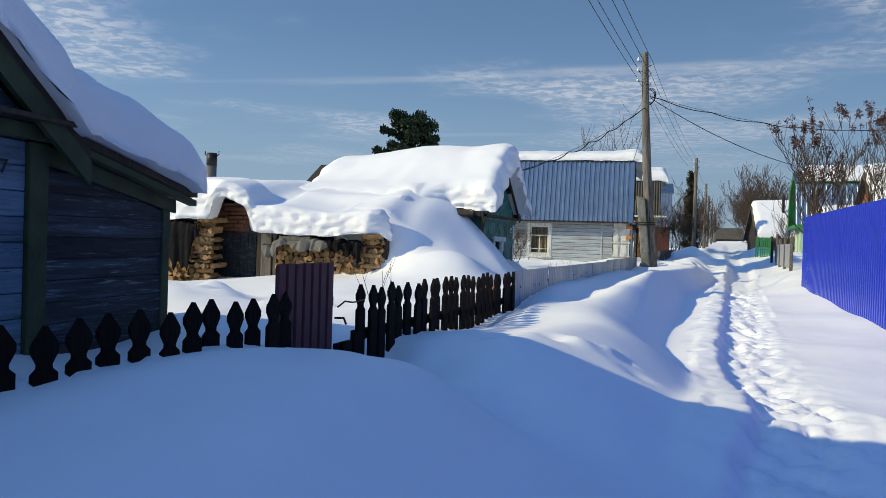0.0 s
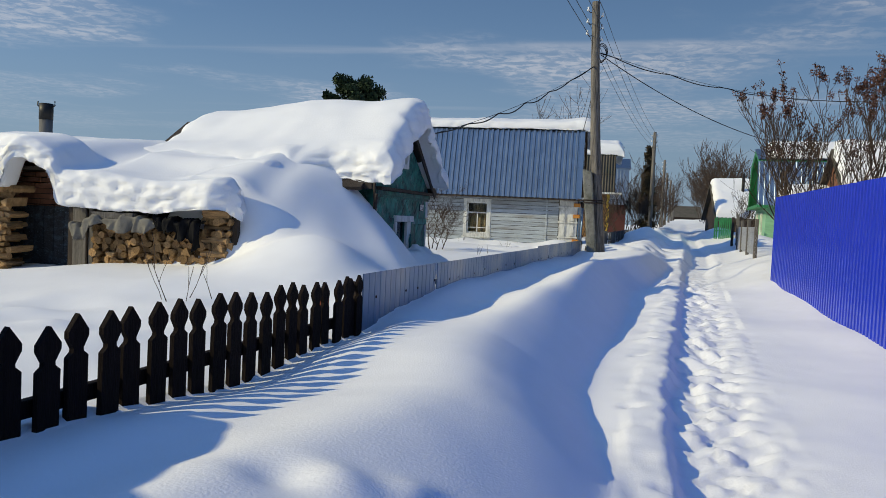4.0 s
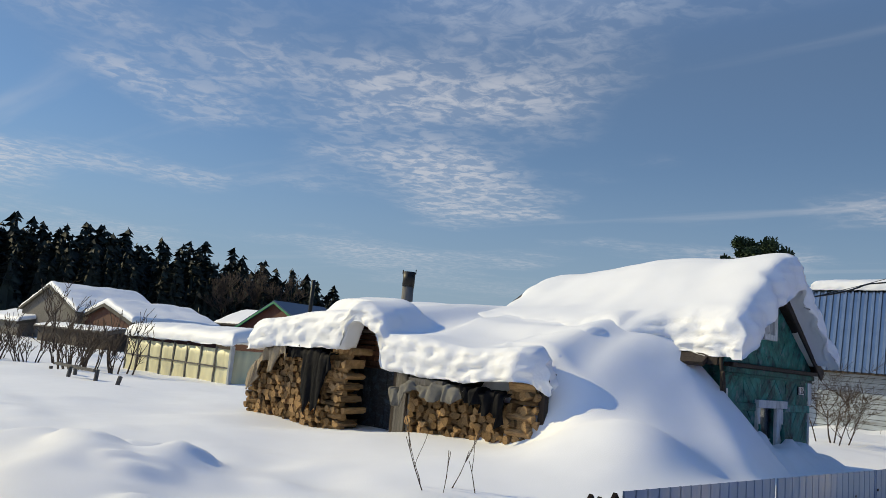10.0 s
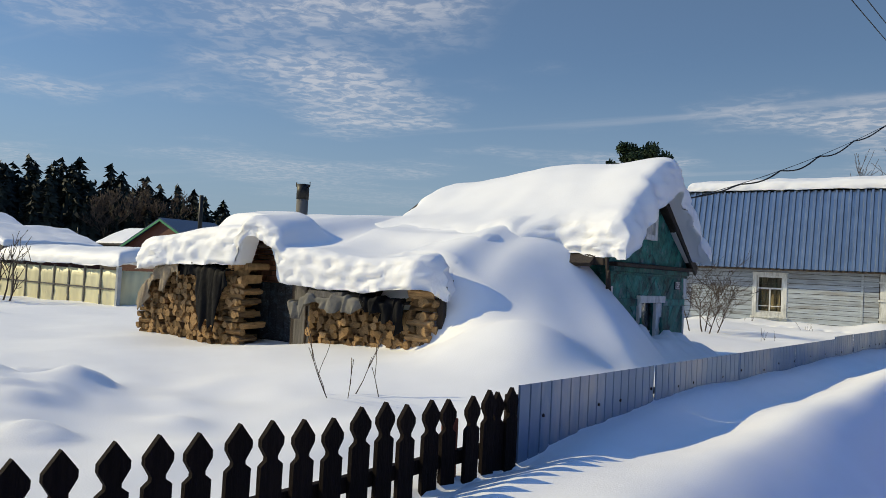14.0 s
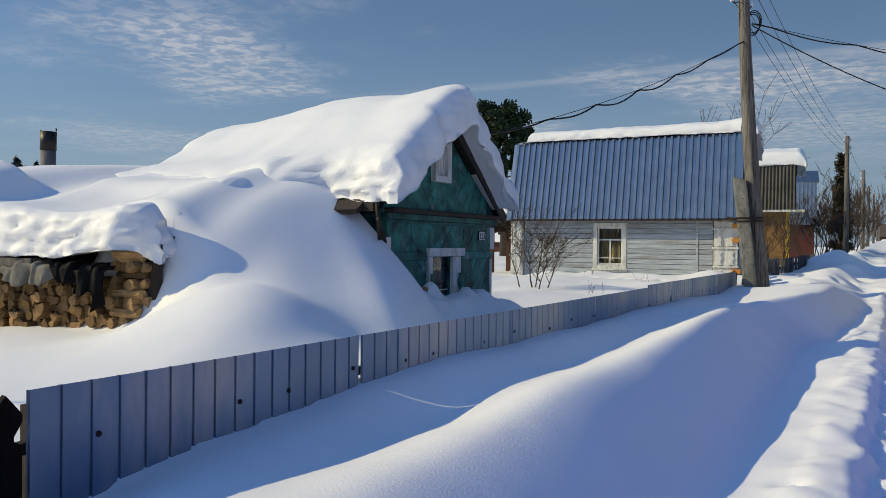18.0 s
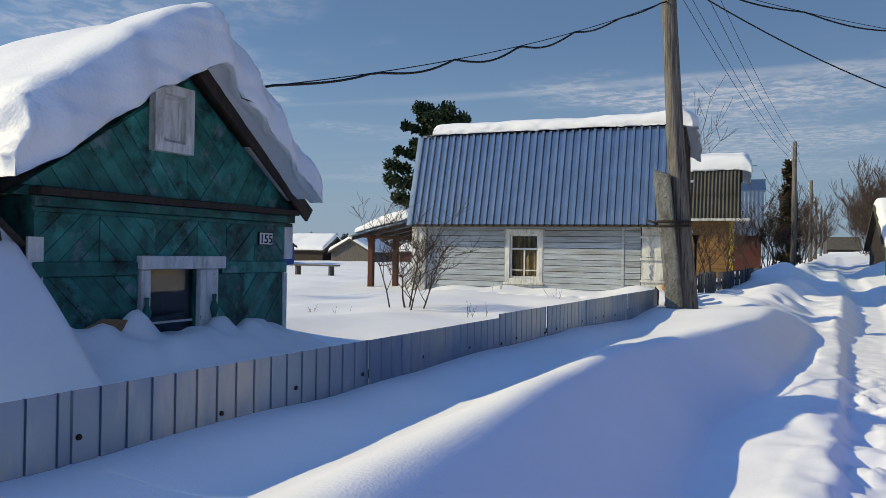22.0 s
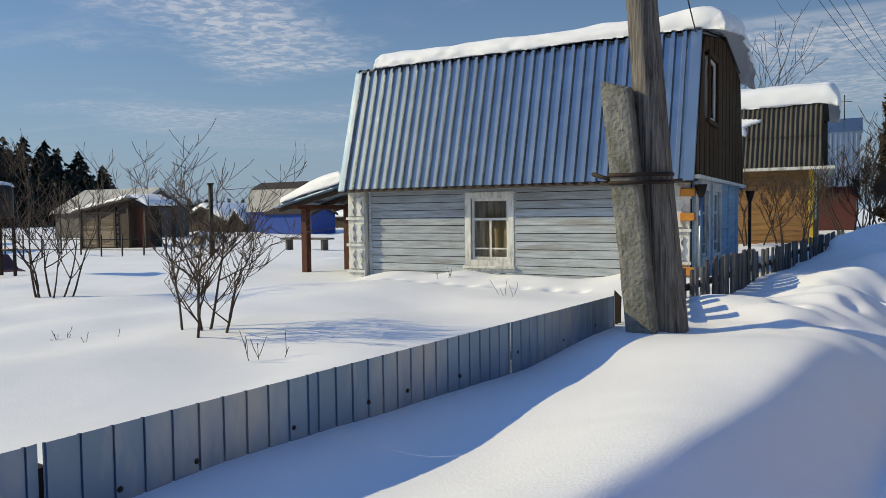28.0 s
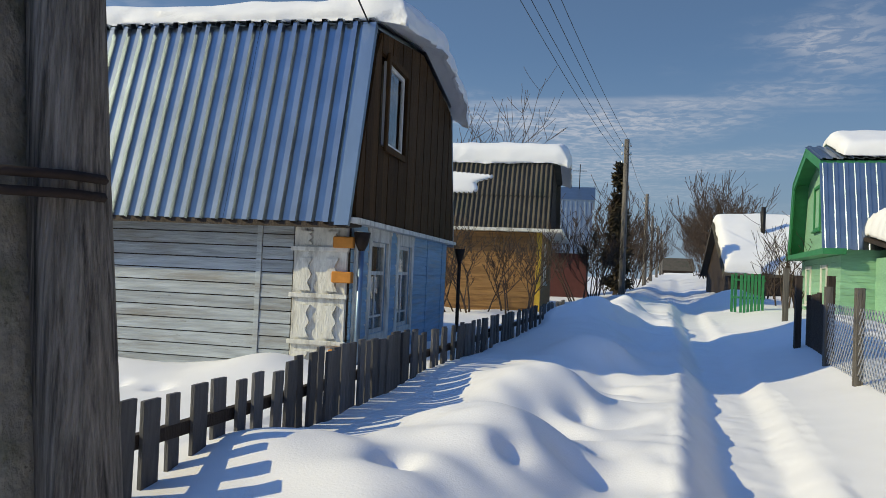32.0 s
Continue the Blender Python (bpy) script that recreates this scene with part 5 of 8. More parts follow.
def loose_pieces():
    c = thing("cardboard_sheet", "brown cardboard scrap stuck in snow against the teal wall", "cardboard", (-3.40, 15.08, 1.05), -5.1)
    prismpart("sheet", [(-0.17, -0.25), (0.15, -0.25), (0.16, 0.17), (-0.02, 0.19), (-0.18, 0.13)], "y", -0.012, 0.0, CARDBOARD, c, m=pose(0, 0, 0, -8, 0, 90))
    for k, (x, y, h, tilt) in enumerate(((-0.80, 22.70, 1.16, -6), (-0.74, 22.78, 1.05, 5), (-0.86, 22.76, 1.22, 2))):
        b = thing("loose_board", "dark weathered board stuck in snow by the pole", "board", (x, y, 0.5), -6, group="loose boards")
        prismpart("board", [(-0.045, 0.0), (0.045, 0.0), (0.04, h - 0.52), (-0.02, h - 0.46)], "y", -0.012, 0.012, DARK_WOOD if k != 1 else GREY_WOOD, b, m=pose(0, 0, 0, 0, tilt, 20))


green_house()
loose_pieces()


# ---- firewood and its shed ----
def split_log(seed, length):
    """A split billet along y: a wedge, a half round or a rough quarter, with its bark side rounded."""
    rng = random.Random(seed)
    kind = seed % 4
    pts = []
    if kind == 0:
        pts = [(0, -0.5)] + [(0.62 * math.sin(a), 0.55 * math.cos(a)) for a in (-0.9, -0.45, 0, 0.45, 0.9)][::-1]
    elif kind == 1:
        pts = [(0.55 * math.cos(a), 0.62 * math.sin(a) - 0.2) for a in np.linspace(0, math.pi, 7)]
    elif kind == 2:
        pts = [(0.5 * math.cos(a), 0.5 * math.sin(a)) for a in np.linspace(0, 2 * math.pi, 8)[:-1]]
    else:
        pts = [(-0.5, -0.45), (0.5, -0.35), (0.42, 0.2), (0.05, 0.5), (-0.45, 0.25)]
    pts = [(x * rng.uniform(0.88, 1.1), z * rng.uniform(0.88, 1.1)) for x, z in pts]
    bm = bmesh.new()
    prism(bm, pts, "y", 0, length)
    me = bpy.data.meshes.new("log")
    bm.to_mesh(me)
    bm.free()
    me.materials.append(LOG_END)
    return me


LOGS = [split_log(k, 0.36) for k in range(12)]


def wood_stack(label, x0, x1, z0, top, yf, size, seed, crossed=()):
    """Billets with their ends to the street, between x0 and x1 up to top(x); crossed: spans in which layers lie crosswise."""
    rng = random.Random(seed)
    st = thing("firewood_stack", label, "firewood", ((x0 + x1) / 2, yf + 0.2, z0), group="stacked firewood", world=True)
    z, row, count, rest = z0, 0, 0, []
    while z < 2.2:
        x = x0 + (0.5 if row % 2 else 0.0) * size
        while x < x1:
            w = size * rng.uniform(0.78, 1.18)
            if z + size * 0.5 < top(x):
                lies = next((c for c in crossed if c[0] <= x < c[1]), None)
                jitter = 0.16 if z < 1.4 else 0.1
                if lies and row % 2:
                    if x - lies[0] < size:
                        m = pose(lies[0] + 0.01, yf + rng.uniform(0.02, 0.10), z + size * 0.5, 0, rng.uniform(-6, 6), -90 + rng.uniform(-4, 4))
                        rest.append((rng.randrange(12), m @ Matrix.Diagonal((size * 0.95, (lies[1] - lies[0]) / 0.36, size * 0.95, 1))))
                else:
                    m = pose(x + w / 2 + rng.uniform(-0.01, 0.01), yf + rng.uniform(-0.05, 0.05), z + size * 0.5 + rng.uniform(-0.012, 0.012), rng.uniform(-3, 3), rng.uniform(0, 360), rng.uniform(-5, 5))
                    rest.append((rng.randrange(12), m @ Matrix.Diagonal((w * 1.08, 1, w * 1.08, 1))))
            x += w * 0.97
        z += size * 0.82
        row += 1
    for k, (i, m) in enumerate(rest[:300]):
        o = new("log", LOGS[i])
        o.parent = st
        o.matrix_local = st.matrix_world.inverted() @ m
    if len(rest) > 300:
        bm = bmesh.new()
        for i, m in rest[300:]:
            n0 = len(bm.verts)
            bm.from_mesh(LOGS[i])
            bm.verts.ensure_lookup_table()
            bmesh.ops.transform(bm, matrix=m, verts=bm.verts[n0:])
        tagged(part("log_rest", bm, LOG_END, st), kind="stuff")
    return st


def drape(name, label, pts_top, drop, material, depth=0.10, seed=0, parent=None, fold=0.03):
    """Cloth that hangs from a line of points (x, y, z) towards the street: over the edge, then down by drop(s)."""
    n, k = 46, 16
    xs = np.array([p[0] for p in pts_top])
    S = np.linspace(0, 1, n)
    s0 = np.linspace(0, 1, len(pts_top))
    line = [np.interp(S, s0, np.array([p[i] for p in pts_top])) for i in range(3)]
    T = np.linspace(0, 1, k)
    X, Y, Z = [np.zeros((k, n)) for _ in range(3)]
    rng = np.random.RandomState(seed)
    for j, t in enumerate(T):
        over = min(t / 0.35, 1.0)
        down = max(0.0, (t - 0.3) / 0.7)
        ph = np.sin(S * 21 + seed) + 0.7 * np.sin(S * 47 + 2 * seed) + 0.5 * np.sin(S * 83 + t * 4)
        X[j] = line[0] + 0.02 * np.sin(S * 30 + t * 6 + seed)
        Y[j] = line[1] + 0.22 * (1 - over) - 0.03 - fold * ph * (0.3 + down)
        Z[j] = line[2] + 0.03 * np.sin(S * 17 + seed) - drop(S) * down * (1 + 0.08 * ph) + 0.02 * ph * (1 - down)
    ob = grid_mesh(name, X, Y, Z, material, parent, label, close=(X, Y + 0.006, Z - 0.004))
    return ob


def woodshed():
    sh = thing("woodshed", "low plank woodshed sagging under a thick bank of snow", "shed", (-7.6, 14.3, 0.5), world=True)
    boxpart("back_wall", (-10.1, 15.1, 0.2), (-4.6, 15.2, 2.0), DARK_WOOD, sh)
    boxpart("inner_wall", (-10.0, 13.25, 0.2), (-8.9, 13.33, 1.72), DARK_WOOD, sh)
    boxpart("inner_wall", (-6.8, 13.25, 0.2), (-4.65, 13.33, 1.6), DARK_WOOD, sh)
    boxpart("end_wall", (-4.66, 13.3, 0.4), (-4.60, 15.1, 1.50), DARK_WOOD, sh)
    boxpart("end_wall", (-10.1, 13.0, 0.2), (-10.02, 15.1, 1.72), DARK_WOOD, sh)
    for k, x in enumerate((-7.10, -6.88, -6.79)):
        boxpart("door_board", (x, 12.84 + 0.02 * k, 0.3), (x + (0.20, 0.07, 0.06)[k], 12.88 + 0.02 * k, 1.62), GREY_WOOD if k < 2 else DARK_WOOD, sh, bevel=0.004)
    boxpart("post", (-7.20, 12.88, 0.3), (-7.12, 12.98, 1.66), DARK_WOOD, sh, bevel=0.005)
    boxpart("post", (-4.84, 12.80, 0.5), (-4.76, 12.88, 1.66), DARK_WOOD, sh, bevel=0.005)
    for k in range(9):
        x = -8.88 + 0.16 * k
        boxpart("plank", (x, 13.30, 0.3), (x + 0.15, 13.34, 1.55 if k < 8 else 2.0), BLACK_BOARD, sh)
    boxpart("beam", (-7.2, 12.78, 1.62), (-6.6, 12.9, 1.66), DARK_WOOD, sh, bevel=0.004)
    boxpart("roof_plank", (-7.12, 12.60, 1.60), (-6.6, 12.92, 1.635), GREY_WOOD, sh, bevel=0.004)
    boxpart("roof_plank", (-6.62, 12.58, 1.44), (-6.05, 12.92, 1.52), GREY_WOOD, sh, "pale weathered plank", bevel=0.004)
    boxpart("roof_deck", (-10.1, 12.95, 1.70), (-8.95, 15.2, 1.76), DARK_WOOD, sh)
    boxpart("roof_deck", (-8.94, 12.92, 2.03), (-7.16, 13.4, 2.07), DARK_WOOD, sh)
    boxpart("side_board", (-8.98, 12.9, 1.2), (-8.95, 13.4, 2.03), DARK_WOOD, sh)
    boxpart("roof_deck", (-7.15, 12.85, 1.67), (-4.8, 15.2, 1.73), DARK_WOOD, sh)
    # brick stove back inside the gap
    st = thing("brick_stove", "soot-dark brown brick stove standing in the open shed", "stove", (-8.0, 13.6, 0.5), world=True)
    rng = random.Random(5)
    for r in range(9):
        for c in range(6):
            x = -8.76 + c * 0.2 + (0.1 if r % 2 else 0)
            boxpart("brick", (x, 13.38 + rng.uniform(0, 0.015), 1.50 + r * 0.075), (x + 0.19, 13.6, 1.565 + r * 0.075), BRICK, st)
    boxpart("core", (-8.8, 13.62, 0.4), (-7.4, 13.9, 2.12), DARK_WOOD, st)

    def joined(x, y):
        lx, ly = 0.996 * (x + 3.5) - 0.0889 * (y - 16.0), 0.0889 * (x + 3.5) + 0.996 * (y - 16.0)
        top = teal_roof(lx, ly) + teal_depth(lx, ly) + 0.4 - 0.04 * smooth(13.5, 14.0, y) - 2.5 * smooth(-3.1, -3.6, lx) - 2.5 * smooth(-2.9, -3.2, ly)
        return np.maximum(top, ground_z(x, y, False) - 0.03)
    snow_slab("roof_snow", -10.15, -4.70, 12.58, 16.2, shed_base, shed_cover, sh, "rough-edged bank of roof snow", union=joined, R=0.17, step=0.03, seed=14, rough=0.010, ragged=0.045, front=lambda x: 0.07 * wave(x, x * 0, 2.3, 44) + 0.04 * np.exp(-(((x + 7.55) / 0.37) ** 6)) + 0.25 * smooth(-5.1, -4.7, x))
    # stacks
    def top1(x):
        return float(np.interp(x, (-10.35, -10.15, -9.9, -9.5, -9.0, -8.6, -8.3, -8.0), (1.05, 1.25, 1.55, 1.66, 1.70, 1.66, 1.76, 1.78)))

    wood_stack("loose stack of split pale firewood under sackcloth and tarpaulin", -10.32, -8.0, 0.42, top1, 12.72, 0.098, 7, crossed=((-8.36, -8.0), (-10.32, -10.05)))
    wood_stack("neat stack of split firewood under a felt cover", -6.74, -4.86, 0.62, lambda x: 1.36 + 0.26 * float(smooth(-5.3, -5.2, x)), 12.72, 0.098, 9, crossed=((-5.2, -4.86),))
    tagged(drape("tarpaulin", "black tarpaulin hanging over the firewood", [(-9.25, 12.66, 1.76), (-8.9, 12.62, 1.76), (-8.55, 12.62, 1.74), (-8.2, 12.64, 1.70)], lambda s: 0.14 + 0.62 * np.exp(-((s - 0.68) / 0.22) ** 4) + 0.10 * s, TARP, seed=3, fold=0.014), category="tarpaulin")
    tagged(drape("sackcloth", "brown sackcloth draped over stacked firewood", [(-10.25, 12.66, 1.18), (-10.0, 12.64, 1.50), (-9.75, 12.62, 1.68), (-9.5, 12.62, 1.74), (-9.22, 12.62, 1.77)], lambda s: 0.16 + 0.20 * np.abs(np.sin(s * 7)) ** 2, SACK, seed=5, fold=0.02), category="cloth")
    tagged(drape("felt_cover", "grey roofing felt over the firewood, curled and torn", [(-6.92, 12.60, 1.34), (-6.6, 12.58, 1.45), (-6.1, 12.58, 1.48), (-5.72, 12.6, 1.46)], lambda s: 0.16 + 0.06 * np.sin(s * 11), FELT, seed=2, fold=0.02), category="felt")
    tagged(drape("plastic_sheet", "crumpled black plastic sheet over the firewood", [(-5.74, 12.60, 1.48), (-5.45, 12.60, 1.46), (-5.15, 12.62, 1.48)], lambda s: 0.14 + 0.22 * s ** 2, TARP, seed=8, fold=0.025), category="tarpaulin")
    # chimney behind
    c = thing("chimney_pipe", "galvanised stove pipe with a dark sooty top", "chimney", (-9.8, 15.5, 2.3), world=True)
    tubepart("pipe", [(-9.8, 15.5, 2.2), (-9.8, 15.5, 3.0)], 0.105, PIPE_GREY, c, sides=14)
    tubepart("sooty_top", [(-9.8, 15.5, 3.0), (-9.8, 15.5, 3.27)], 0.112, BLACK, c, sides=14)
    for dx in (-0.13, 0.13):
        tubepart("bracket", [(-9.8 + dx * 0.8, 15.5, 3.2), (-9.8 + dx * 1.3, 15.5, 3.24), (-9.8 + dx * 1.3, 15.5, 3.31)], 0.012, BLACK, c, sides=5)


woodshed()


# ---- the old house with the lean-to ----
def old_house():
    h = thing("old_house", "old house of peeling blue and blackened boards under heavy snow", "house", (-6.4, 3.0, 0.6), world=True)
    X = -3.9
    m = facing(X, 0, 0, 90)
    ridge_y, eave_y = 2.45, 4.72
    z_e = 2.0
    slope = 0.80
    zr = z_e + slope * (eave_y - ridge_y)
    y_lo = 2 * ridge_y - eave_y
    prismpart("gable_wall", [(y_lo + 0.1, 0), (eave_y - 0.1, 0), (eave_y - 0.1, z_e), (ridge_y, zr - 0.15), (y_lo + 0.1, z_e)], "x", X - 0.12, X, OLD_BLUE, h)
    prismpart("gable_wall", [(y_lo + 0.1, 0), (eave_y - 0.1, 0), (eave_y - 0.1, z_e), (ridge_y, zr - 0.15), (y_lo + 0.1, z_e)], "x", -9.0, -8.9, OLD_BLUE, h)
    boxpart("side_wall", (-8.9, y_lo + 0.1, 0), (X - 0.12, y_lo + 0.2, z_e), OLD_BLUE, h)
    for k in range(12):
        z = 0.5 + 0.135 * k
        if z + 0.13 < 2.03:
            boxpart("board", (y_lo + 0.1, -0.022, z), (4.565, -0.001, z + 0.130), OLD_BLUE, h, m=m, bevel=0.004)
    boxpart("corner_post", (4.57, -0.05, 0.3), (4.70, 0.0, 1.98), MOSS, h, m=m, bevel=0.006)
    boxpart("cornice", (y_lo, -0.09, 1.985), (4.86, 0.0, 2.07), MOSS, h, m=m, bevel=0.006)
    boxpart("cornice_shelf", (y_lo, -0.22, 2.072), (4.84, 0.0, 2.10), DARK_WOOD, h, m=m, bevel=0.004)
    text(h, "17", m @ pose(4.40, -0.024, 1.80, 90), 0.10, BLACK)
    # upper gable boards
    clad(h, m, [(y_lo + 0.15, 2.11), (eave_y - 0.15, 2.11), (ridge_y, zr - 0.25)], 90, 0.14, OLD_BLUE, seed=3)
    for ye, sg in ((eave_y + 0.14, 1), (y_lo - 0.14, -1)):
        ze = z_e - slope * 0.14
        a, b = (ridge_y, zr + 0.02), (ye, ze + 0.02)
        prismpart("roof_deck", [a, b, (b[0], b[1] + 0.06), (a[0], a[1] + 0.06)], "x", -9.2, X + 0.18, DARK_WOOD, h)
        prismpart("barge_board", [(a[0], a[1] - 0.14), (b[0], b[1] - 0.14), b, a], "x", X + 0.15, X + 0.185, MOSS, h)
    # lean-to
    z1, z2, ya, yb = 1.97, 1.72, 4.70, 5.80
    prismpart("lean_wall", [(ya, 0), (yb, 0), (yb, z2), (ya, z1)], "x", X - 0.12, X - 0.01, BLACK_BOARD, h)
    boxpart("lean_side", (-8.9, yb - 0.1, 0), (X - 0.12, yb, z2), BLACK_BOARD, h)
    for k in range(11):
        z = 0.5 + 0.122 * k
        zt = min(z + 0.118, 1.90)
        if z > 1.72:
            continue
        out = clip_poly(rect(ya + 0.0, yb - 0.07, z, zt), 0.227, 1.0, 1.90 + 0.227 * ya)
        if len(out) >= 3:
            prismpart("board", out, "y", -0.014 - 0.003 * (k % 3), -0.0, BLACK_BOARD, h, m=m)
    boxpart("corner_post", (yb - 0.07, -0.03, 0.3), (yb + 0.01, 0.02, 1.70), MOSS, h, m=m, bevel=0.006)
    prismpart("verge_board", [(ya - 0.05, 1.98), (yb + 0.05, 1.745), (yb + 0.05, 1.655), (ya - 0.05, 1.88)], "y", -0.045, -0.02, MOSS, h, m=m)
    prismpart("lean_roof", [(ya - 0.1, 2.04), (yb + 0.13, 1.77), (yb + 0.13, 1.81), (ya - 0.1, 2.085)], "x", -9.1, X + 0.16, DARK_WOOD, h)
    prismpart("roof_edge", [(ya - 0.1, 2.00), (yb + 0.15, 1.71), (yb + 0.15, 1.75), (ya - 0.1, 2.04)], "x", X + 0.08, X + 0.14, MOSS, h)

    def base(x, y):
        main = zr + 0.10 - slope * np.abs(y - ridge_y)
        lean = 2.10 - 0.235 * (y - ya)
        return np.where(y > ya - 0.05, np.minimum(lean, main + 10 * (y > 4.8)), main)

    def depth(x, y):
        return 0.30 + 0.09 * smooth(3.2, 4.8, y) - 0.10 * smooth(5.0, 5.95, y) + 0.03 * wave(x, y, 1.4, 51)
    snow_slab("roof_snow", -9.2, X + 0.26, y_lo - 0.2, yb + 0.10, base, depth, h, "heavy rounded roof snow", R=0.26, seed=17, rough=0.02)

    h.matrix_world = Matrix.Translation((-0.79, 1.376, 1.528)) @ Matrix.Scale(1.1, 4) @ Matrix.Translation((0.729, -1.376, -1.522)) @ h.matrix_world


old_house()


# ---- gate between the picket runs ----
def gate():
    g = thing("sheet_gate", "maroon ribbed sheet gate panel standing ajar in the snow", "gate", (fence_x(5.0), 5.0, 0), YAW)
    for k in range(7):
        v, f = profile_sheet(0.094, 0.3, 1.37, pitch=0.094, depth=0.014, top=0.62)
        n = [(-0.035 + p[0], 0.02 + 0.09 * k + p[1], p[2] - (0.018 if p[2] > 1 and (p[1] < 0.006 or p[1] > 0.088) else 0)) for p in v]
        raw("sheet_rib", n, f, MAROON, g)
    boxpart("gate_rail", (-0.075, 0.0, 1.10), (-0.042, 0.68, 1.15), RUST, g)
    boxpart("gate_post", (-0.10, 0.60, 0.2), (-0.045, 0.66, 1.25), RUST, g)
    tubepart("latch", [(-0.02, 0.66, 1.02), (0.03, 0.69, 1.02), (0.03, 0.72, 0.98)], 0.008, BLACK, g, sides=6)
    rope = thing("tie_rope", "thin violet cord tying the gate to the fence", "rope", (fence_x(5.68), 5.68, 1.1), world=True)
    tubepart("cord", [(fence_x(5.66), 5.66, 1.09), (fence_x(5.75), 5.75, 1.12), (fence_x(5.86), 5.86, 1.105), (fence_x(6.02), 6.02, 1.115)], 0.006, MAROON, rope, sides=5)
    low = thing("low_stub_fence", "short dark wooden stub rails beside the gate", "fence", (fence_x(5.8), 5.8, 0.7), YAW)
    boxpart("stub_board", (-0.02, -0.06, -0.3), (0.005, 0.06, 0.16), PICKET, low)
    boxpart("stub_board", (-0.02, 0.08, -0.3), (0.005, 0.20, 0.20), PICKET, low)
    boxpart("rail", (-0.05, -0.1, 0.08), (-0.021, 0.28, 0.15), PICKET, low)


gate()


# ---- utility poles and wires ----
def sag(a, b, drop, n=24):
    a, b = Vector(a), Vector(b)
    return [a.lerp(b, i / n) - Vector((0, 0, drop * 4 * (i / n) * (1 - i / n))) for i in range(n + 1)]


def wire(label, pts, r=0.008, name="cable"):
    c = thing(name, label, "cable", tuple(pts[0]), world=True, group="overhead wires")
    tubepart("wire", pts, r, BLACK, c, sides=5)
    return c


def insulators(p, at, side):
    for dz in (0.0, -0.28, -0.56):
        for sx in (-1, 1):
            b = Vector(at) + Vector((0, 0, dz - (0.14 if sx > 0 else 0)))
            hook = tubepart("hook", [b, b + Vector((sx * 0.13, 0, -0.02)), b + Vector((sx * 0.17, 0, 0.03))], 0.010, RUST, p, sides=6)
            tubepart("insulator", [b + Vector((sx * 0.17, 0, 0.02)), b + Vector((sx * 0.17, 0, 0.05)), b + Vector((sx * 0.17, 0, 0.07)), b + Vector((sx * 0.17, 0, 0.11))], [0.036, 0.036, 0.022, 0.028], PORCELAIN, p, "white porcelain insulator", sides=10)


POLE_WOOD = mat("cracked_pole_wood", (0.19, 0.172, 0.152), 0.85, vary=0.55, scale=7, stretch=(9, 9, 0.35), bump=1.0, bump_scale=18, stain=(0.028, 0.026, 0.024), stain_scale=2.6, spec=0.15)


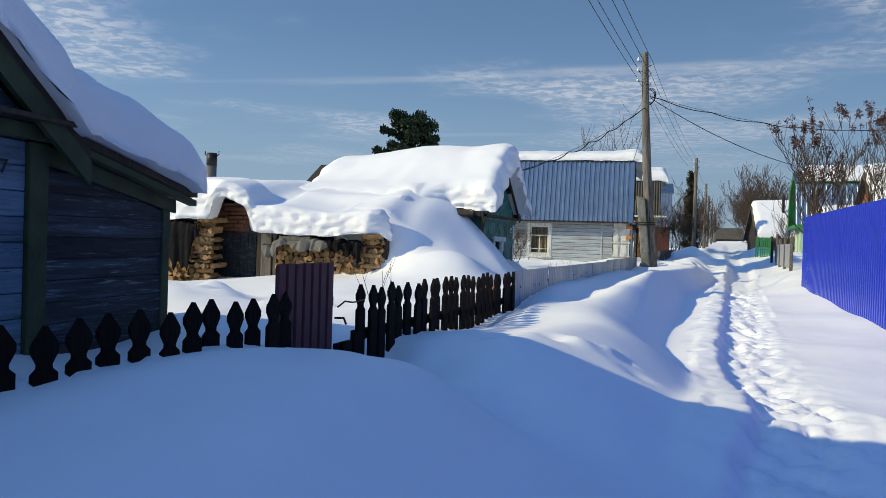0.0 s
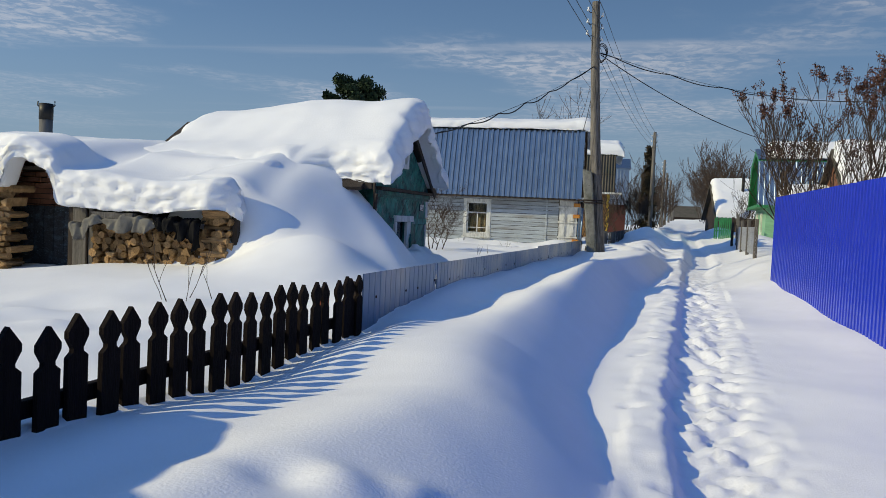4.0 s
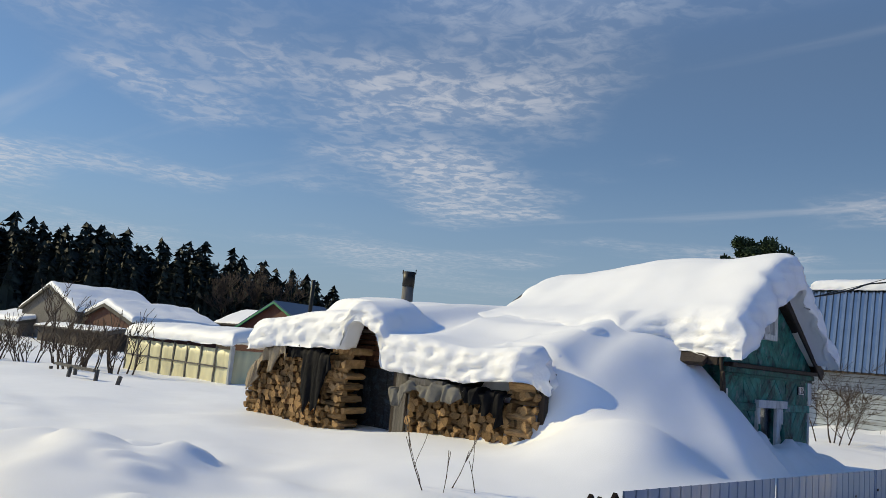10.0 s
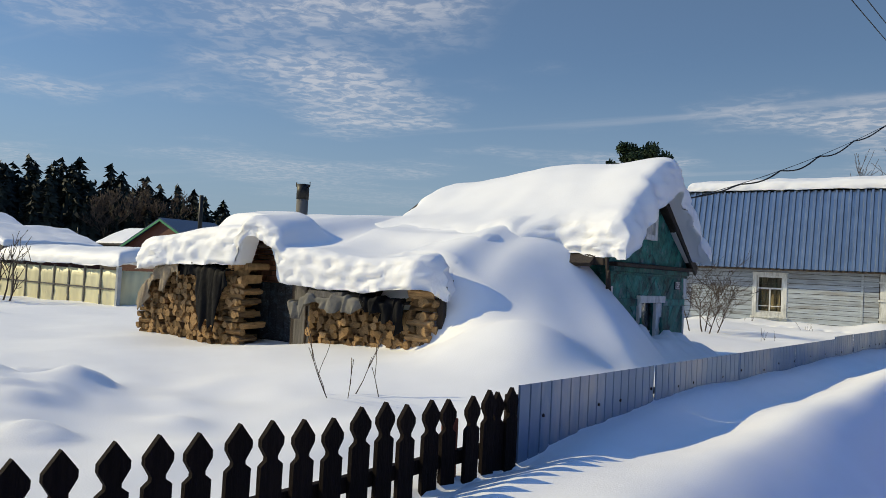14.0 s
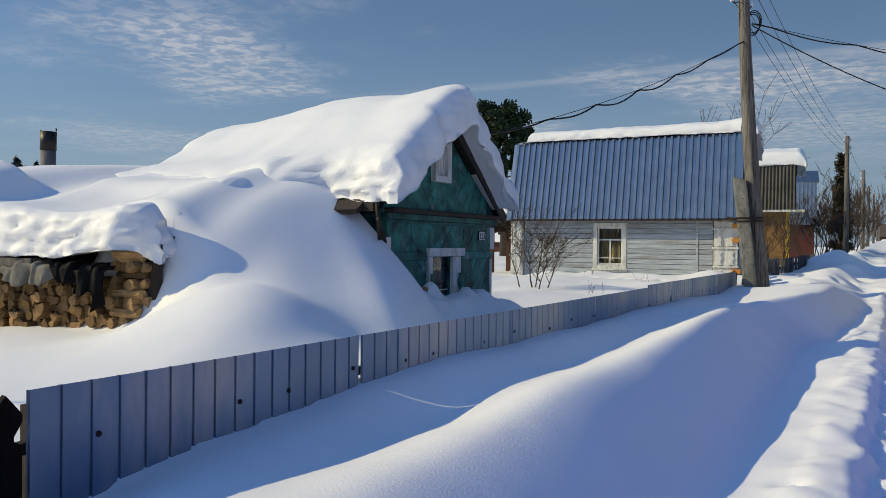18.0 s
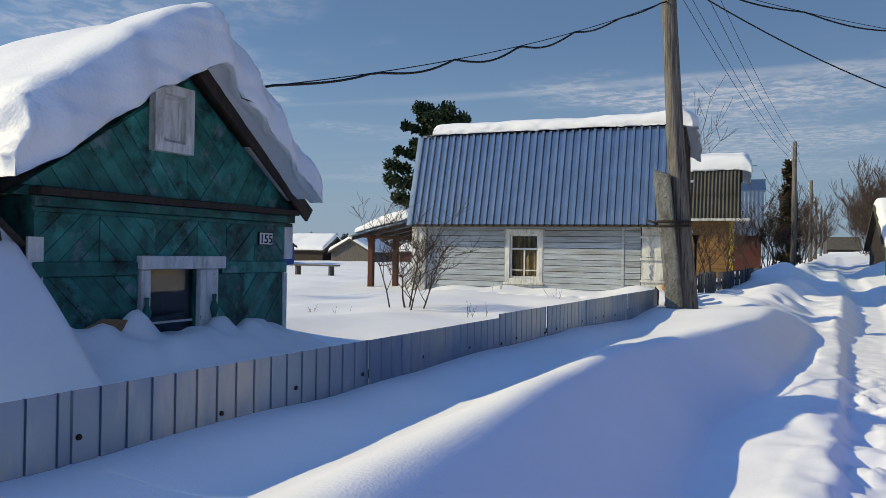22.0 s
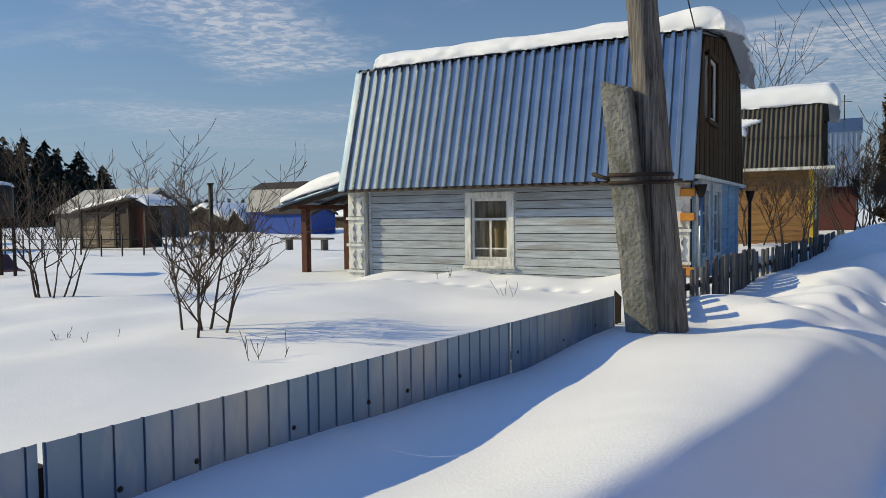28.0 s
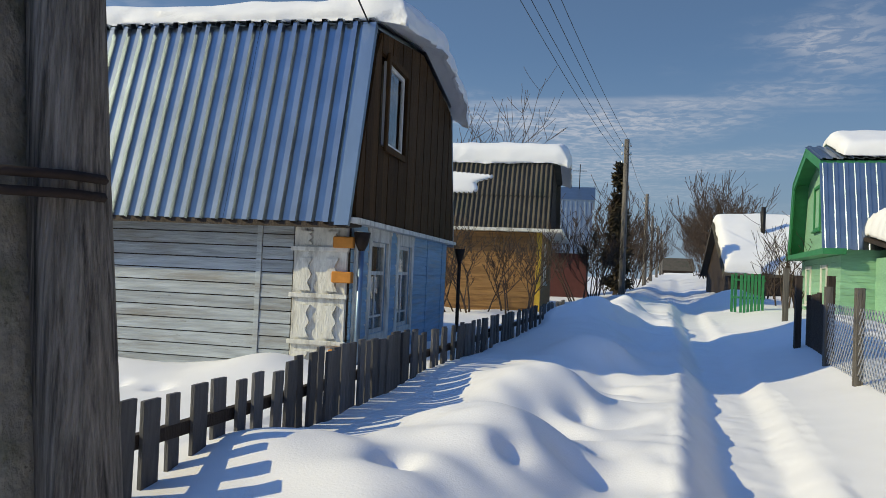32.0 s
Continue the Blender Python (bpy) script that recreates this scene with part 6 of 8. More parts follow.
def main_pole():
    p = thing("utility_pole", "leaning weathered wooden pole strapped to a concrete stub", "pole", (-0.3, 22.8, 0.5), world=True)
    spine = [(-0.31, 22.66, 0.2), (-0.375, 22.66, 1.0), (-0.50, 22.66, 2.25), (-0.61, 22.66, 3.6), (-0.70, 22.66, 5.2), (-0.77, 22.66, 6.95)]
    n, k = 90, 36
    ts = np.linspace(0.2, 6.95, n)
    verts, faces = [], []
    rng = np.random.RandomState(3)
    ph = rng.uniform(0, 6.28, 6)
    for i, z in enumerate(ts):
        cx = np.interp(z, [q[2] for q in spine], [q[0] for q in spine])
        r = np.interp(z, (0.2, 3, 6.95), (0.145, 0.125, 0.09))
        for j in range(k):
            a = 2 * math.pi * j / k
            rr = r * (1 + 0.03 * math.sin(3 * a + z * 1.2 + ph[0]) + 0.025 * math.sin(7 * a + z * 0.5 + ph[1]))
            if j in (6, 12, 19, 23, 30):
                rr -= 0.016 * max(0.0, math.sin(z * (0.9 + 0.13 * j) + j))
            verts.append((cx + rr * math.cos(a), 22.66 + rr * math.sin(a), z))
    for i in range(n - 1):
        for j in range(k):
            faces.append((i * k + j, i * k + (j + 1) % k, (i + 1) * k + (j + 1) % k, (i + 1) * k + j))
    faces.append(tuple(range((n - 1) * k, n * k)))
    raw("shaft", verts, faces, POLE_WOOD, p, smooth=True)
    # concrete stub, chipped at the head and along one edge
    rows, cols = 60, 32
    uu, vv = np.meshgrid(np.linspace(0, 2 * math.pi, cols, endpoint=False), np.linspace(0, 1, rows))
    cu, su = np.cos(uu), np.sin(uu)
    half = 0.118 - 0.008 * vv
    sq = half / (np.abs(cu) ** 9 + np.abs(su) ** 9) ** (1 / 9)
    zz = 0.2 + 2.70 * vv
    sq = sq + 0.005 * crumb(uu * 0.3, zz, 0.12, 71, 3) + 0.004 * crumb(uu * 0.3, zz, 0.5, 72, 2)
    sq = sq - 0.030 * np.exp(-((uu - 5.5) / 0.22) ** 2) * np.clip(crumb(zz, 0 * zz, 0.22, 73, 3) + 0.15, 0, 1)
    sx, sy = -0.47 - 0.287 * vv, 22.50 + 0 * vv
    tilt = np.where(vv == 1, 0.03 * crumb(cu * 0.3, su * 0.3, 0.15, 74, 2) - 0.25 * sq * cu, 0)
    vs = np.stack((sx + sq * cu, sy + sq * su, zz + tilt), -1).reshape(-1, 3)
    fs = [(i * cols + j, i * cols + (j + 1) % cols, (i + 1) * cols + (j + 1) % cols, (i + 1) * cols + j) for i in range(rows - 1) for j in range(cols)]
    fs.append(tuple(range((rows - 1) * cols, rows * cols)))
    raw("concrete_stub", [tuple(q) for q in vs], fs, CONCRETE, p, "rough mossy concrete stub")
    for z in (2.14, 2.20):
        c = Vector((np.interp(z, (0.2, 2.90), (-0.47, -0.757)), 22.50, z))
        q = Vector((-0.495, 22.66, z + 0.005))
        pts = [c + Vector((-0.13, 0.0, 0)), c + Vector((-0.11, -0.115, 0)), c + Vector((0.12, -0.12, 0)), q + Vector((0.10, -0.125, 0)), q + Vector((0.135, 0.0, 0)), q + Vector((0.05, 0.14, 0)), c + Vector((-0.10, 0.13, 0)), c + Vector((-0.13, 0, 0))]
        tubepart("strap", pts, 0.018, RUST, p, sides=6)
    tubepart("strap_bolt", [(-0.95, 22.48, 2.22), (-0.79, 22.40, 2.17)], 0.018, RUST, p, sides=6)
    insulators(p, (-0.77, 22.66, 6.72), 1)
    ring = [Vector((-0.60 + 0.13 * math.cos(a), 22.72, 5.72 + 0.20 * math.sin(a))) for a in np.linspace(0, 6.28, 22)]
    for k in range(3):
        tubepart("cable_coil", [q + Vector((0.015 * k, -0.02 * k, 0.025 * k)) for q in ring], 0.010, BLACK, p, sides=5)


main_pole()


def far_pole(x, y, z0, h, lean=0.0):
    p = thing("utility_pole", "dark weathered wooden street pole with insulators", "pole", (x, y, z0), group="street poles", world=True)
    tubepart("shaft", [(x, y, z0 - 0.5), (x + lean, y, z0 + h)], [0.13, 0.09], POLE_WOOD, p, sides=10)
    for dz in (0.25, 0.55, 0.85):
        for sx in (-1, 1):
            tubepart("insulator", [(x + lean + sx * 0.15, y, z0 + h - dz), (x + lean + sx * 0.15, y, z0 + h - dz + 0.09)], [0.035, 0.025], PORCELAIN, p, sides=7)


for (x, y, z0, hh) in ((2.42, 47.4, 1.3, 5.6), (4.3, 63.0, 1.7, 5.0), (6.0, 80.0, 1.9, 5.0), (7.9, 97.0, 2.1, 5.2), (9.8, 114.0, 2.2, 5.4), (11.6, 131.0, 2.3, 5.4)):
    far_pole(x, y, z0, hh)
for k, (dz, sx) in enumerate(((0.08, 1), (-0.2, -1), (-0.34, 1), (-0.48, -1))):
    a = Vector((-0.75 + 0.17 * sx, 22.8, 6.76 + dz - 0.05))
    wire("thin sagging overhead wire between street poles", sag(a, (2.42 + 0.15 * sx, 47.4, 6.65 + dz), 0.35), 0.006)
    wire("thin overhead wire running back along the street", sag(a, (-4.6 + 0.17 * sx, -12.0, 7.2 + dz), 0.55), 0.008)
for k in range(1, 5):
    P = ((2.42, 47.4, 6.7), (4.3, 63.0, 6.5), (6.0, 80.0, 6.7), (7.9, 97.0, 7.1), (9.8, 114.0, 7.4))
    wire("thin sagging overhead wire between street poles", sag(P[k - 1], P[k], 0.3), 0.008)


def twin_drop(label, a, b, drop, wob, seed):
    pts = sag(a, b, drop, 60)
    rng = np.random.RandomState(seed)
    p1, p2 = rng.uniform(0, 6, 2)
    c = thing("service_cable", label, "cable", tuple(pts[0]), world=True, group="service cables")
    tubepart("cable", [p + Vector((0, 0, -wob * abs(math.sin(i * 0.33 + p1)) * (0.6 + 0.4 * math.sin(i * 0.11 + p2)))) for i, p in enumerate(pts)], 0.012, BLACK, c, sides=6)
    tubepart("carrier", pts, 0.005, BLACK, c, sides=5)


twin_drop("black twisted service cable slung to the teal house", (-0.72, 22.6, 5.42), (-3.25, 16.43, 3.0), 0.16, 0.09, 1)
twin_drop("black twisted service cable slung across the street", (-0.60, 22.66, 5.75), (9.0, 30.5, 6.1), 0.50, 0.07, 2)
wire("black service cable slung across the street", sag((-0.60, 22.66, 5.7), (5.0, 28.0, 4.2), 0.30), 0.011, "service_cable")
wire("black service cable to the zinc roof", sag((-0.64, 22.8, 5.5), (-1.05, 27.6, 4.45), 0.12), 0.009, "service_cable")


# ---- the weathered fence by the silver house ----
def plank_fence():
    y0 = 23.05
    f = thing("plank_fence", "weathered grey plank fence, its foot buried in snow", "fence", (-0.53, y0, 0), YAW)
    rng = random.Random(11)
    y = 0.0
    mesh = {}
    for w in (0.075, 0.09, 0.105):
        bm = bmesh.new()
        box(bm, (-0.012, 0, 0), (0.012, w, 1.1))
        me = bpy.data.meshes.new("plank")
        bmesh.ops.bevel(bm, geom=list(bm.edges), offset=0.003, segments=1, affect="EDGES")
        bm.to_mesh(me)
        bm.free()
        me.materials.append(FENCE_PLANK)
        mesh[w] = me
    while y < 12.6:
        w = rng.choice(list(mesh))
        o = new("plank", mesh[w])
        o.parent = f
        close = 1.35 < y < 3.6
        o.matrix_local = pose(0.02 * (close and rng.random() < 0.5), y, 0.27 + 0.006 * y + rng.uniform(-0.02, 0.02) + (0.05 if close else 0), rng.uniform(-1, 1), rng.uniform(-2, 2), 0)
        y += w + (0.015 if close else rng.uniform(0.055, 0.085))
    for z in (0.75, 1.16):
        boxpart("rail", (-0.05, -0.1, z), (-0.013, 6.3, z + 0.06), DARK_WOOD, f)
        boxpart("rail", (-0.05, 6.31, z + 0.04), (-0.013, 12.7, z + 0.10), DARK_WOOD, f)


FENCE_PLANK = mat("grey_fence_planks", (0.085, 0.085, 0.088), 0.8, vary=0.4, scale=5, stretch=(6, 6, 0.7), bump=0.5, bump_scale=22, island=0.4)
plank_fence()


# ---- plants ----
def grow(rng, base, direction, length, radius, depth, spread=0.55, kids=(2, 4), bend=0.25, verts=None, faces=None, up=0.15, min_r=0.003, sides=5):
    """A branching bare stem: tapered, bent pieces in one list of verts and faces."""
    verts = [] if verts is None else verts
    faces = [] if faces is None else faces
    n = 5
    pts, d = [Vector(base)], Vector(direction).normalized()
    for i in range(n):
        d = (d + Vector((rng.uniform(-bend, bend), rng.uniform(-bend, bend), rng.uniform(-bend, bend) + up)) * 0.5).normalized()
        pts.append(pts[-1] + d * length / n)
    v, f = tube(pts, [max(min_r, radius * (1 - 0.65 * i / n)) for i in range(n + 1)], sides if depth > 1 else 3)
    o = len(verts)
    verts += v
    faces += [tuple(i + o for i in q) for q in f]
    if depth > 0:
        for _ in range(rng.randint(*kids)):
            t = rng.uniform(0.3, 1.0)
            k = min(n - 1, int(t * n))
            side = Vector((rng.uniform(-1, 1), rng.uniform(-1, 1), rng.uniform(-0.2, 0.8))).normalized()
            grow(rng, pts[k + 1], (d * (1 - spread) + side * spread), length * rng.uniform(0.45, 0.75), max(min_r, radius * 0.5), depth - 1, spread, kids, bend, verts, faces, up, min_r, sides)
    return verts, faces


def stem_and_twigs(v, f, depth, tv, tf, t, material):
    """The main stem as a part of its own; its twigs go into tv and tf."""
    sides = 5 if depth > 1 else 3
    kv, kf = 6 * sides, 5 * sides + 2
    raw("stem", v[:kv], f[:kf], material, t, smooth=True)
    o = len(tv) - kv
    tv += v[kv:]
    tf += [tuple(i + o for i in q) for q in f[kf:]]


def bare_bush(name, label, at, stems, height, seed, spread=0.5, depth=2, r=0.018, kids=(2, 4), radius=0.25, group="", category="bush", lean=0.35, material=None, min_r=0.003):
    rng = random.Random(seed)
    z = float(ground_z(at[0], at[1]))
    t = thing(name, label, category, (at[0], at[1], z), group=group, world=True)
    tv, tf = [], []
    for _ in range(stems):
        a = rng.uniform(0, 6.28)
        b = (at[0] + radius * rng.random() * math.cos(a), at[1] + radius * rng.random() * math.sin(a), z - 0.15)
        v, f = grow(rng, b, (math.cos(a) * lean, math.sin(a) * lean, 1), height * rng.uniform(0.55, 1.0), r * rng.uniform(0.7, 1.1), depth, spread, kids, min_r=min_r)
        stem_and_twigs(v, f, depth, tv, tf, t, material or TWIG)
    if tf:
        tagged(raw("branchwork", tv, tf, material or TWIG, t, smooth=True), kind="stuff")
    return t


def leaf_cloud(rng, centres, n, size, flat=0.6):
    """Many small blades scattered round the centres (x, y, z, r)."""
    verts, faces = [], []
    for _ in range(n):
        cx, cy, cz, r = centres[rng.randrange(len(centres))]
        d = Vector((rng.gauss(0, 1), rng.gauss(0, 1), rng.gauss(0, 1) * flat)).normalized() * r * rng.random() ** 0.4
        p = Vector((cx, cy, cz)) + d
        a = Vector((rng.gauss(0, 1), rng.gauss(0, 1), rng.gauss(0, 1) + 0.3)).normalized()
        b = a.orthogonal().normalized()
        s = size * rng.uniform(0.6, 1.3)
        o = len(verts)
        verts += [p - b * s * 0.3, p + b * s * 0.3, p + a * s + b * s * 0.1, p + a * s * 0.9 - b * s * 0.25]
        faces.append((o, o + 1, o + 2, o + 3))
    return verts, faces


def pine_tree(at, h, seed):
    rng = random.Random(seed)
    t = thing("pine_tree", "tall dark green pine behind the snowy roofs", "tree", at, world=True)
    x, y, z = at
    tubepart("trunk", [(x, y, z - 0.5), (x + 0.1, y, z + h * 0.5), (x, y + 0.1, z + h * 0.95)], [0.26, 0.2, 0.05], BARK, t)
    v, f, centres = [], [], []
    for k in range(34):
        q = (k / 33) ** 0.8
        zz = z + h * (0.22 + 0.76 * q)
        a = k * 2.4 + rng.uniform(-0.4, 0.4)
        L = h * 0.34 * (0.35 + 0.65 * math.sin(math.pi * min(1, 0.25 + 0.72 * q))) * rng.uniform(0.6, 1.1)
        e = Vector((x + L * math.cos(a), y + L * math.sin(a), zz + L * 0.25))
        tv, tf = tube([(x, y, zz), e], [0.05, 0.015], 4)
        o = len(v)
        v += tv
        f += [tuple(i + o for i in g) for g in tf]
        for s in (0.45, 0.75, 1.0):
            c = Vector((x, y, zz)).lerp(e, s)
            centres.append((c.x, c.y, c.z + 0.1, 0.26 + 0.32 * rng.random()))
    raw("limbs", v, f, BARK, t)
    v, f = leaf_cloud(rng, centres, 36000, 0.20)
    raw("crown", v, f, NEEDLE, t)


def cone_tree(t, at, h, w, material, rng, n=2600, dark=False, size=0.16, name="crown"):
    x, y, z = at
    cs = []
    for k in range(90):
        q = rng.random()
        r = w * (1 - q) ** 0.8 * rng.random() ** 0.4
        a = rng.uniform(0, 6.28)
        cs.append((x + r * math.cos(a), y + r * math.sin(a), z + 0.2 + q * (h - 0.3), 0.16))
    v, f = leaf_cloud(rng, cs, n, size, 1.2)
    raw(name, v, f, material, t)


def spruce_forest():
    """The dark wood on the hill, one joined mass of jagged spruces."""
    rng = random.Random(21)
    verts, faces = [], []

    def spruce(x, y, z, h, verts, faces):
        w = h * rng.uniform(0.17, 0.30)
        o = len(verts)
        verts.append((x, y, z + h * 0.97))
        for j in range(6):
            a = 2 * math.pi * j / 6
            verts.append((x + 0.62 * w * math.cos(a), y + 0.62 * w * math.sin(a), z))
        for j in range(6):
            faces.append((o, o + 1 + j, o + 1 + (j + 1) % 6))
        for k in range(80):
            q = rng.random() ** 0.8
            a = rng.uniform(0, 6.28)
            r = w * ((1 - q) ** 0.8 + 0.03) * rng.uniform(0.35, 1.0)
            s = h * (0.05 + 0.06 * (1 - q)) * rng.uniform(0.6, 1.3)
            p = Vector((x + r * math.cos(a), y + r * math.sin(a), z + q * h))
            out = Vector((math.cos(a), math.sin(a), rng.uniform(-0.5, 0.1))) * s
            side = Vector((-math.sin(a), math.cos(a), rng.uniform(-0.4, 0.4))) * s * 0.55
            o = len(verts)
            verts.extend((p - side - out * 0.4, p + side - out * 0.4, p + out, p + Vector((0, 0, s * 0.8)) - out * 0.3))
            faces.extend(((o, o + 1, o + 2), (o, o + 2, o + 3)))
    for row in range(4):
        for k in range(110):
            s = 0.78 * k / 109
            ang = radians(172 - 42 * s + rng.uniform(-0.5, 0.5))
            d = 128 + row * 9 + rng.uniform(-4, 4)
            top = float(np.interp(s, (0, 0.25, 0.45, 0.62, 0.72, 0.78), (19.5, 19.5, 18.5, 16, 13, 9)))
            x, y = d * math.cos(ang), 6 + d * math.sin(ang)
            spruce(x, y, 0.3, top * (0.72 + 0.08 * row) * rng.uniform(0.70, 1.10) * d / 150, verts, faces)
    ob = raw("spruce_forest", verts, faces, SPRUCE)
    tagged(ob, "dark dense spruce forest on the far rise", "forest", kind="stuff")
    verts, faces = [], []
    for k in range(300):
        ang = radians(142 - 35 * k / 299)
        d = 300 + rng.uniform(-15, 15)
        spruce(d * math.cos(ang), 6 + d * math.sin(ang), 0.5, rng.uniform(5.0, 8.5), verts, faces)
    tagged(raw("far_wood", verts, faces, FAR_WOOD), "low grey-brown line of distant woodland", "forest", kind="stuff")


pine_tree((-17.6, 55.0, 0.9), 9.8, 4)
spruce_forest()
# bare trees at the wood's edge, behind the houses and along the street
for k, (x, y, h) in enumerate(((-108, 70, 6.6), (-108, 74.5, 7.2), (-106, 79, 6.0))):
    bare_bush("bare_tree", "bare grey birch at the edge of the wood", (x, y), 1, h, 30 + k, depth=4, r=0.22, kids=(4, 6), radius=0.1, group="bare trees", category="tree", lean=0.1, min_r=0.035)
bare_bush("bare_tree", "bare crown of a tree behind the roofs", (-4.5, 56.0), 2, 5.5, 41, depth=3, r=0.10, kids=(4, 5), radius=0.5, group="bare trees", category="tree", lean=0.2, min_r=0.012)


def thicket(name, label, spots, seed, h, stems, group, depth=3, min_r=0.008, kids=(3, 5)):
    for k, (x, y) in enumerate(spots):
        bare_bush(name, label, (x, y), stems, h * (0.8 + 0.4 * ((k * 37) % 10) / 10), seed + k, depth=depth, r=0.03, kids=kids, radius=0.6, group=group, min_r=min_r, lean=0.45)


thicket("street_bush", "tall bare brown bushes along the snowy street", ((9.6, 66), (9.9, 72), (10.6, 78), (10.9, 85), (11.8, 92), (12.6, 102)), 60, 3.8, 13, "bushes along the street", depth=3, min_r=0.014)
thicket("street_bush", "bare dark bushes between the street poles", ((1.4, 45.5), (1.0, 47.6), (2.0, 51.0), (2.6, 55), (3.2, 60), (4.0, 67), (5.0, 74), (5.9, 82)), 80, 2.5, 6, "bushes along the street", depth=3, min_r=0.009)
thicket("garden_bush", "bare tangled shrub in front of the ochre house", ((-1.5, 37.9), (-0.4, 38.2), (-2.4, 37.6)), 95, 1.7, 6, "garden shrubs", depth=3, min_r=0.006)
thicket("garden_bush", "bare shrub by the green gate", ((6.4, 41.5), (7.2, 43.0), (8.0, 44.0), (6.9, 46.0)), 105, 1.9, 7, "garden shrubs", depth=2, min_r=0.006)
# saplings in the white garden
bare_bush("fruit_sapling", "bare young fruit tree standing in deep garden snow", (-4.28, 21.4), 5, 1.12, 221, spread=0.62, depth=3, r=0.020, kids=(4, 6), radius=0.30, group="garden saplings", category="tree", lean=0.35, min_r=0.0028)
bare_bush("fruit_sapling", "bare young fruit tree standing in deep garden snow", (-9.2, 23.15), 7, 1.45, 122, spread=0.6, depth=3, r=0.02, kids=(3, 5), radius=0.40, group="garden saplings", category="tree", lean=0.38, min_r=0.0035)
for k, (x, y, h, n) in enumerate(((-3.03, 20.9, 0.40, 3), (-5.5, 20.9, 0.30, 3), (-5.05, 20.96, 0.28, 2), (-4.2, 10.56, 0.62, 4), (-3.78, 10.69, 0.50, 1), (-2.9, 25.2, 0.35, 4), (-11.5, 9.2, 0.9, 5), (-4.5, 26.4, 0.3, 3))):
    bare_bush("dry_stalk", "thin dry plant stalks poking out of snow", (x, y), n, h, 140 + k, spread=0.4, depth=1, r=0.007, kids=(1, 2), radius=0.12, group="dry stalks", category="plant", lean=0.5)
thicket("dead_scrub", "low bare scrub at the garden's far edge", ((-21, 14.2), (-22.5, 14.8), (-24, 15.2), (-25.5, 14.6), (-20, 14.9), (-27, 13.8)), 160, 1.1, 8, "garden scrub", depth=2, min_r=0.008)
bare_bush("bare_tree", "bare garden tree among the far sheds", (-36.0, 19.0), 3, 2.2, 171, depth=3, r=0.06, kids=(3, 4), radius=0.6, group="bare trees", category="tree", lean=0.3, min_r=0.012)
bare_bush("bare_tree", "bare garden tree among the far sheds", (-30.0, 12.0), 3, 1.8, 172, depth=3, r=0.05, kids=(3, 4), radius=0.6, group="bare trees", category="tree", lean=0.3, min_r=0.012)


def lilac():
    rng = random.Random(9)
    x, y = 5.0, 24.2
    z = float(ground_z(x, y))
    t = thing("lilac_bush", "large bare lilac with dry seed heads above the blue fence", "bush", (x, y, z), world=True)
    tips, tv, tf = [], [], []
    for k in range(22):
        a = rng.uniform(0, 6.28)
        v, f = grow(rng, (x + 0.5 * math.cos(a), y + 0.5 * math.sin(a), z - 0.2), (0.45 * math.cos(a), 0.35 * math.sin(a), 1), rng.uniform(1.6, 2.4), 0.035, 3, 0.45, (3, 4), 0.22, None, None, 0.25, 0.006)
        stem_and_twigs(v, f, 3, tv, tf, t, TWIG)
        tops = sorted((Vector(p) for p in v), key=lambda p: -p.z)[:60:6]
        tips += [(p.x, p.y, p.z, 0.09) for p in tops]
    tagged(raw("branchwork", tv, tf, TWIG, t, smooth=True), kind="stuff")
    v, f = leaf_cloud(rng, tips, 4600, 0.055, 1.3)
    tagged(raw("dry_panicle", v, f, SEED, t, "clusters of dry brown seed heads"), kind="stuff")
    t2 = thing("young_tree", "thin bare tree with dry brown tips behind the blue fence", "tree", (6.2, 24.6, z), world=True)
    v, f = grow(rng, (6.2, 24.6, z - 0.2), (0.05, 0, 1), 2.3, 0.05, 3, 0.4, (3, 4), 0.15, None, None, 0.3, 0.006)
    tv, tf = [], []
    stem_and_twigs(v, f, 3, tv, tf, t2, TWIG)
    tagged(raw("branchwork", tv, tf, TWIG, t2, smooth=True), kind="stuff")
    tips = [(p[0], p[1], p[2], 0.12) for p in sorted(v, key=lambda p: -p[2])[:200:12]]
    v, f = leaf_cloud(rng, tips, 900, 0.06, 1.3)
    tagged(raw("dry_panicle", v, f, SEED, t2), kind="stuff")


SEED = mat("dry_dry_panicle", (0.11, 0.05, 0.035), 0.85, vary=0.3, scale=8, bump=0, island=0.3)
lilac()
th = thing("thuja", "slim brown-green columnar thuja by the street pole", "tree", (2.25, 48.6, 1.4), world=True)
tubepart("trunk", [(2.25, 48.6, 0.9), (2.25, 48.6, 4.5)], [0.08, 0.03], BARK, th)
cone_tree(th, (2.25, 48.6, 1.3), 5.0, 0.55, mat("winter_thuja", (0.055, 0.042, 0.022), 0.8, vary=0.4, scale=2, bump=0, island=0.4), random.Random(3), n=5200, size=0.14)


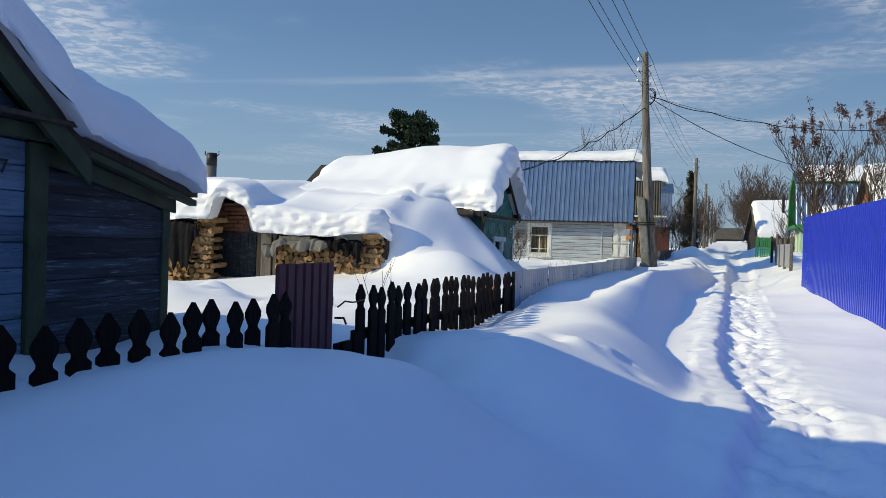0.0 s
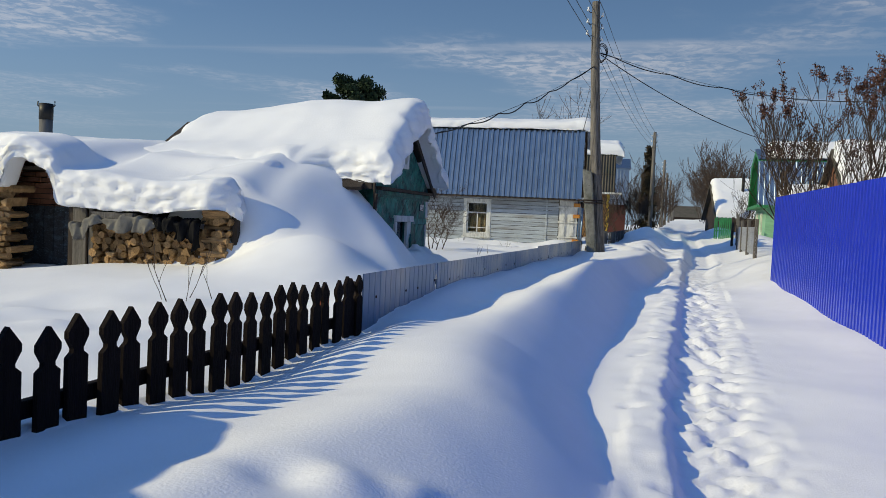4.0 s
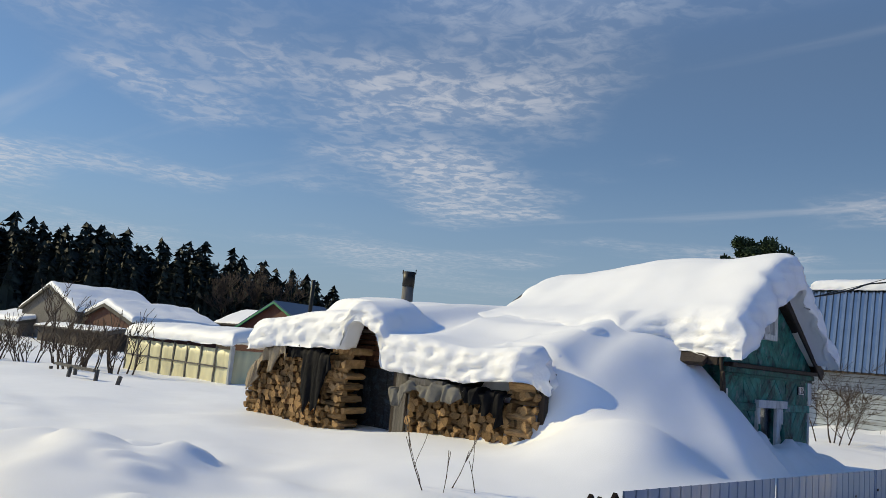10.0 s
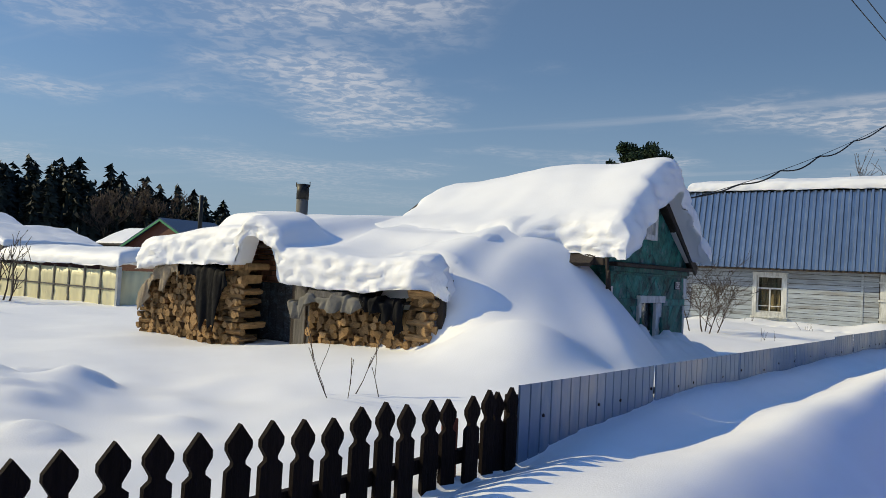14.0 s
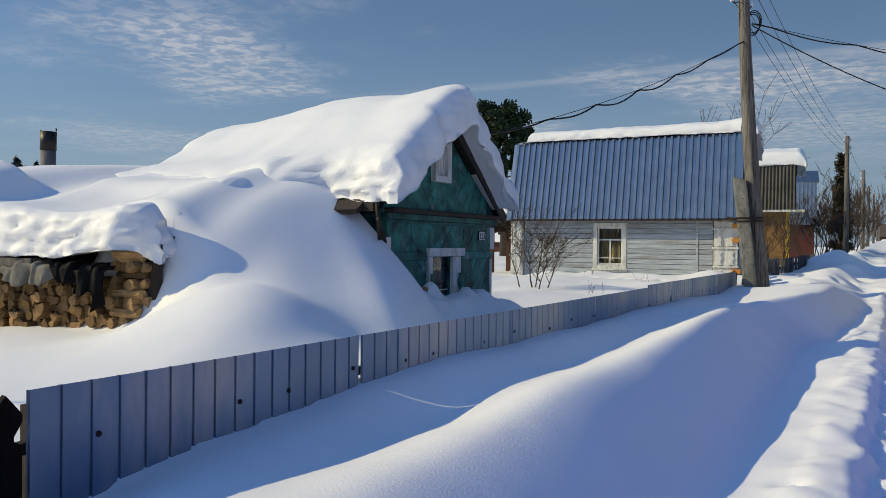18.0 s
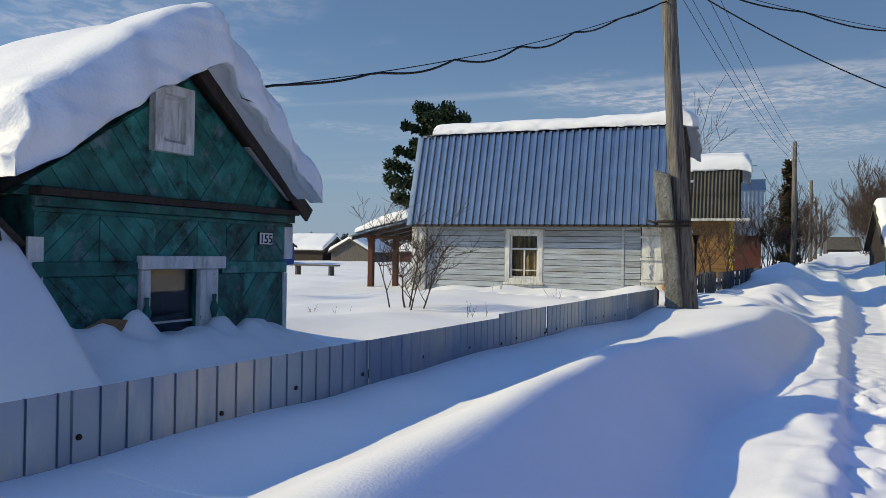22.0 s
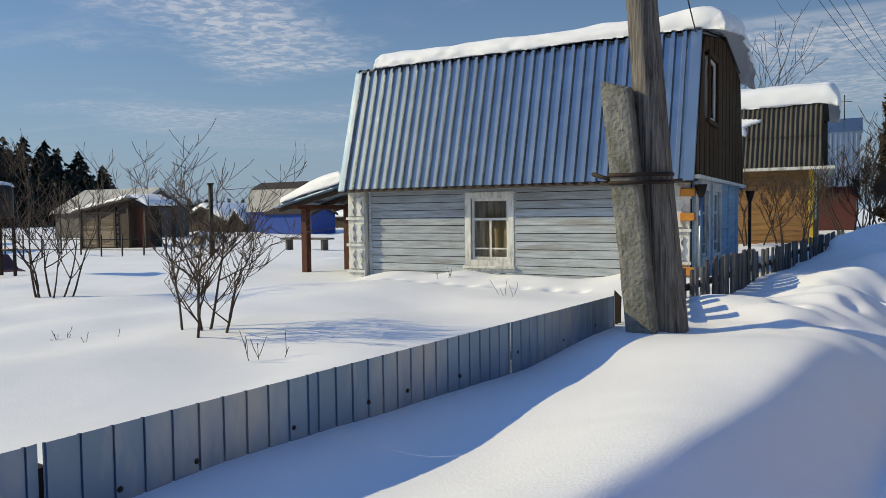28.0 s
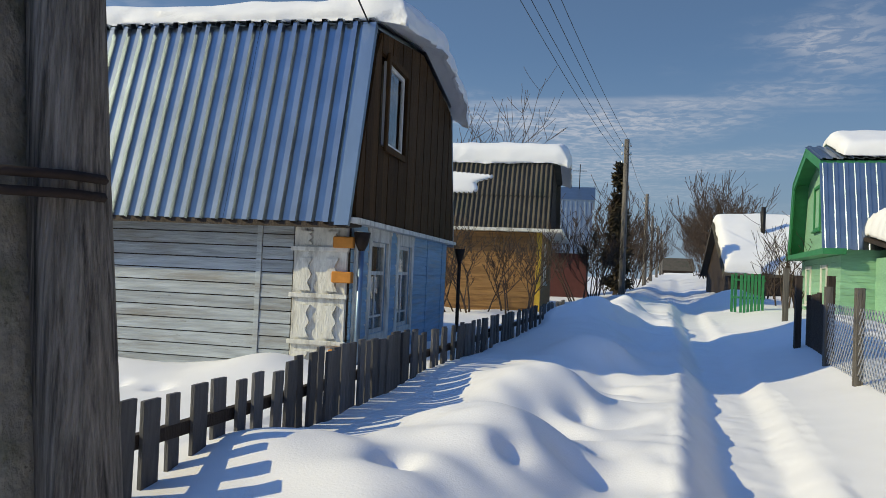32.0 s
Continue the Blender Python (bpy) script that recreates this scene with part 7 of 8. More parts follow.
# ---- houses farther off ----
def plain_house(name, label, x0, x1, y0, y1, z0, ze, zr, ridge="x", wall=None, roof=None, snow=0.3, over=0.25, windows=(), gable=None, barge=None, group="village houses", snow_label=""):
    """A gabled house: eave height ze, ridge height zr along x or y. windows: (face, offset along it, z, w, h)."""
    h = thing(name, label, "house", ((x0 + x1) / 2, (y0 + y1) / 2, z0), group=group, world=True)
    wall, roof = wall or GREY_WOOD, roof or SLATE
    bm = bmesh.new()
    t = 0.12
    for a, b in (((x0, y0, z0 - 0.6), (x1, y0 + t, ze)), ((x0, y1 - t, z0 - 0.6), (x1, y1, ze)), ((x0, y0 + t, z0 - 0.6), (x0 + t, y1 - t, ze)), ((x1 - t, y0 + t, z0 - 0.6), (x1, y1 - t, ze))):
        box(bm, a, b)
    part("wall", bm, wall, h)
    mid = (y0 + y1) / 2 if ridge == "x" else (x0 + x1) / 2
    lo, hi = (y0, y1) if ridge == "x" else (x0, x1)
    e0, e1 = (x0, x1) if ridge == "x" else (y0, y1)
    axis = "x" if ridge == "x" else "y"
    for e in (e0 + 0.002, e1 - t - 0.002):
        prismpart("gable", [(lo, ze), (hi, ze), (mid, zr)], axis, e, e + t, gable or wall, h)
    k = (zr - ze) / (mid - lo)
    for sg in (-1, 1):
        a, b = (mid, zr + 0.02), (mid + sg * (mid - lo + over), ze - k * over + 0.02)
        prismpart("roof_slope", [a, b, (b[0], b[1] + 0.07), (a[0], a[1] + 0.07)], axis, e0 - over, e1 + over, roof, h)
        n2 = [(a[0], a[1] - 0.12), (b[0], b[1] - 0.12), b, a]
        prismpart("barge_board", n2, axis, e0 - over - 0.02, e0 - over + 0.01, barge or roof, h)
        prismpart("barge_board", n2, axis, e1 + over - 0.01, e1 + over + 0.02, barge or roof, h)
    if snow:
        def base(x, y):
            q = y if ridge == "x" else x
            return zr + 0.10 - k * np.abs(q - mid)
        snow_slab("roof_snow", x0 - over * 0.8, x1 + over * 0.8, y0 - over * 0.8, y1 + over * 0.8, base, lambda x, y: snow + 0.05 * wave(x, y, 2.5, 5), h, snow_label, R=0.3, step=0.16, rough=0.02)
    for face, u, z, w, hh in windows:
        m = {"s": pose(u, y0, z), "e": pose(x1, u, z, 0, 0, 90)}[face]
        window(h, m @ Matrix.Translation((0, -0.005, 0)), w, hh, trim=0.08, curtain=False)
    return h


def ochre_house():
    """Second house on the street: clapboard below, corrugated asbestos mansard above."""
    x0, x1, y0, y1 = -5.4, 0.0, 39.6, 45.2
    h = thing("ochre_house", "ochre clapboard house with a dark corrugated mansard roof under snow", "house", (-2.6, 42.4, 1.2), group="village houses", world=True)
    bm = bmesh.new()
    for a, b in (((x0, y0, 0.5), (x1, y0 + 0.12, 3.1)), ((x0, y1 - 0.12, 0.5), (x1, y1, 3.1)), ((x0, y0 + 0.12, 0.5), (x0 + 0.12, y1 - 0.12, 3.1)), ((x1 - 0.12, y0 + 0.12, 0.5), (x1, y1 - 0.12, 3.1))):
        box(bm, a, b)
    part("wall", bm, YELLOW_WOOD, h)
    for k in range(14):
        z = 1.05 + k * 0.14
        boxpart("board", (x0, y0 - 0.02, z), (x1 - 0.10, y0 - 0.001, z + 0.135), YELLOW_WOOD, h)
    boxpart("corner_board", (x1 - 0.10, y0 - 0.035, 0.8), (x1 + 0.03, y0 - 0.001, 3.05), YELLOW, h, "bright yellow corner board")
    boxpart("corner_board", (x1 + 0.001, y0 - 0.03, 0.8), (x1 + 0.03, y0 + 0.12, 3.05), YELLOW, h, "bright yellow corner board")
    window(h, pose(x1, y0 + 1.6, 1.75, 0, 0, 90), 0.7, 0.95, trim=0.09, curtain=False)
    prismpart("cornice", [(39.2, 3.02), (45.6, 3.02), (45.6, 3.10), (39.2, 3.10)], "x", x0 - 0.1, 0.55, WHITE_TRIM, h)
    prismpart("gable", [(39.5, 3.1), (45.3, 3.1), (44.6, 4.85), (42.4, 5.2), (40.2, 4.85)], "x", 0.02, 0.12, DARK_WOOD, h)
    prismpart("gable", [(39.5, 3.1), (45.3, 3.1), (44.6, 4.85), (42.4, 5.2), (40.2, 4.85)], "x", x0, x0 + 0.1, DARK_WOOD, h)
    # wavy sheets
    ln = math.hypot(1.82, 0.85)
    ang = math.degrees(math.atan2(1.82, 0.85))
    for row in range(2):
        n, per = 9, 5
        w = 5.7 / n
        for k in range(n):
            m = pose(x0 - 0.1 + k * w, 39.25 + 0.85 * row * 0.49, 3.06 + 1.82 * row * 0.49, ang - 90, 0, 0)
            xs = np.linspace(0, w + 0.02, per * 6 + 1)
            hs = 0.028 * np.cos(xs / w * per * 2 * math.pi)
            lh = ln * 0.53
            v = [m @ Vector((x, -q - 0.03 * row - 0.02, 0)) for x, q in zip(xs, hs)] + [m @ Vector((x, -q - 0.03 * row - 0.02, lh)) for x, q in zip(xs, hs)]
            c = len(xs)
            v += [m @ Vector((x, -q - 0.03 * row - 0.012, 0)) for x, q in zip(xs, hs)] + [m @ Vector((x, -q - 0.03 * row - 0.012, lh)) for x, q in zip(xs, hs)]
            f = [(i, i + 1, c + i + 1, c + i) for i in range(c - 1)] + [(2 * c + i + 1, 2 * c + i, 3 * c + i, 3 * c + i + 1) for i in range(c - 1)] + [(i + 1, i, 2 * c + i, 2 * c + i + 1) for i in range(c - 1)]
            raw("roof_sheet", v, f, SLATE, h)
    prismpart("roof_deck", [(39.3, 3.05), (39.45, 3.05), (40.25, 4.82), (40.15, 4.86)], "x", x0 - 0.05, 0.25, DARK_WOOD, h)
    prismpart("roof_deck", [(45.5, 3.05), (45.35, 3.05), (44.55, 4.82), (44.65, 4.86)], "x", x0 - 0.05, 0.25, SLATE, h)
    for a, b in (((40.15, 4.86), (42.4, 5.25)), ((44.65, 4.86), (42.4, 5.25))):
        prismpart("roof_slope", [a, b, (b[0], b[1] + 0.06), (a[0], a[1] + 0.06)], "x", x0 - 0.05, 0.3, SLATE, h)
    snow_slab("roof_snow", x0 - 0.1, 0.62, 40.0, 44.8, lambda x, y: 5.3 - 0.17 * np.abs(y - 42.4) - 0.3 * np.clip(x - 0.3, 0, None), lambda x, y: 0.52 + 0.03 * wave(x, y, 2, 7), h, "thick overhanging roof snow", R=0.35, step=0.09)
    # snow still clinging to the slope
    nx, nz = 30, 14
    S, T = np.meshgrid(np.linspace(0, 1, nx), np.linspace(0, 1, nz))
    right = -1.35 - 0.55 * T + 0.12 * np.sin(T * 9)
    X = -5.4 + (right + 5.4) * S
    q = 0.52 + (0.46 + 0.0 * T) * (1 - T) * (1 - 0.35 * S)
    Y = 39.25 + 0.85 * q - 0.05 - 0.10 * np.sin(np.pi * S) ** 0.3 * np.sin(np.pi * T) ** 0.4
    Z = 3.06 + 1.82 * q + 0.05 * np.sin(np.pi * T)
    grid_mesh("slope_snow", X, Y, Z, SNOW_ROOF, h, close=(X, 39.25 + 0.85 * q + 0.06, 3.06 + 1.82 * q))


ochre_house()


def tower_house():
    h = plain_house("ribbed_house", "narrow house with red walls and a ribbed metal mansard roof", -0.9, 1.2, 51.5, 56.0, 1.3, 2.9, 3.0, wall=RED, roof=DARK_WOOD, snow=0, over=0.1)
    ribbed(h, pose(-1.0, 51.3, 2.85, math.degrees(math.atan2(2.2, 0.5)) - 90, 0, 0), 2.3, 2.3, 0.19, 0.03, ROOF_ZINC, sheet=6)
    prismpart("gable", [(51.4, 2.9), (56.1, 2.9), (55.6, 5.1), (53.7, 5.85), (51.9, 5.1)], "x", 1.2, 1.3, DARK_WOOD, h)
    prismpart("upper_roof", [(51.8, 5.05), (53.7, 5.8), (55.6, 5.05), (55.6, 5.15), (53.7, 5.9), (51.8, 5.15)], "x", -1.0, 1.4, ROOF_ZINC, h)
    tubepart("aerial_mast", [(0.7, 53.5, 5.7), (0.7, 53.5, 6.9)], 0.02, BLACK, h, sides=5)
    tubepart("aerial_bar", [(0.4, 53.5, 6.6), (1.0, 53.5, 6.6)], 0.015, BLACK, h, sides=5)


tower_house()
plain_house("white_roof_house", "low house with a snow-covered roof behind bare bushes", 6.5, 12.0, 50.0, 55.5, 1.4, 2.35, 4.35, wall=DARK_WOOD, snow=0.42)
pipe = thing("chimney_pipe", "short dark stove pipe on the white roof", "chimney", (8.0, 51.5, 4.2), world=True)
tubepart("pipe", [(8.0, 51.6, 3.6), (8.0, 51.6, 5.0)], 0.09, BLACK, pipe)
plain_house("far_house", "small dark house closing the far end of the street", 13.5, 18.5, 150, 156, 2.6, 3.6, 5.6, wall=DARK_WOOD, snow=0.0)


def green_cottage():
    """The green house on the right: gable to the street, ribbed dark blue mansard."""
    x0, x1, y0, y1 = 5.75, 11.5, 36.6, 41.6
    h = thing("green_cottage", "bright green boarded cottage with a ribbed mansard roof", "house", (8.6, 39.0, 1.3), group="village houses", world=True)
    bm = bmesh.new()
    for a, b in (((x0, y0, 0.6), (x1, y0 + 0.12, 2.75)), ((x0, y1 - 0.12, 0.6), (x1, y1, 2.75)), ((x0, y0 + 0.12, 0.6), (x0 + 0.12, y1 - 0.12, 2.75)), ((x1 - 0.12, y0 + 0.12, 0.6), (x1, y1 - 0.12, 2.75))):
        box(bm, a, b)
    part("wall", bm, PALE_GREEN, h)
    for k in range(11):
        boxpart("board", (x0 - 0.02, y0 - 0.022, 1.25 + 0.135 * k), (x1, y0 - 0.001, 1.38 + 0.135 * k), PALE_GREEN, h)
        boxpart("board", (x0 - 0.022, y0, 1.25 + 0.135 * k), (x0 - 0.001, y1, 1.38 + 0.135 * k), PALE_GREEN, h)
    prof = [(36.5, 2.72), (37.1, 4.55), (39.1, 5.15), (41.1, 4.55), (41.7, 2.72)]
    prismpart("gable", prof, "x", x0 + 0.02, x0 + 0.14, PALE_GREEN, h)
    prismpart("gable", prof, "x", x1 - 0.14, x1, PALE_GREEN, h)
    for a, b in zip(prof, prof[1:]):
        d = (Vector(b) - Vector(a)).normalized()
        n2 = Vector((d.y, -d.x)) * 0.16
        prismpart("barge_board", [a, b, (b[0] + n2.x, b[1] + n2.y), (a[0] + n2.x, a[1] + n2.y)], "x", x0 - 0.36, x0 - 0.32, GREEN, h, "bright green barge board")
        n3 = Vector((-d.y, d.x)) * 0.05
        prismpart("roof_deck", [a, b, (b[0] + n3.x, b[1] + n3.y), (a[0] + n3.x, a[1] + n3.y)], "x", x0 - 0.37, x1 + 0.2, GREEN, h)
    ln = math.hypot(1.83, 0.6)
    ribbed(h, pose(x0 - 0.4, 36.40, 2.70, math.degrees(math.atan2(1.83, 0.6)) - 90, 0, 0), 6.3, ln, 0.2, 0.03, ROOF_ZINC, sheet=8)
    ribbed(h, pose(x0 - 0.4, 37.05, 4.62, math.degrees(math.atan2(0.6, 2.0)) - 90, 0, 0), 6.3, 2.1, 0.2, 0.03, ROOF_ZINC, sheet=8)
    boxpart("cornice", (x0 - 0.4, y0 - 0.3, 2.60), (x0 + 0.02, y1 + 0.2, 2.72), GREEN, h)
    window(h, pose(x0 + 0.015, 40.0, 3.35, 0, 0, -90), 0.7, 0.95, trim=0.07, trim_mat=GREEN, curtain=False, name="attic_window")
    for yy in (38.6, 40.7):
        window(h, pose(x0 - 0.022, yy, 1.55, 0, 0, -90), 0.6, 0.8, trim=0.08, curtain=False)
    snow_slab("roof_snow", x0 + 0.05, x1, 37.1, 41.1, lambda x, y: 5.28 - 0.3 * np.abs(y - 39.1), lambda x, y: 0.32 + 0 * x, h, R=0.3, step=0.12)
    # porch with its own snow cap
    bm = bmesh.new()
    box(bm, (6.35, 34.4, 0.6), (10.5, 36.575, 2.55))
    part("porch_wall", bm, PALE_GREEN, h)
    boxpart("porch_corner", (6.30, 34.35, 0.7), (6.45, 34.40, 2.55), WHITE_TRIM, h)
    boxpart("porch_panel", (7.0, 34.37, 0.7), (8.6, 34.395, 2.3), GREEN, h, "bright green panel")
    prismpart("porch_roof", [(34.1, 2.58), (36.57, 2.9), (36.57, 2.97), (34.1, 2.65)], "x", 6.1, 10.8, DARK_WOOD, h)
    snow_slab("porch_snow", 6.15, 10.8, 34.05, 36.55, lambda x, y: 2.67 + 0.13 * (y - 34.1), lambda x, y: 0.62 + 0.05 * wave(x, y, 2, 4), h, R=0.45, step=0.09)
    # the gable runs with the street
    h.matrix_world = pose(5.92, 36.5, 0, 0, 0, -6.7) @ Matrix.Translation((-5.42, -36.5, 0)) @ h.matrix_world


green_cottage()


def street_gate():
    g = thing("green_gate", "bright green slatted gate at the street's edge", "gate", (5.2, 40.0, 1.4), world=True)
    rng = random.Random(2)
    for k in range(9):
        x = 4.82 + 0.085 * k
        boxpart("slat", (x, 40.0 + (0.25 if k < 2 else 0), 1.2), (x + 0.062, 40.03 + (0.25 if k < 2 else 0), 2.15 + 0.04 * (k % 2)), GREEN, g)
    for z in (1.55, 2.0):
        boxpart("rail", (4.8, 40.03, z), (5.6, 40.06, z + 0.05), GREEN, g)
    boxpart("post", (5.04, 36.0, 1.1), (5.14, 36.08, 2.28), GREY_WOOD, tagged(thing("gate_post", "grey weathered wooden post in the snow", "post", (5.09, 36.04, 1.3), world=True)))
    d = thing("dark_fence", "short run of tall dark wooden fence boards", "fence", (4.25, 31.0, 1.2), world=True)
    for k in range(9):
        y = 30.2 + 0.16 * k
        boxpart("board", (4.18 + 0.012 * k, y, 0.9), (4.21 + 0.012 * k, y + 0.12, 1.78 + rng.uniform(-0.08, 0.12)), DARK_WOOD, d)
    for y in (30.1, 31.5):
        boxpart("post", (4.10, y - 0.04, 0.9), (4.18, y + 0.04, 2.08), DARK_WOOD, d)
    c = thing("chain_link_fence", "sagging wire mesh fence on wooden posts", "fence", (4.0, 27.5, 1.1), world=True)
    verts, faces = [], []
    z0, z1, ya, yb = 1.05, 1.75, 24.0, 30.1
    step = 0.11
    n = int((yb - ya) / step)
    for k in range(-7, n + 1):
        for s in (1, -1):
            a = ya + k * step if s > 0 else ya + (k + 7) * step
            pts = []
            for zz, yy in ((z0, a), (z1, a + s * 7 * step)):
                t = (min(max(yy, ya), yb) - a) / (s * 7 * step)
                pts.append((3.75 + 0.105 * (min(max(yy, ya), yb) - 27) + 0.01 * s, min(max(yy, ya), yb), z0 + (z1 - z0) * min(max(t if yy != a else (min(max(a, ya), yb) - a) / (s * 7 * step), 0), 1)))
            if abs(pts[0][1] - pts[1][1]) > 0.02:
                v, f = tube(pts, 0.005, 3)
                o = len(verts)
                verts += v
                faces += [tuple(i + o for i in q) for q in f]
    tagged(raw("wire_mesh", verts, faces, STEEL, c), kind="stuff")
    for y in (24.1, 26.3, 28.4, 29.9):
        x = 3.75 + 0.105 * (y - 27)
        boxpart("post", (x - 0.04, y - 0.04, 0.6), (x + 0.04, y + 0.04, 1.95), GREY_WOOD, c, bevel=0.005)


street_gate()
# the timber-clad house behind the blue fence
def clad_house():
    """Steep mansard house: brown boarded overhang, white verge, pale siding."""
    h = thing("clad_house", "tall beige timber-clad house with a steep brown roof", "house", (7.0, 21.0, 0.8), group="village houses", world=True)
    prof = [(4.10, 2.30), (4.46, 5.10), (7.0, 6.4), (9.54, 5.10), (9.90, 2.30)]
    for a, b in zip(prof, prof[1:]):
        d = (Vector(b) - Vector(a)).normalized()
        n2 = Vector((d.y, -d.x)) * 0.12
        prismpart("roof_slope", [a, b, (b[0] + n2.x, b[1] + n2.y), (a[0] + n2.x, a[1] + n2.y)], "y", 17.5, 24.4, CLAD_BROWN, h)
    inner = [(4.40, 2.30), (4.72, 4.95), (7.0, 6.1), (9.28, 4.95), (9.60, 2.30)]
    prismpart("gable", inner, "y", 18.3, 18.42, BEIGE, h)
    prismpart("gable", inner, "y", 23.9, 24.0, BEIGE, h)
    for k in range(20):
        z = 2.32 + 0.15 * k
        xa = float(np.interp(z + 0.15, (2.30, 4.95, 6.1), (4.42, 4.74, 7.0)))
        if xa < 6.9:
            boxpart("siding_board", (xa, 18.275, z), (14.0 - xa, 18.298, z + 0.145), BEIGE, h)
        zz = 2.32 + 0.14 * k
        if zz < 5.0:
            xo = float(np.interp(zz, (2.30, 5.10), (4.24, 4.60)))
            boxpart("soffit_board", (xo, 17.55, zz), (xo + 0.025, 18.27, zz + 0.13), CLAD_BROWN, h)
    prismpart("verge_trim", [(4.38, 2.30), (4.46, 2.30), (4.80, 4.95), (4.72, 4.95)], "y", 18.255, 18.274, PLATE, h, "white verge strip")
    bm = bmesh.new()
    for a, b in (((4.4, 18.3, 0.4), (9.6, 18.42, 2.3)), ((4.4, 23.9, 0.4), (9.6, 24.0, 2.3)), ((4.4, 18.42, 0.4), (4.5, 23.9, 2.3)), ((9.5, 18.42, 0.4), (9.6, 23.9, 2.3))):
        box(bm, a, b)
    part("wall", bm, BEIGE, h)


    c = Matrix.Translation((4.1, 17.5, 0))
    h.matrix_world = c @ Matrix.Rotation(radians(-19), 4, "Z") @ c.inverted() @ h.matrix_world


CLAD_BROWN = mat("brown_soffit_boards", (0.16, 0.085, 0.045), 0.6, vary=0.2, scale=4, bump=0.2)
clad_house()
plain_house("right_house", "snow-roofed house behind the lilac", 8.2, 14.0, 33.0, 36.0, 1.2, 3.2, 4.75, wall=BRICK, snow=0.35)

# ---- the gardens and sheds to the west ----
def greenhouse():
    g = thing("greenhouse", "yellowed film greenhouse with a rounded snow cap", "greenhouse", (-19.8, 17.5, 0.4), world=True)
    x0, x1, y0, y1 = -23.6, -17.4, 16.7, 19.7
    n = 8
    for k in range(n):
        a, b = x0 + (x1 - x0) * k / n, x0 + (x1 - x0) * (k + 1) / n
        X, Z = np.meshgrid(np.linspace(a + 0.02, b - 0.02, 9), np.linspace(0.1, 1.45, 7))
        Y = y0 + 0.025 * wave(X * 3, Z, 0.7, k) + 0.0 * X
        grid_mesh("film_panel", X, Y, Z, FILM, g, close=(X, Y + 0.01, Z))
        boxpart("post", (a - 0.03, y0 - 0.02, 0.0), (a + 0.03, y0 + 0.04, 1.5), GREY_WOOD, g)
    boxpart("corner_post", (x1 - 0.03, y0 - 0.05, 0.0), (x1 + 0.06, y0 + 0.05, 1.55), STEEL, g)
    Yg, Zg = np.meshgrid(np.linspace(y0 + 0.05, y1, 12), np.linspace(0.1, 1.45, 5))
    grid_mesh("film_panel", x1 + 0.0 * Yg + 0.02 * wave(Yg, Zg, 0.8, 2), Yg, Zg, FILM, g, close=(x1 - 0.01 + 0.0 * Yg, Yg, Zg))
    boxpart("rail", (x0, y0 - 0.03, 0.95), (x1, y0 - 0.005, 0.99), GREY_WOOD, g)
    snow_slab("roof_snow", x0 - 0.1, x1 + 0.1, y0 - 0.12, y1 + 0.1, lambda x, y: 1.42 + 0.35 * np.sqrt(np.clip(1 - ((y - 18.2) / 1.75) ** 2, 0, 1)), lambda x, y: 0.30 + 0.04 * wave(x, y, 1.8, 3), g, R=0.3, step=0.09)


greenhouse()
# leaning garden posts and rail
lp = thing("garden_rail", "leaning grey garden posts with a low snowy rail", "fence", (-17.5, 13.0, 0.3), world=True)
for a, b in (((-15.73, 13.0, 0.2), (-15.45, 13.0, 0.77)), ((-18.34, 13.0, 0.0), (-18.1, 13.0, 0.78)), ((-17.15, 13.2, 0.3), (-17.1, 13.2, 0.80)), ((-19.4, 13.6, 0.2), (-19.35, 13.6, 0.75)), ((-21.0, 13.6, 0.2), (-21.0, 13.6, 0.6))):
    tubepart("post", [a, b], 0.05, GREY_WOOD, lp, sides=6)
boxpart("rail", (-19.4, 13.1, 0.74), (-17.1, 13.2, 0.80), GREY_WOOD, lp)
plain_house("grey_house", "grey house with a snowed-up roof before the wood", -60.5, -50.0, 25.0, 31, 0.6, 2.4, 4.1, ridge="y", wall=GREY_WOOD, snow=0.3)
plain_house("low_barn", "weathered low barn with snow on its gable roof", -50.8, -42.8, 25.5, 31, 0.8, 2.0, 3.0, ridge="y", wall=RED_BROWN, snow=0.35)
plain_house("far_shed", "grey shed with a snowy roof at the wood's edge", -67.0, -57.5, 24.0, 29, 0.4, 1.4, 2.0, wall=GREY_WOOD, snow=0.3)
plain_house("plank_shed", "long plank outbuilding in the far gardens", -50.5, -40.5, 23.0, 25.0, 0.5, 1.35, 1.55, wall=DARK_WOOD, roof=GREY_WOOD, snow=0.05)
plain_house("green_gabled_house", "house with a green edged gable beyond the greenhouse", -40.6, -32.7, 31.0, 34.2, 0.8, 2.3, 4.0, ridge="y", wall=RED_BROWN, roof=DARK_BLUE_ROOF, barge=GREEN, snow=0.0)
plain_house("dark_roof_house", "dark roofed house with patches of snow", -50.8, -44.0, 35.5, 39.5, 0.8, 2.7, 3.7, wall=DARK_WOOD, roof=SLATE, snow=0.12)
for x, y, z, h, r in ((-33.4, 31.0, 3.2, 2.1, 0.11), (-48.3, 32.5, 0.6, 3.0, 0.05)):
    pp = thing("stove_pipe", "thin far stove pipe or lamp mast", "chimney", (x, y, z), world=True, group="far pipes")
    tubepart("pipe", [(x, y, z - 0.6), (x, y, z + h)], r, BLACK, pp, sides=8)


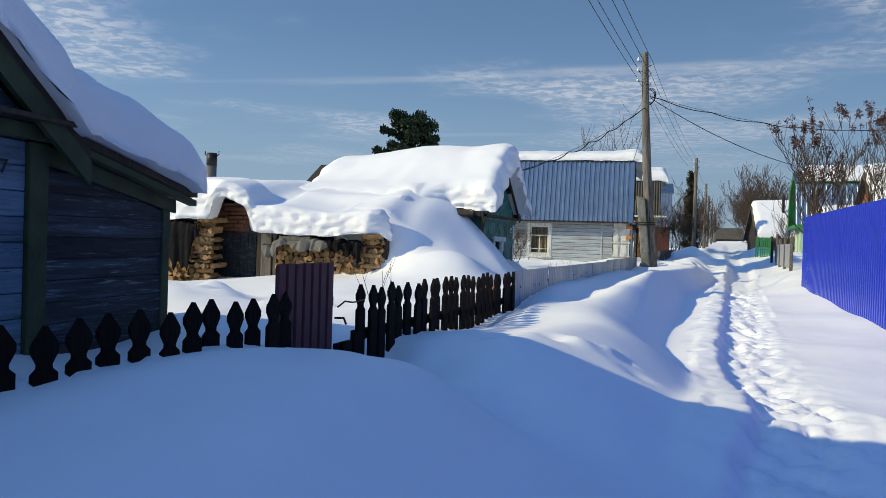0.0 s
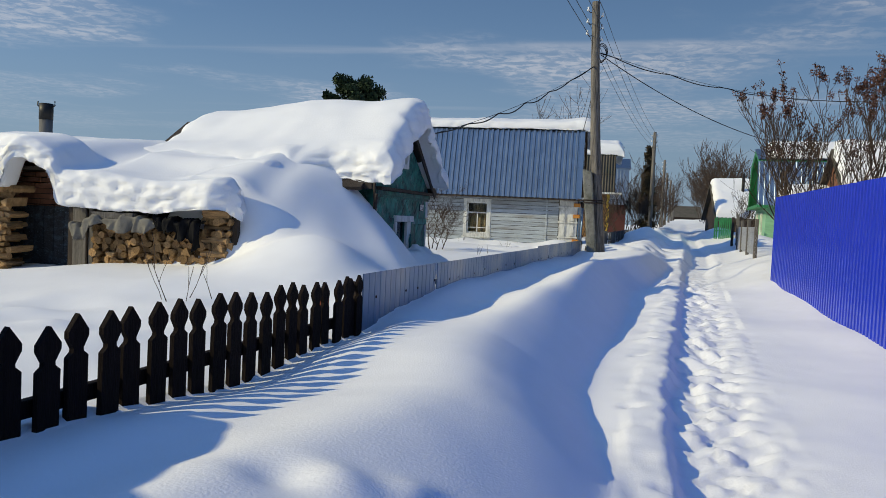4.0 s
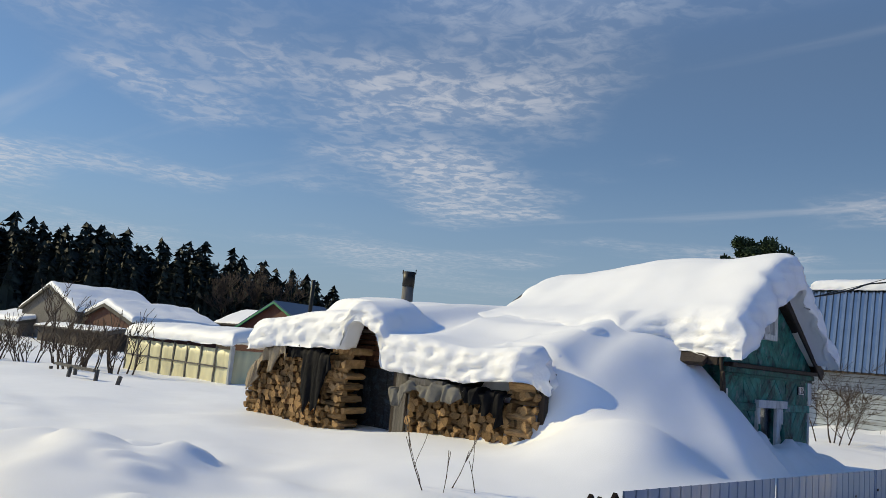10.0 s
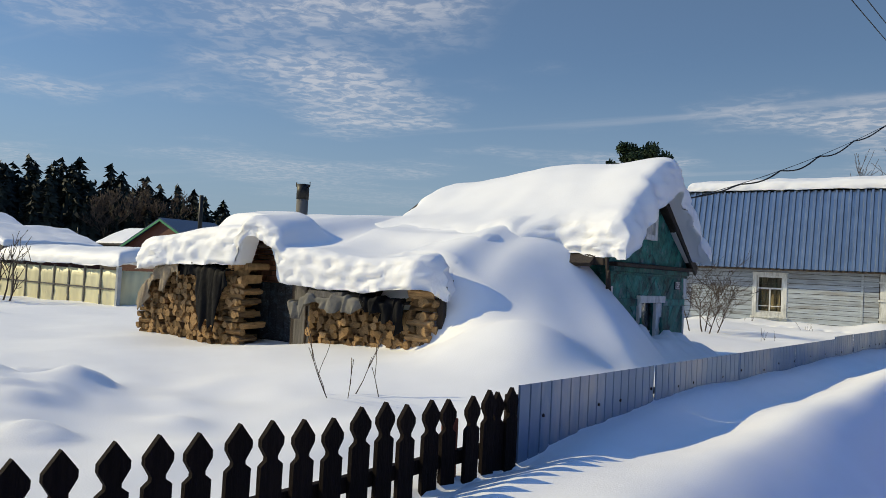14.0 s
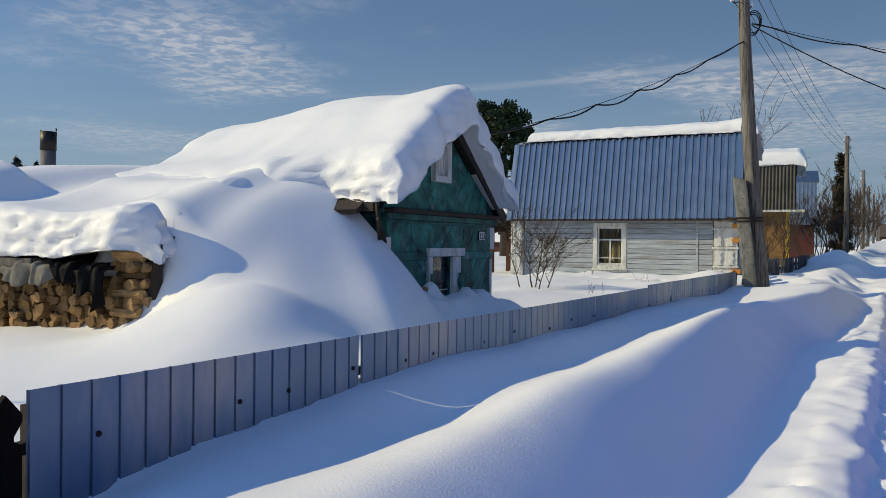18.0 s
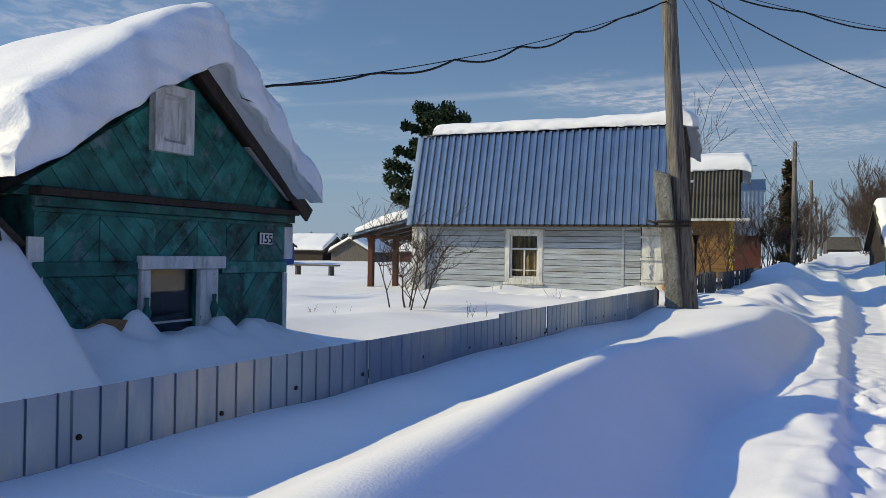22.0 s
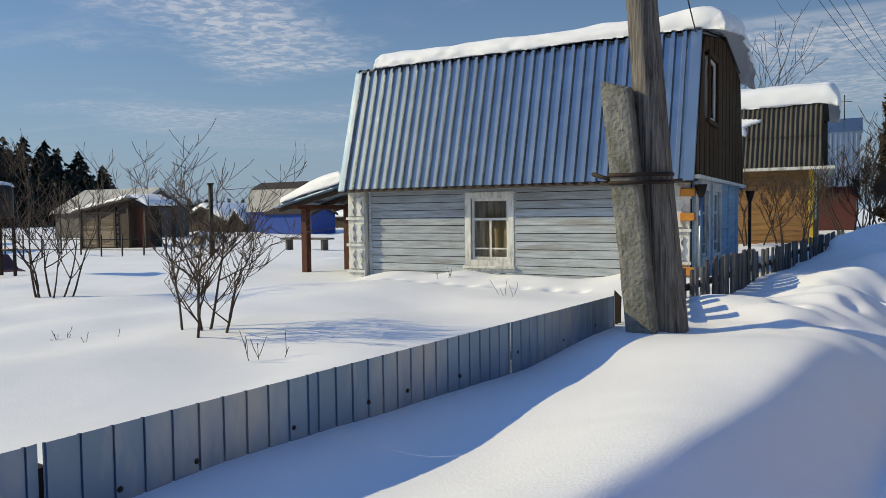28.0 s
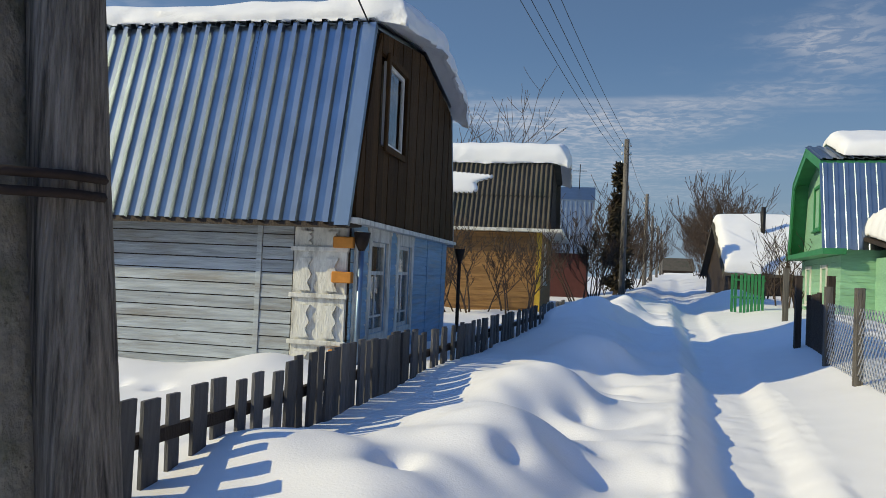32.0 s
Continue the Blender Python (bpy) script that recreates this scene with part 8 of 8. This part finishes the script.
def plank_barn():
    b = thing("grey_barn", "weathered grey plank barn with a lopsided snowy roof", "barn", (-28.7, 39.8, 0.6), group="village houses", world=True)
    x0, x1, y0, y1 = -30.4, -27.0, 38.5, 40.2
    bm = bmesh.new()
    for a, c in (((x0, y0, 0.2), (x1, y0 + 0.1, 2.15)), ((x0, y1 - 0.1, 0.2), (x1, y1, 2.15)), ((x0, y0 + 0.1, 0.2), (x0 + 0.1, y1 - 0.1, 2.15)), ((x1 - 0.1, y0 + 0.1, 0.2), (x1, y1 - 0.1, 2.60))):
        box(bm, a, c)
    part("wall", bm, DARK_WOOD, b)
    # front planks in the sunlit colour, against dark wood for the shaded side
    for k in range(15):
        z = 0.62 + 0.105 * k
        boxpart("plank", (x0 + 0.05, y0 - 0.035 - 0.006 * (k % 3), z), (x1 - 0.75 - 0.2 * (k % 4 == 1), y0 - 0.002, z + 0.096), BARN_BOARD, b)
    for x in (x0, -29.2, -28.0, x1 - 0.1):
        boxpart("post", (x, y0 - 0.10, 0.3), (x + 0.13, y0 - 0.042, 2.25 + 0.13 * (x - x0)), DARK_WOOD, b)
    prismpart("gable", [(x0, 2.15), (x1, 2.15), (x1, 2.66), (x0, 2.2)], "y", y0 + 0.01, y0 + 0.09, DARK_WOOD, b)
    prismpart("roof_slope", [(x0 - 0.3, 2.16), (x1 + 0.35, 2.74), (x1 + 0.35, 2.80), (x0 - 0.3, 2.22)], "y", y0 - 0.3, y1 + 0.2, SLATE, b)
    snow_slab("roof_snow", x0 - 0.3, x1 + 0.1, y0 - 0.3, y1 + 0.2, lambda x, y: 2.24 + 0.142 * (x - x0 + 0.3), lambda x, y: 0.14 + 0.03 * wave(x, y, 1.5, 6), b, R=0.2, step=0.12)
    snow_slab("roof_snow", x1 - 0.2, x1 + 1.0, y0 + 0.1, y1 + 0.1, lambda x, y: 2.80 - 0.35 * np.clip(x - x1, 0, 2), lambda x, y: 0.20 + 0.03 * wave(x, y, 1.5, 7), b, R=0.2, step=0.12)
    for k in range(5):
        boxpart("plank", (x1 + 0.06 + 0.17 * k, y0 + 0.3, 0.4), (x1 + 0.22 + 0.17 * k, y0 + 0.34, 2.38), RED_BROWN, b)
    prismpart("lean_roof", [(x1 + 0.02, 2.72), (x1 + 0.98, 2.36), (x1 + 0.98, 2.40), (x1 + 0.02, 2.76)], "y", y0, y1 + 0.1, DARK_WOOD, b)
    for y in (y0 + 0.05, y1 - 0.1):
        boxpart("post", (x1 + 0.8, y, 0.3), (x1 + 0.92, y + 0.12, 2.40), DARK_WOOD, b)


plank_barn()
plain_house("grey_roof_house", "far house under a pale grey sheet roof", -46.8, -39.4, 48.0, 53.0, 0.7, 2.4, 3.85, wall=GREY_WOOD, roof=PALE_SHEET, snow=0)
plain_house("snowy_cottage", "far dark cottage with a white snow roof", -47.7, -43.2, 60.0, 65.0, 0.7, 1.65, 2.7, ridge="y", wall=DARK_WOOD, snow=0.35)


def blue_mansard():
    h = plain_house("blue_house", "far deep-blue house with a pale grey mansard roof", -40.4, -35.9, 60.0, 63.2, 0.8, 2.3, 2.4, wall=BLUE_HOUSE, roof=SLATE, snow=0, over=0.1, windows=(("s", -38.6, 1.2, 0.7, 0.8),))
    prismpart("gable", [(60.0, 2.3), (63.2, 2.3), (62.8, 3.85), (61.6, 4.45), (60.4, 3.85)], "x", -36.1, -35.95, BLUE_HOUSE, h)
    prismpart("roof_slope", [(59.85, 2.25), (60.3, 4.0), (60.42, 3.95), (60.0, 2.25)], "x", -40.6, -35.8, PALE_SHEET, h)
    prismpart("roof_slope", [(60.3, 3.9), (61.6, 4.5), (62.9, 3.9), (62.9, 4.0), (61.6, 4.6), (60.3, 4.0)], "x", -40.6, -35.8, DARK_WOOD, h)
    prismpart("verge_trim", [(59.84, 2.25), (59.94, 2.25), (60.39, 4.0), (60.29, 4.0)], "x", -35.79, -35.74, PLATE, h)
    window(h, pose(-35.94, 61.2, 2.8, 0, 0, 90), 0.6, 0.9, trim=0.1, curtain=False)
    plain_house("blue_annex", "low bright blue outbuilding beside the far blue house", -35.6, -31.4, 56.5, 59.2, 0.8, 2.05, 2.5, wall=BLUE_HOUSE, roof=DARK_WOOD, snow=0, over=0.15)


blue_mansard()
plain_house("far_cottage", "far white-roofed cottage beyond the gardens", -45.5, -38.6, 75.0, 80.0, 0.9, 1.8, 3.1, wall=DARK_WOOD, snow=0.35)
plain_house("far_cottage", "far white-roofed cottage beyond the gardens", -37.6, -33.2, 75.0, 80.0, 0.9, 1.7, 2.9, ridge="y", wall=GREY_WOOD, snow=0.35)
plain_house("far_cottage", "far white-roofed cottage beyond the gardens", -31.5, -26.5, 78.0, 83.0, 0.9, 1.8, 2.9, wall=RED, snow=0.35)
plain_house("brown_cabin", "small brown cabin in the far garden", -42.6, -41.0, 60.0, 62.5, 0.8, 1.4, 2.3, ridge="y", wall=DARK_WOOD, snow=0.25)


def small_yard_things():
    p = thing("black_post", "lone black metal post in the garden snow", "post", (-16.25, 33.0, 0.7), world=True)
    tubepart("post", [(-16.27, 33.0, 0.2), (-16.25, 33.0, 2.9)], 0.07, BLACK, p)
    tubepart("cap", [(-16.25, 33.0, 2.9), (-16.25, 33.0, 2.95)], 0.11, BLACK, p)
    p = thing("black_post", "thin dark post by the porch", "post", (-8.6, 30.6, 0.7), world=True)
    tubepart("post", [(-8.3, 31.6, 0.2), (-8.3, 31.6, 1.35)], 0.03, BLACK, p)
    b = thing("beehive", "small pale hive box with a snow cap", "hive", (-26.5, 42.0, 0.7), world=True)
    boxpart("box", (-26.7, 41.8, 0.5), (-26.3, 42.2, 1.05), SACK, b, bevel=0.01)
    snow_slab("snow_cap", -26.8, -26.2, 41.7, 42.3, lambda x, y: 1.05 + 0 * x, lambda x, y: 0.22 + 0 * x, b, R=0.35, step=0.08)
    t = thing("water_tank", "dark barrel tank on a thin pipe stand", "tank", (-15.1, 25.8, 0.4), world=True)
    tubepart("barrel", [(-15.1, 25.8, 1.93), (-15.1, 25.8, 1.97), (-15.1, 25.8, 2.60), (-15.1, 25.8, 2.64)], [0.33, 0.37, 0.37, 0.33], BLACK, t, sides=20)
    for x in (-15.35, -14.85):
        for y in (25.55, 26.05):
            tubepart("leg", [(x, y, 0.3), (x, y, 1.95)], 0.04, RUST, t, sides=6)
    for y in (25.55, 26.05):
        tubepart("brace", [(-15.35, y, 1.25), (-14.85, y, 1.25)], 0.02, RUST, t, sides=6)
    snow_slab("snow_cap", -15.38, -14.82, 25.52, 26.08, lambda x, y: 2.63 + 0 * x, lambda x, y: 0.10 + 0 * x, t, R=0.2, step=0.06)
    r = thing("tipped_cart", "red painted cart half hidden by snow", "cart", (-15.8, 26.4, 0.5), world=True)
    prismpart("body", [(-17.6, 0.3), (-15.9, 0.3), (-15.8, 0.72), (-16.1, 0.78), (-16.5, 1.10), (-17.6, 1.10)], "y", 25.9, 26.9, RED, r, bevel=0.03)
    for y in (25.84, 26.84):
        tubepart("wheel", [(-16.2, y, 0.35), (-16.2, y + 0.12, 0.35)], 0.25, BLACK, r, sides=16)
    f = thing("wire_fence", "thin post and wire garden fence", "fence", (-25.0, 32.0, 0.6), world=True)
    for k in range(14):
        x = -31 + 0.95 * k
        tubepart("post", [(x, 32 + 0.1 * k, 0.1), (x + 0.02, 32 + 0.1 * k, 1.35)], 0.03, DARK_WOOD, f, sides=5)
    for z in (0.85, 1.2):
        tubepart("wire", [(-31, 32, z), (-25, 32.6, z - 0.03), (-18.6, 33.3, z)], 0.012, BLACK, f, sides=4)
    bn = thing("garden_bench", "low snow-dusted plank bench in the garden", "bench", (-15.0, 36.0, 0.8), world=True)
    boxpart("seat", (-16.0, 35.8, 1.12), (-14.0, 36.2, 1.18), GREY_WOOD, bn)
    for x in (-15.8, -14.3):
        boxpart("leg", (x, 35.85, 0.5), (x + 0.08, 36.15, 1.12), GREY_WOOD, bn)


small_yard_things()
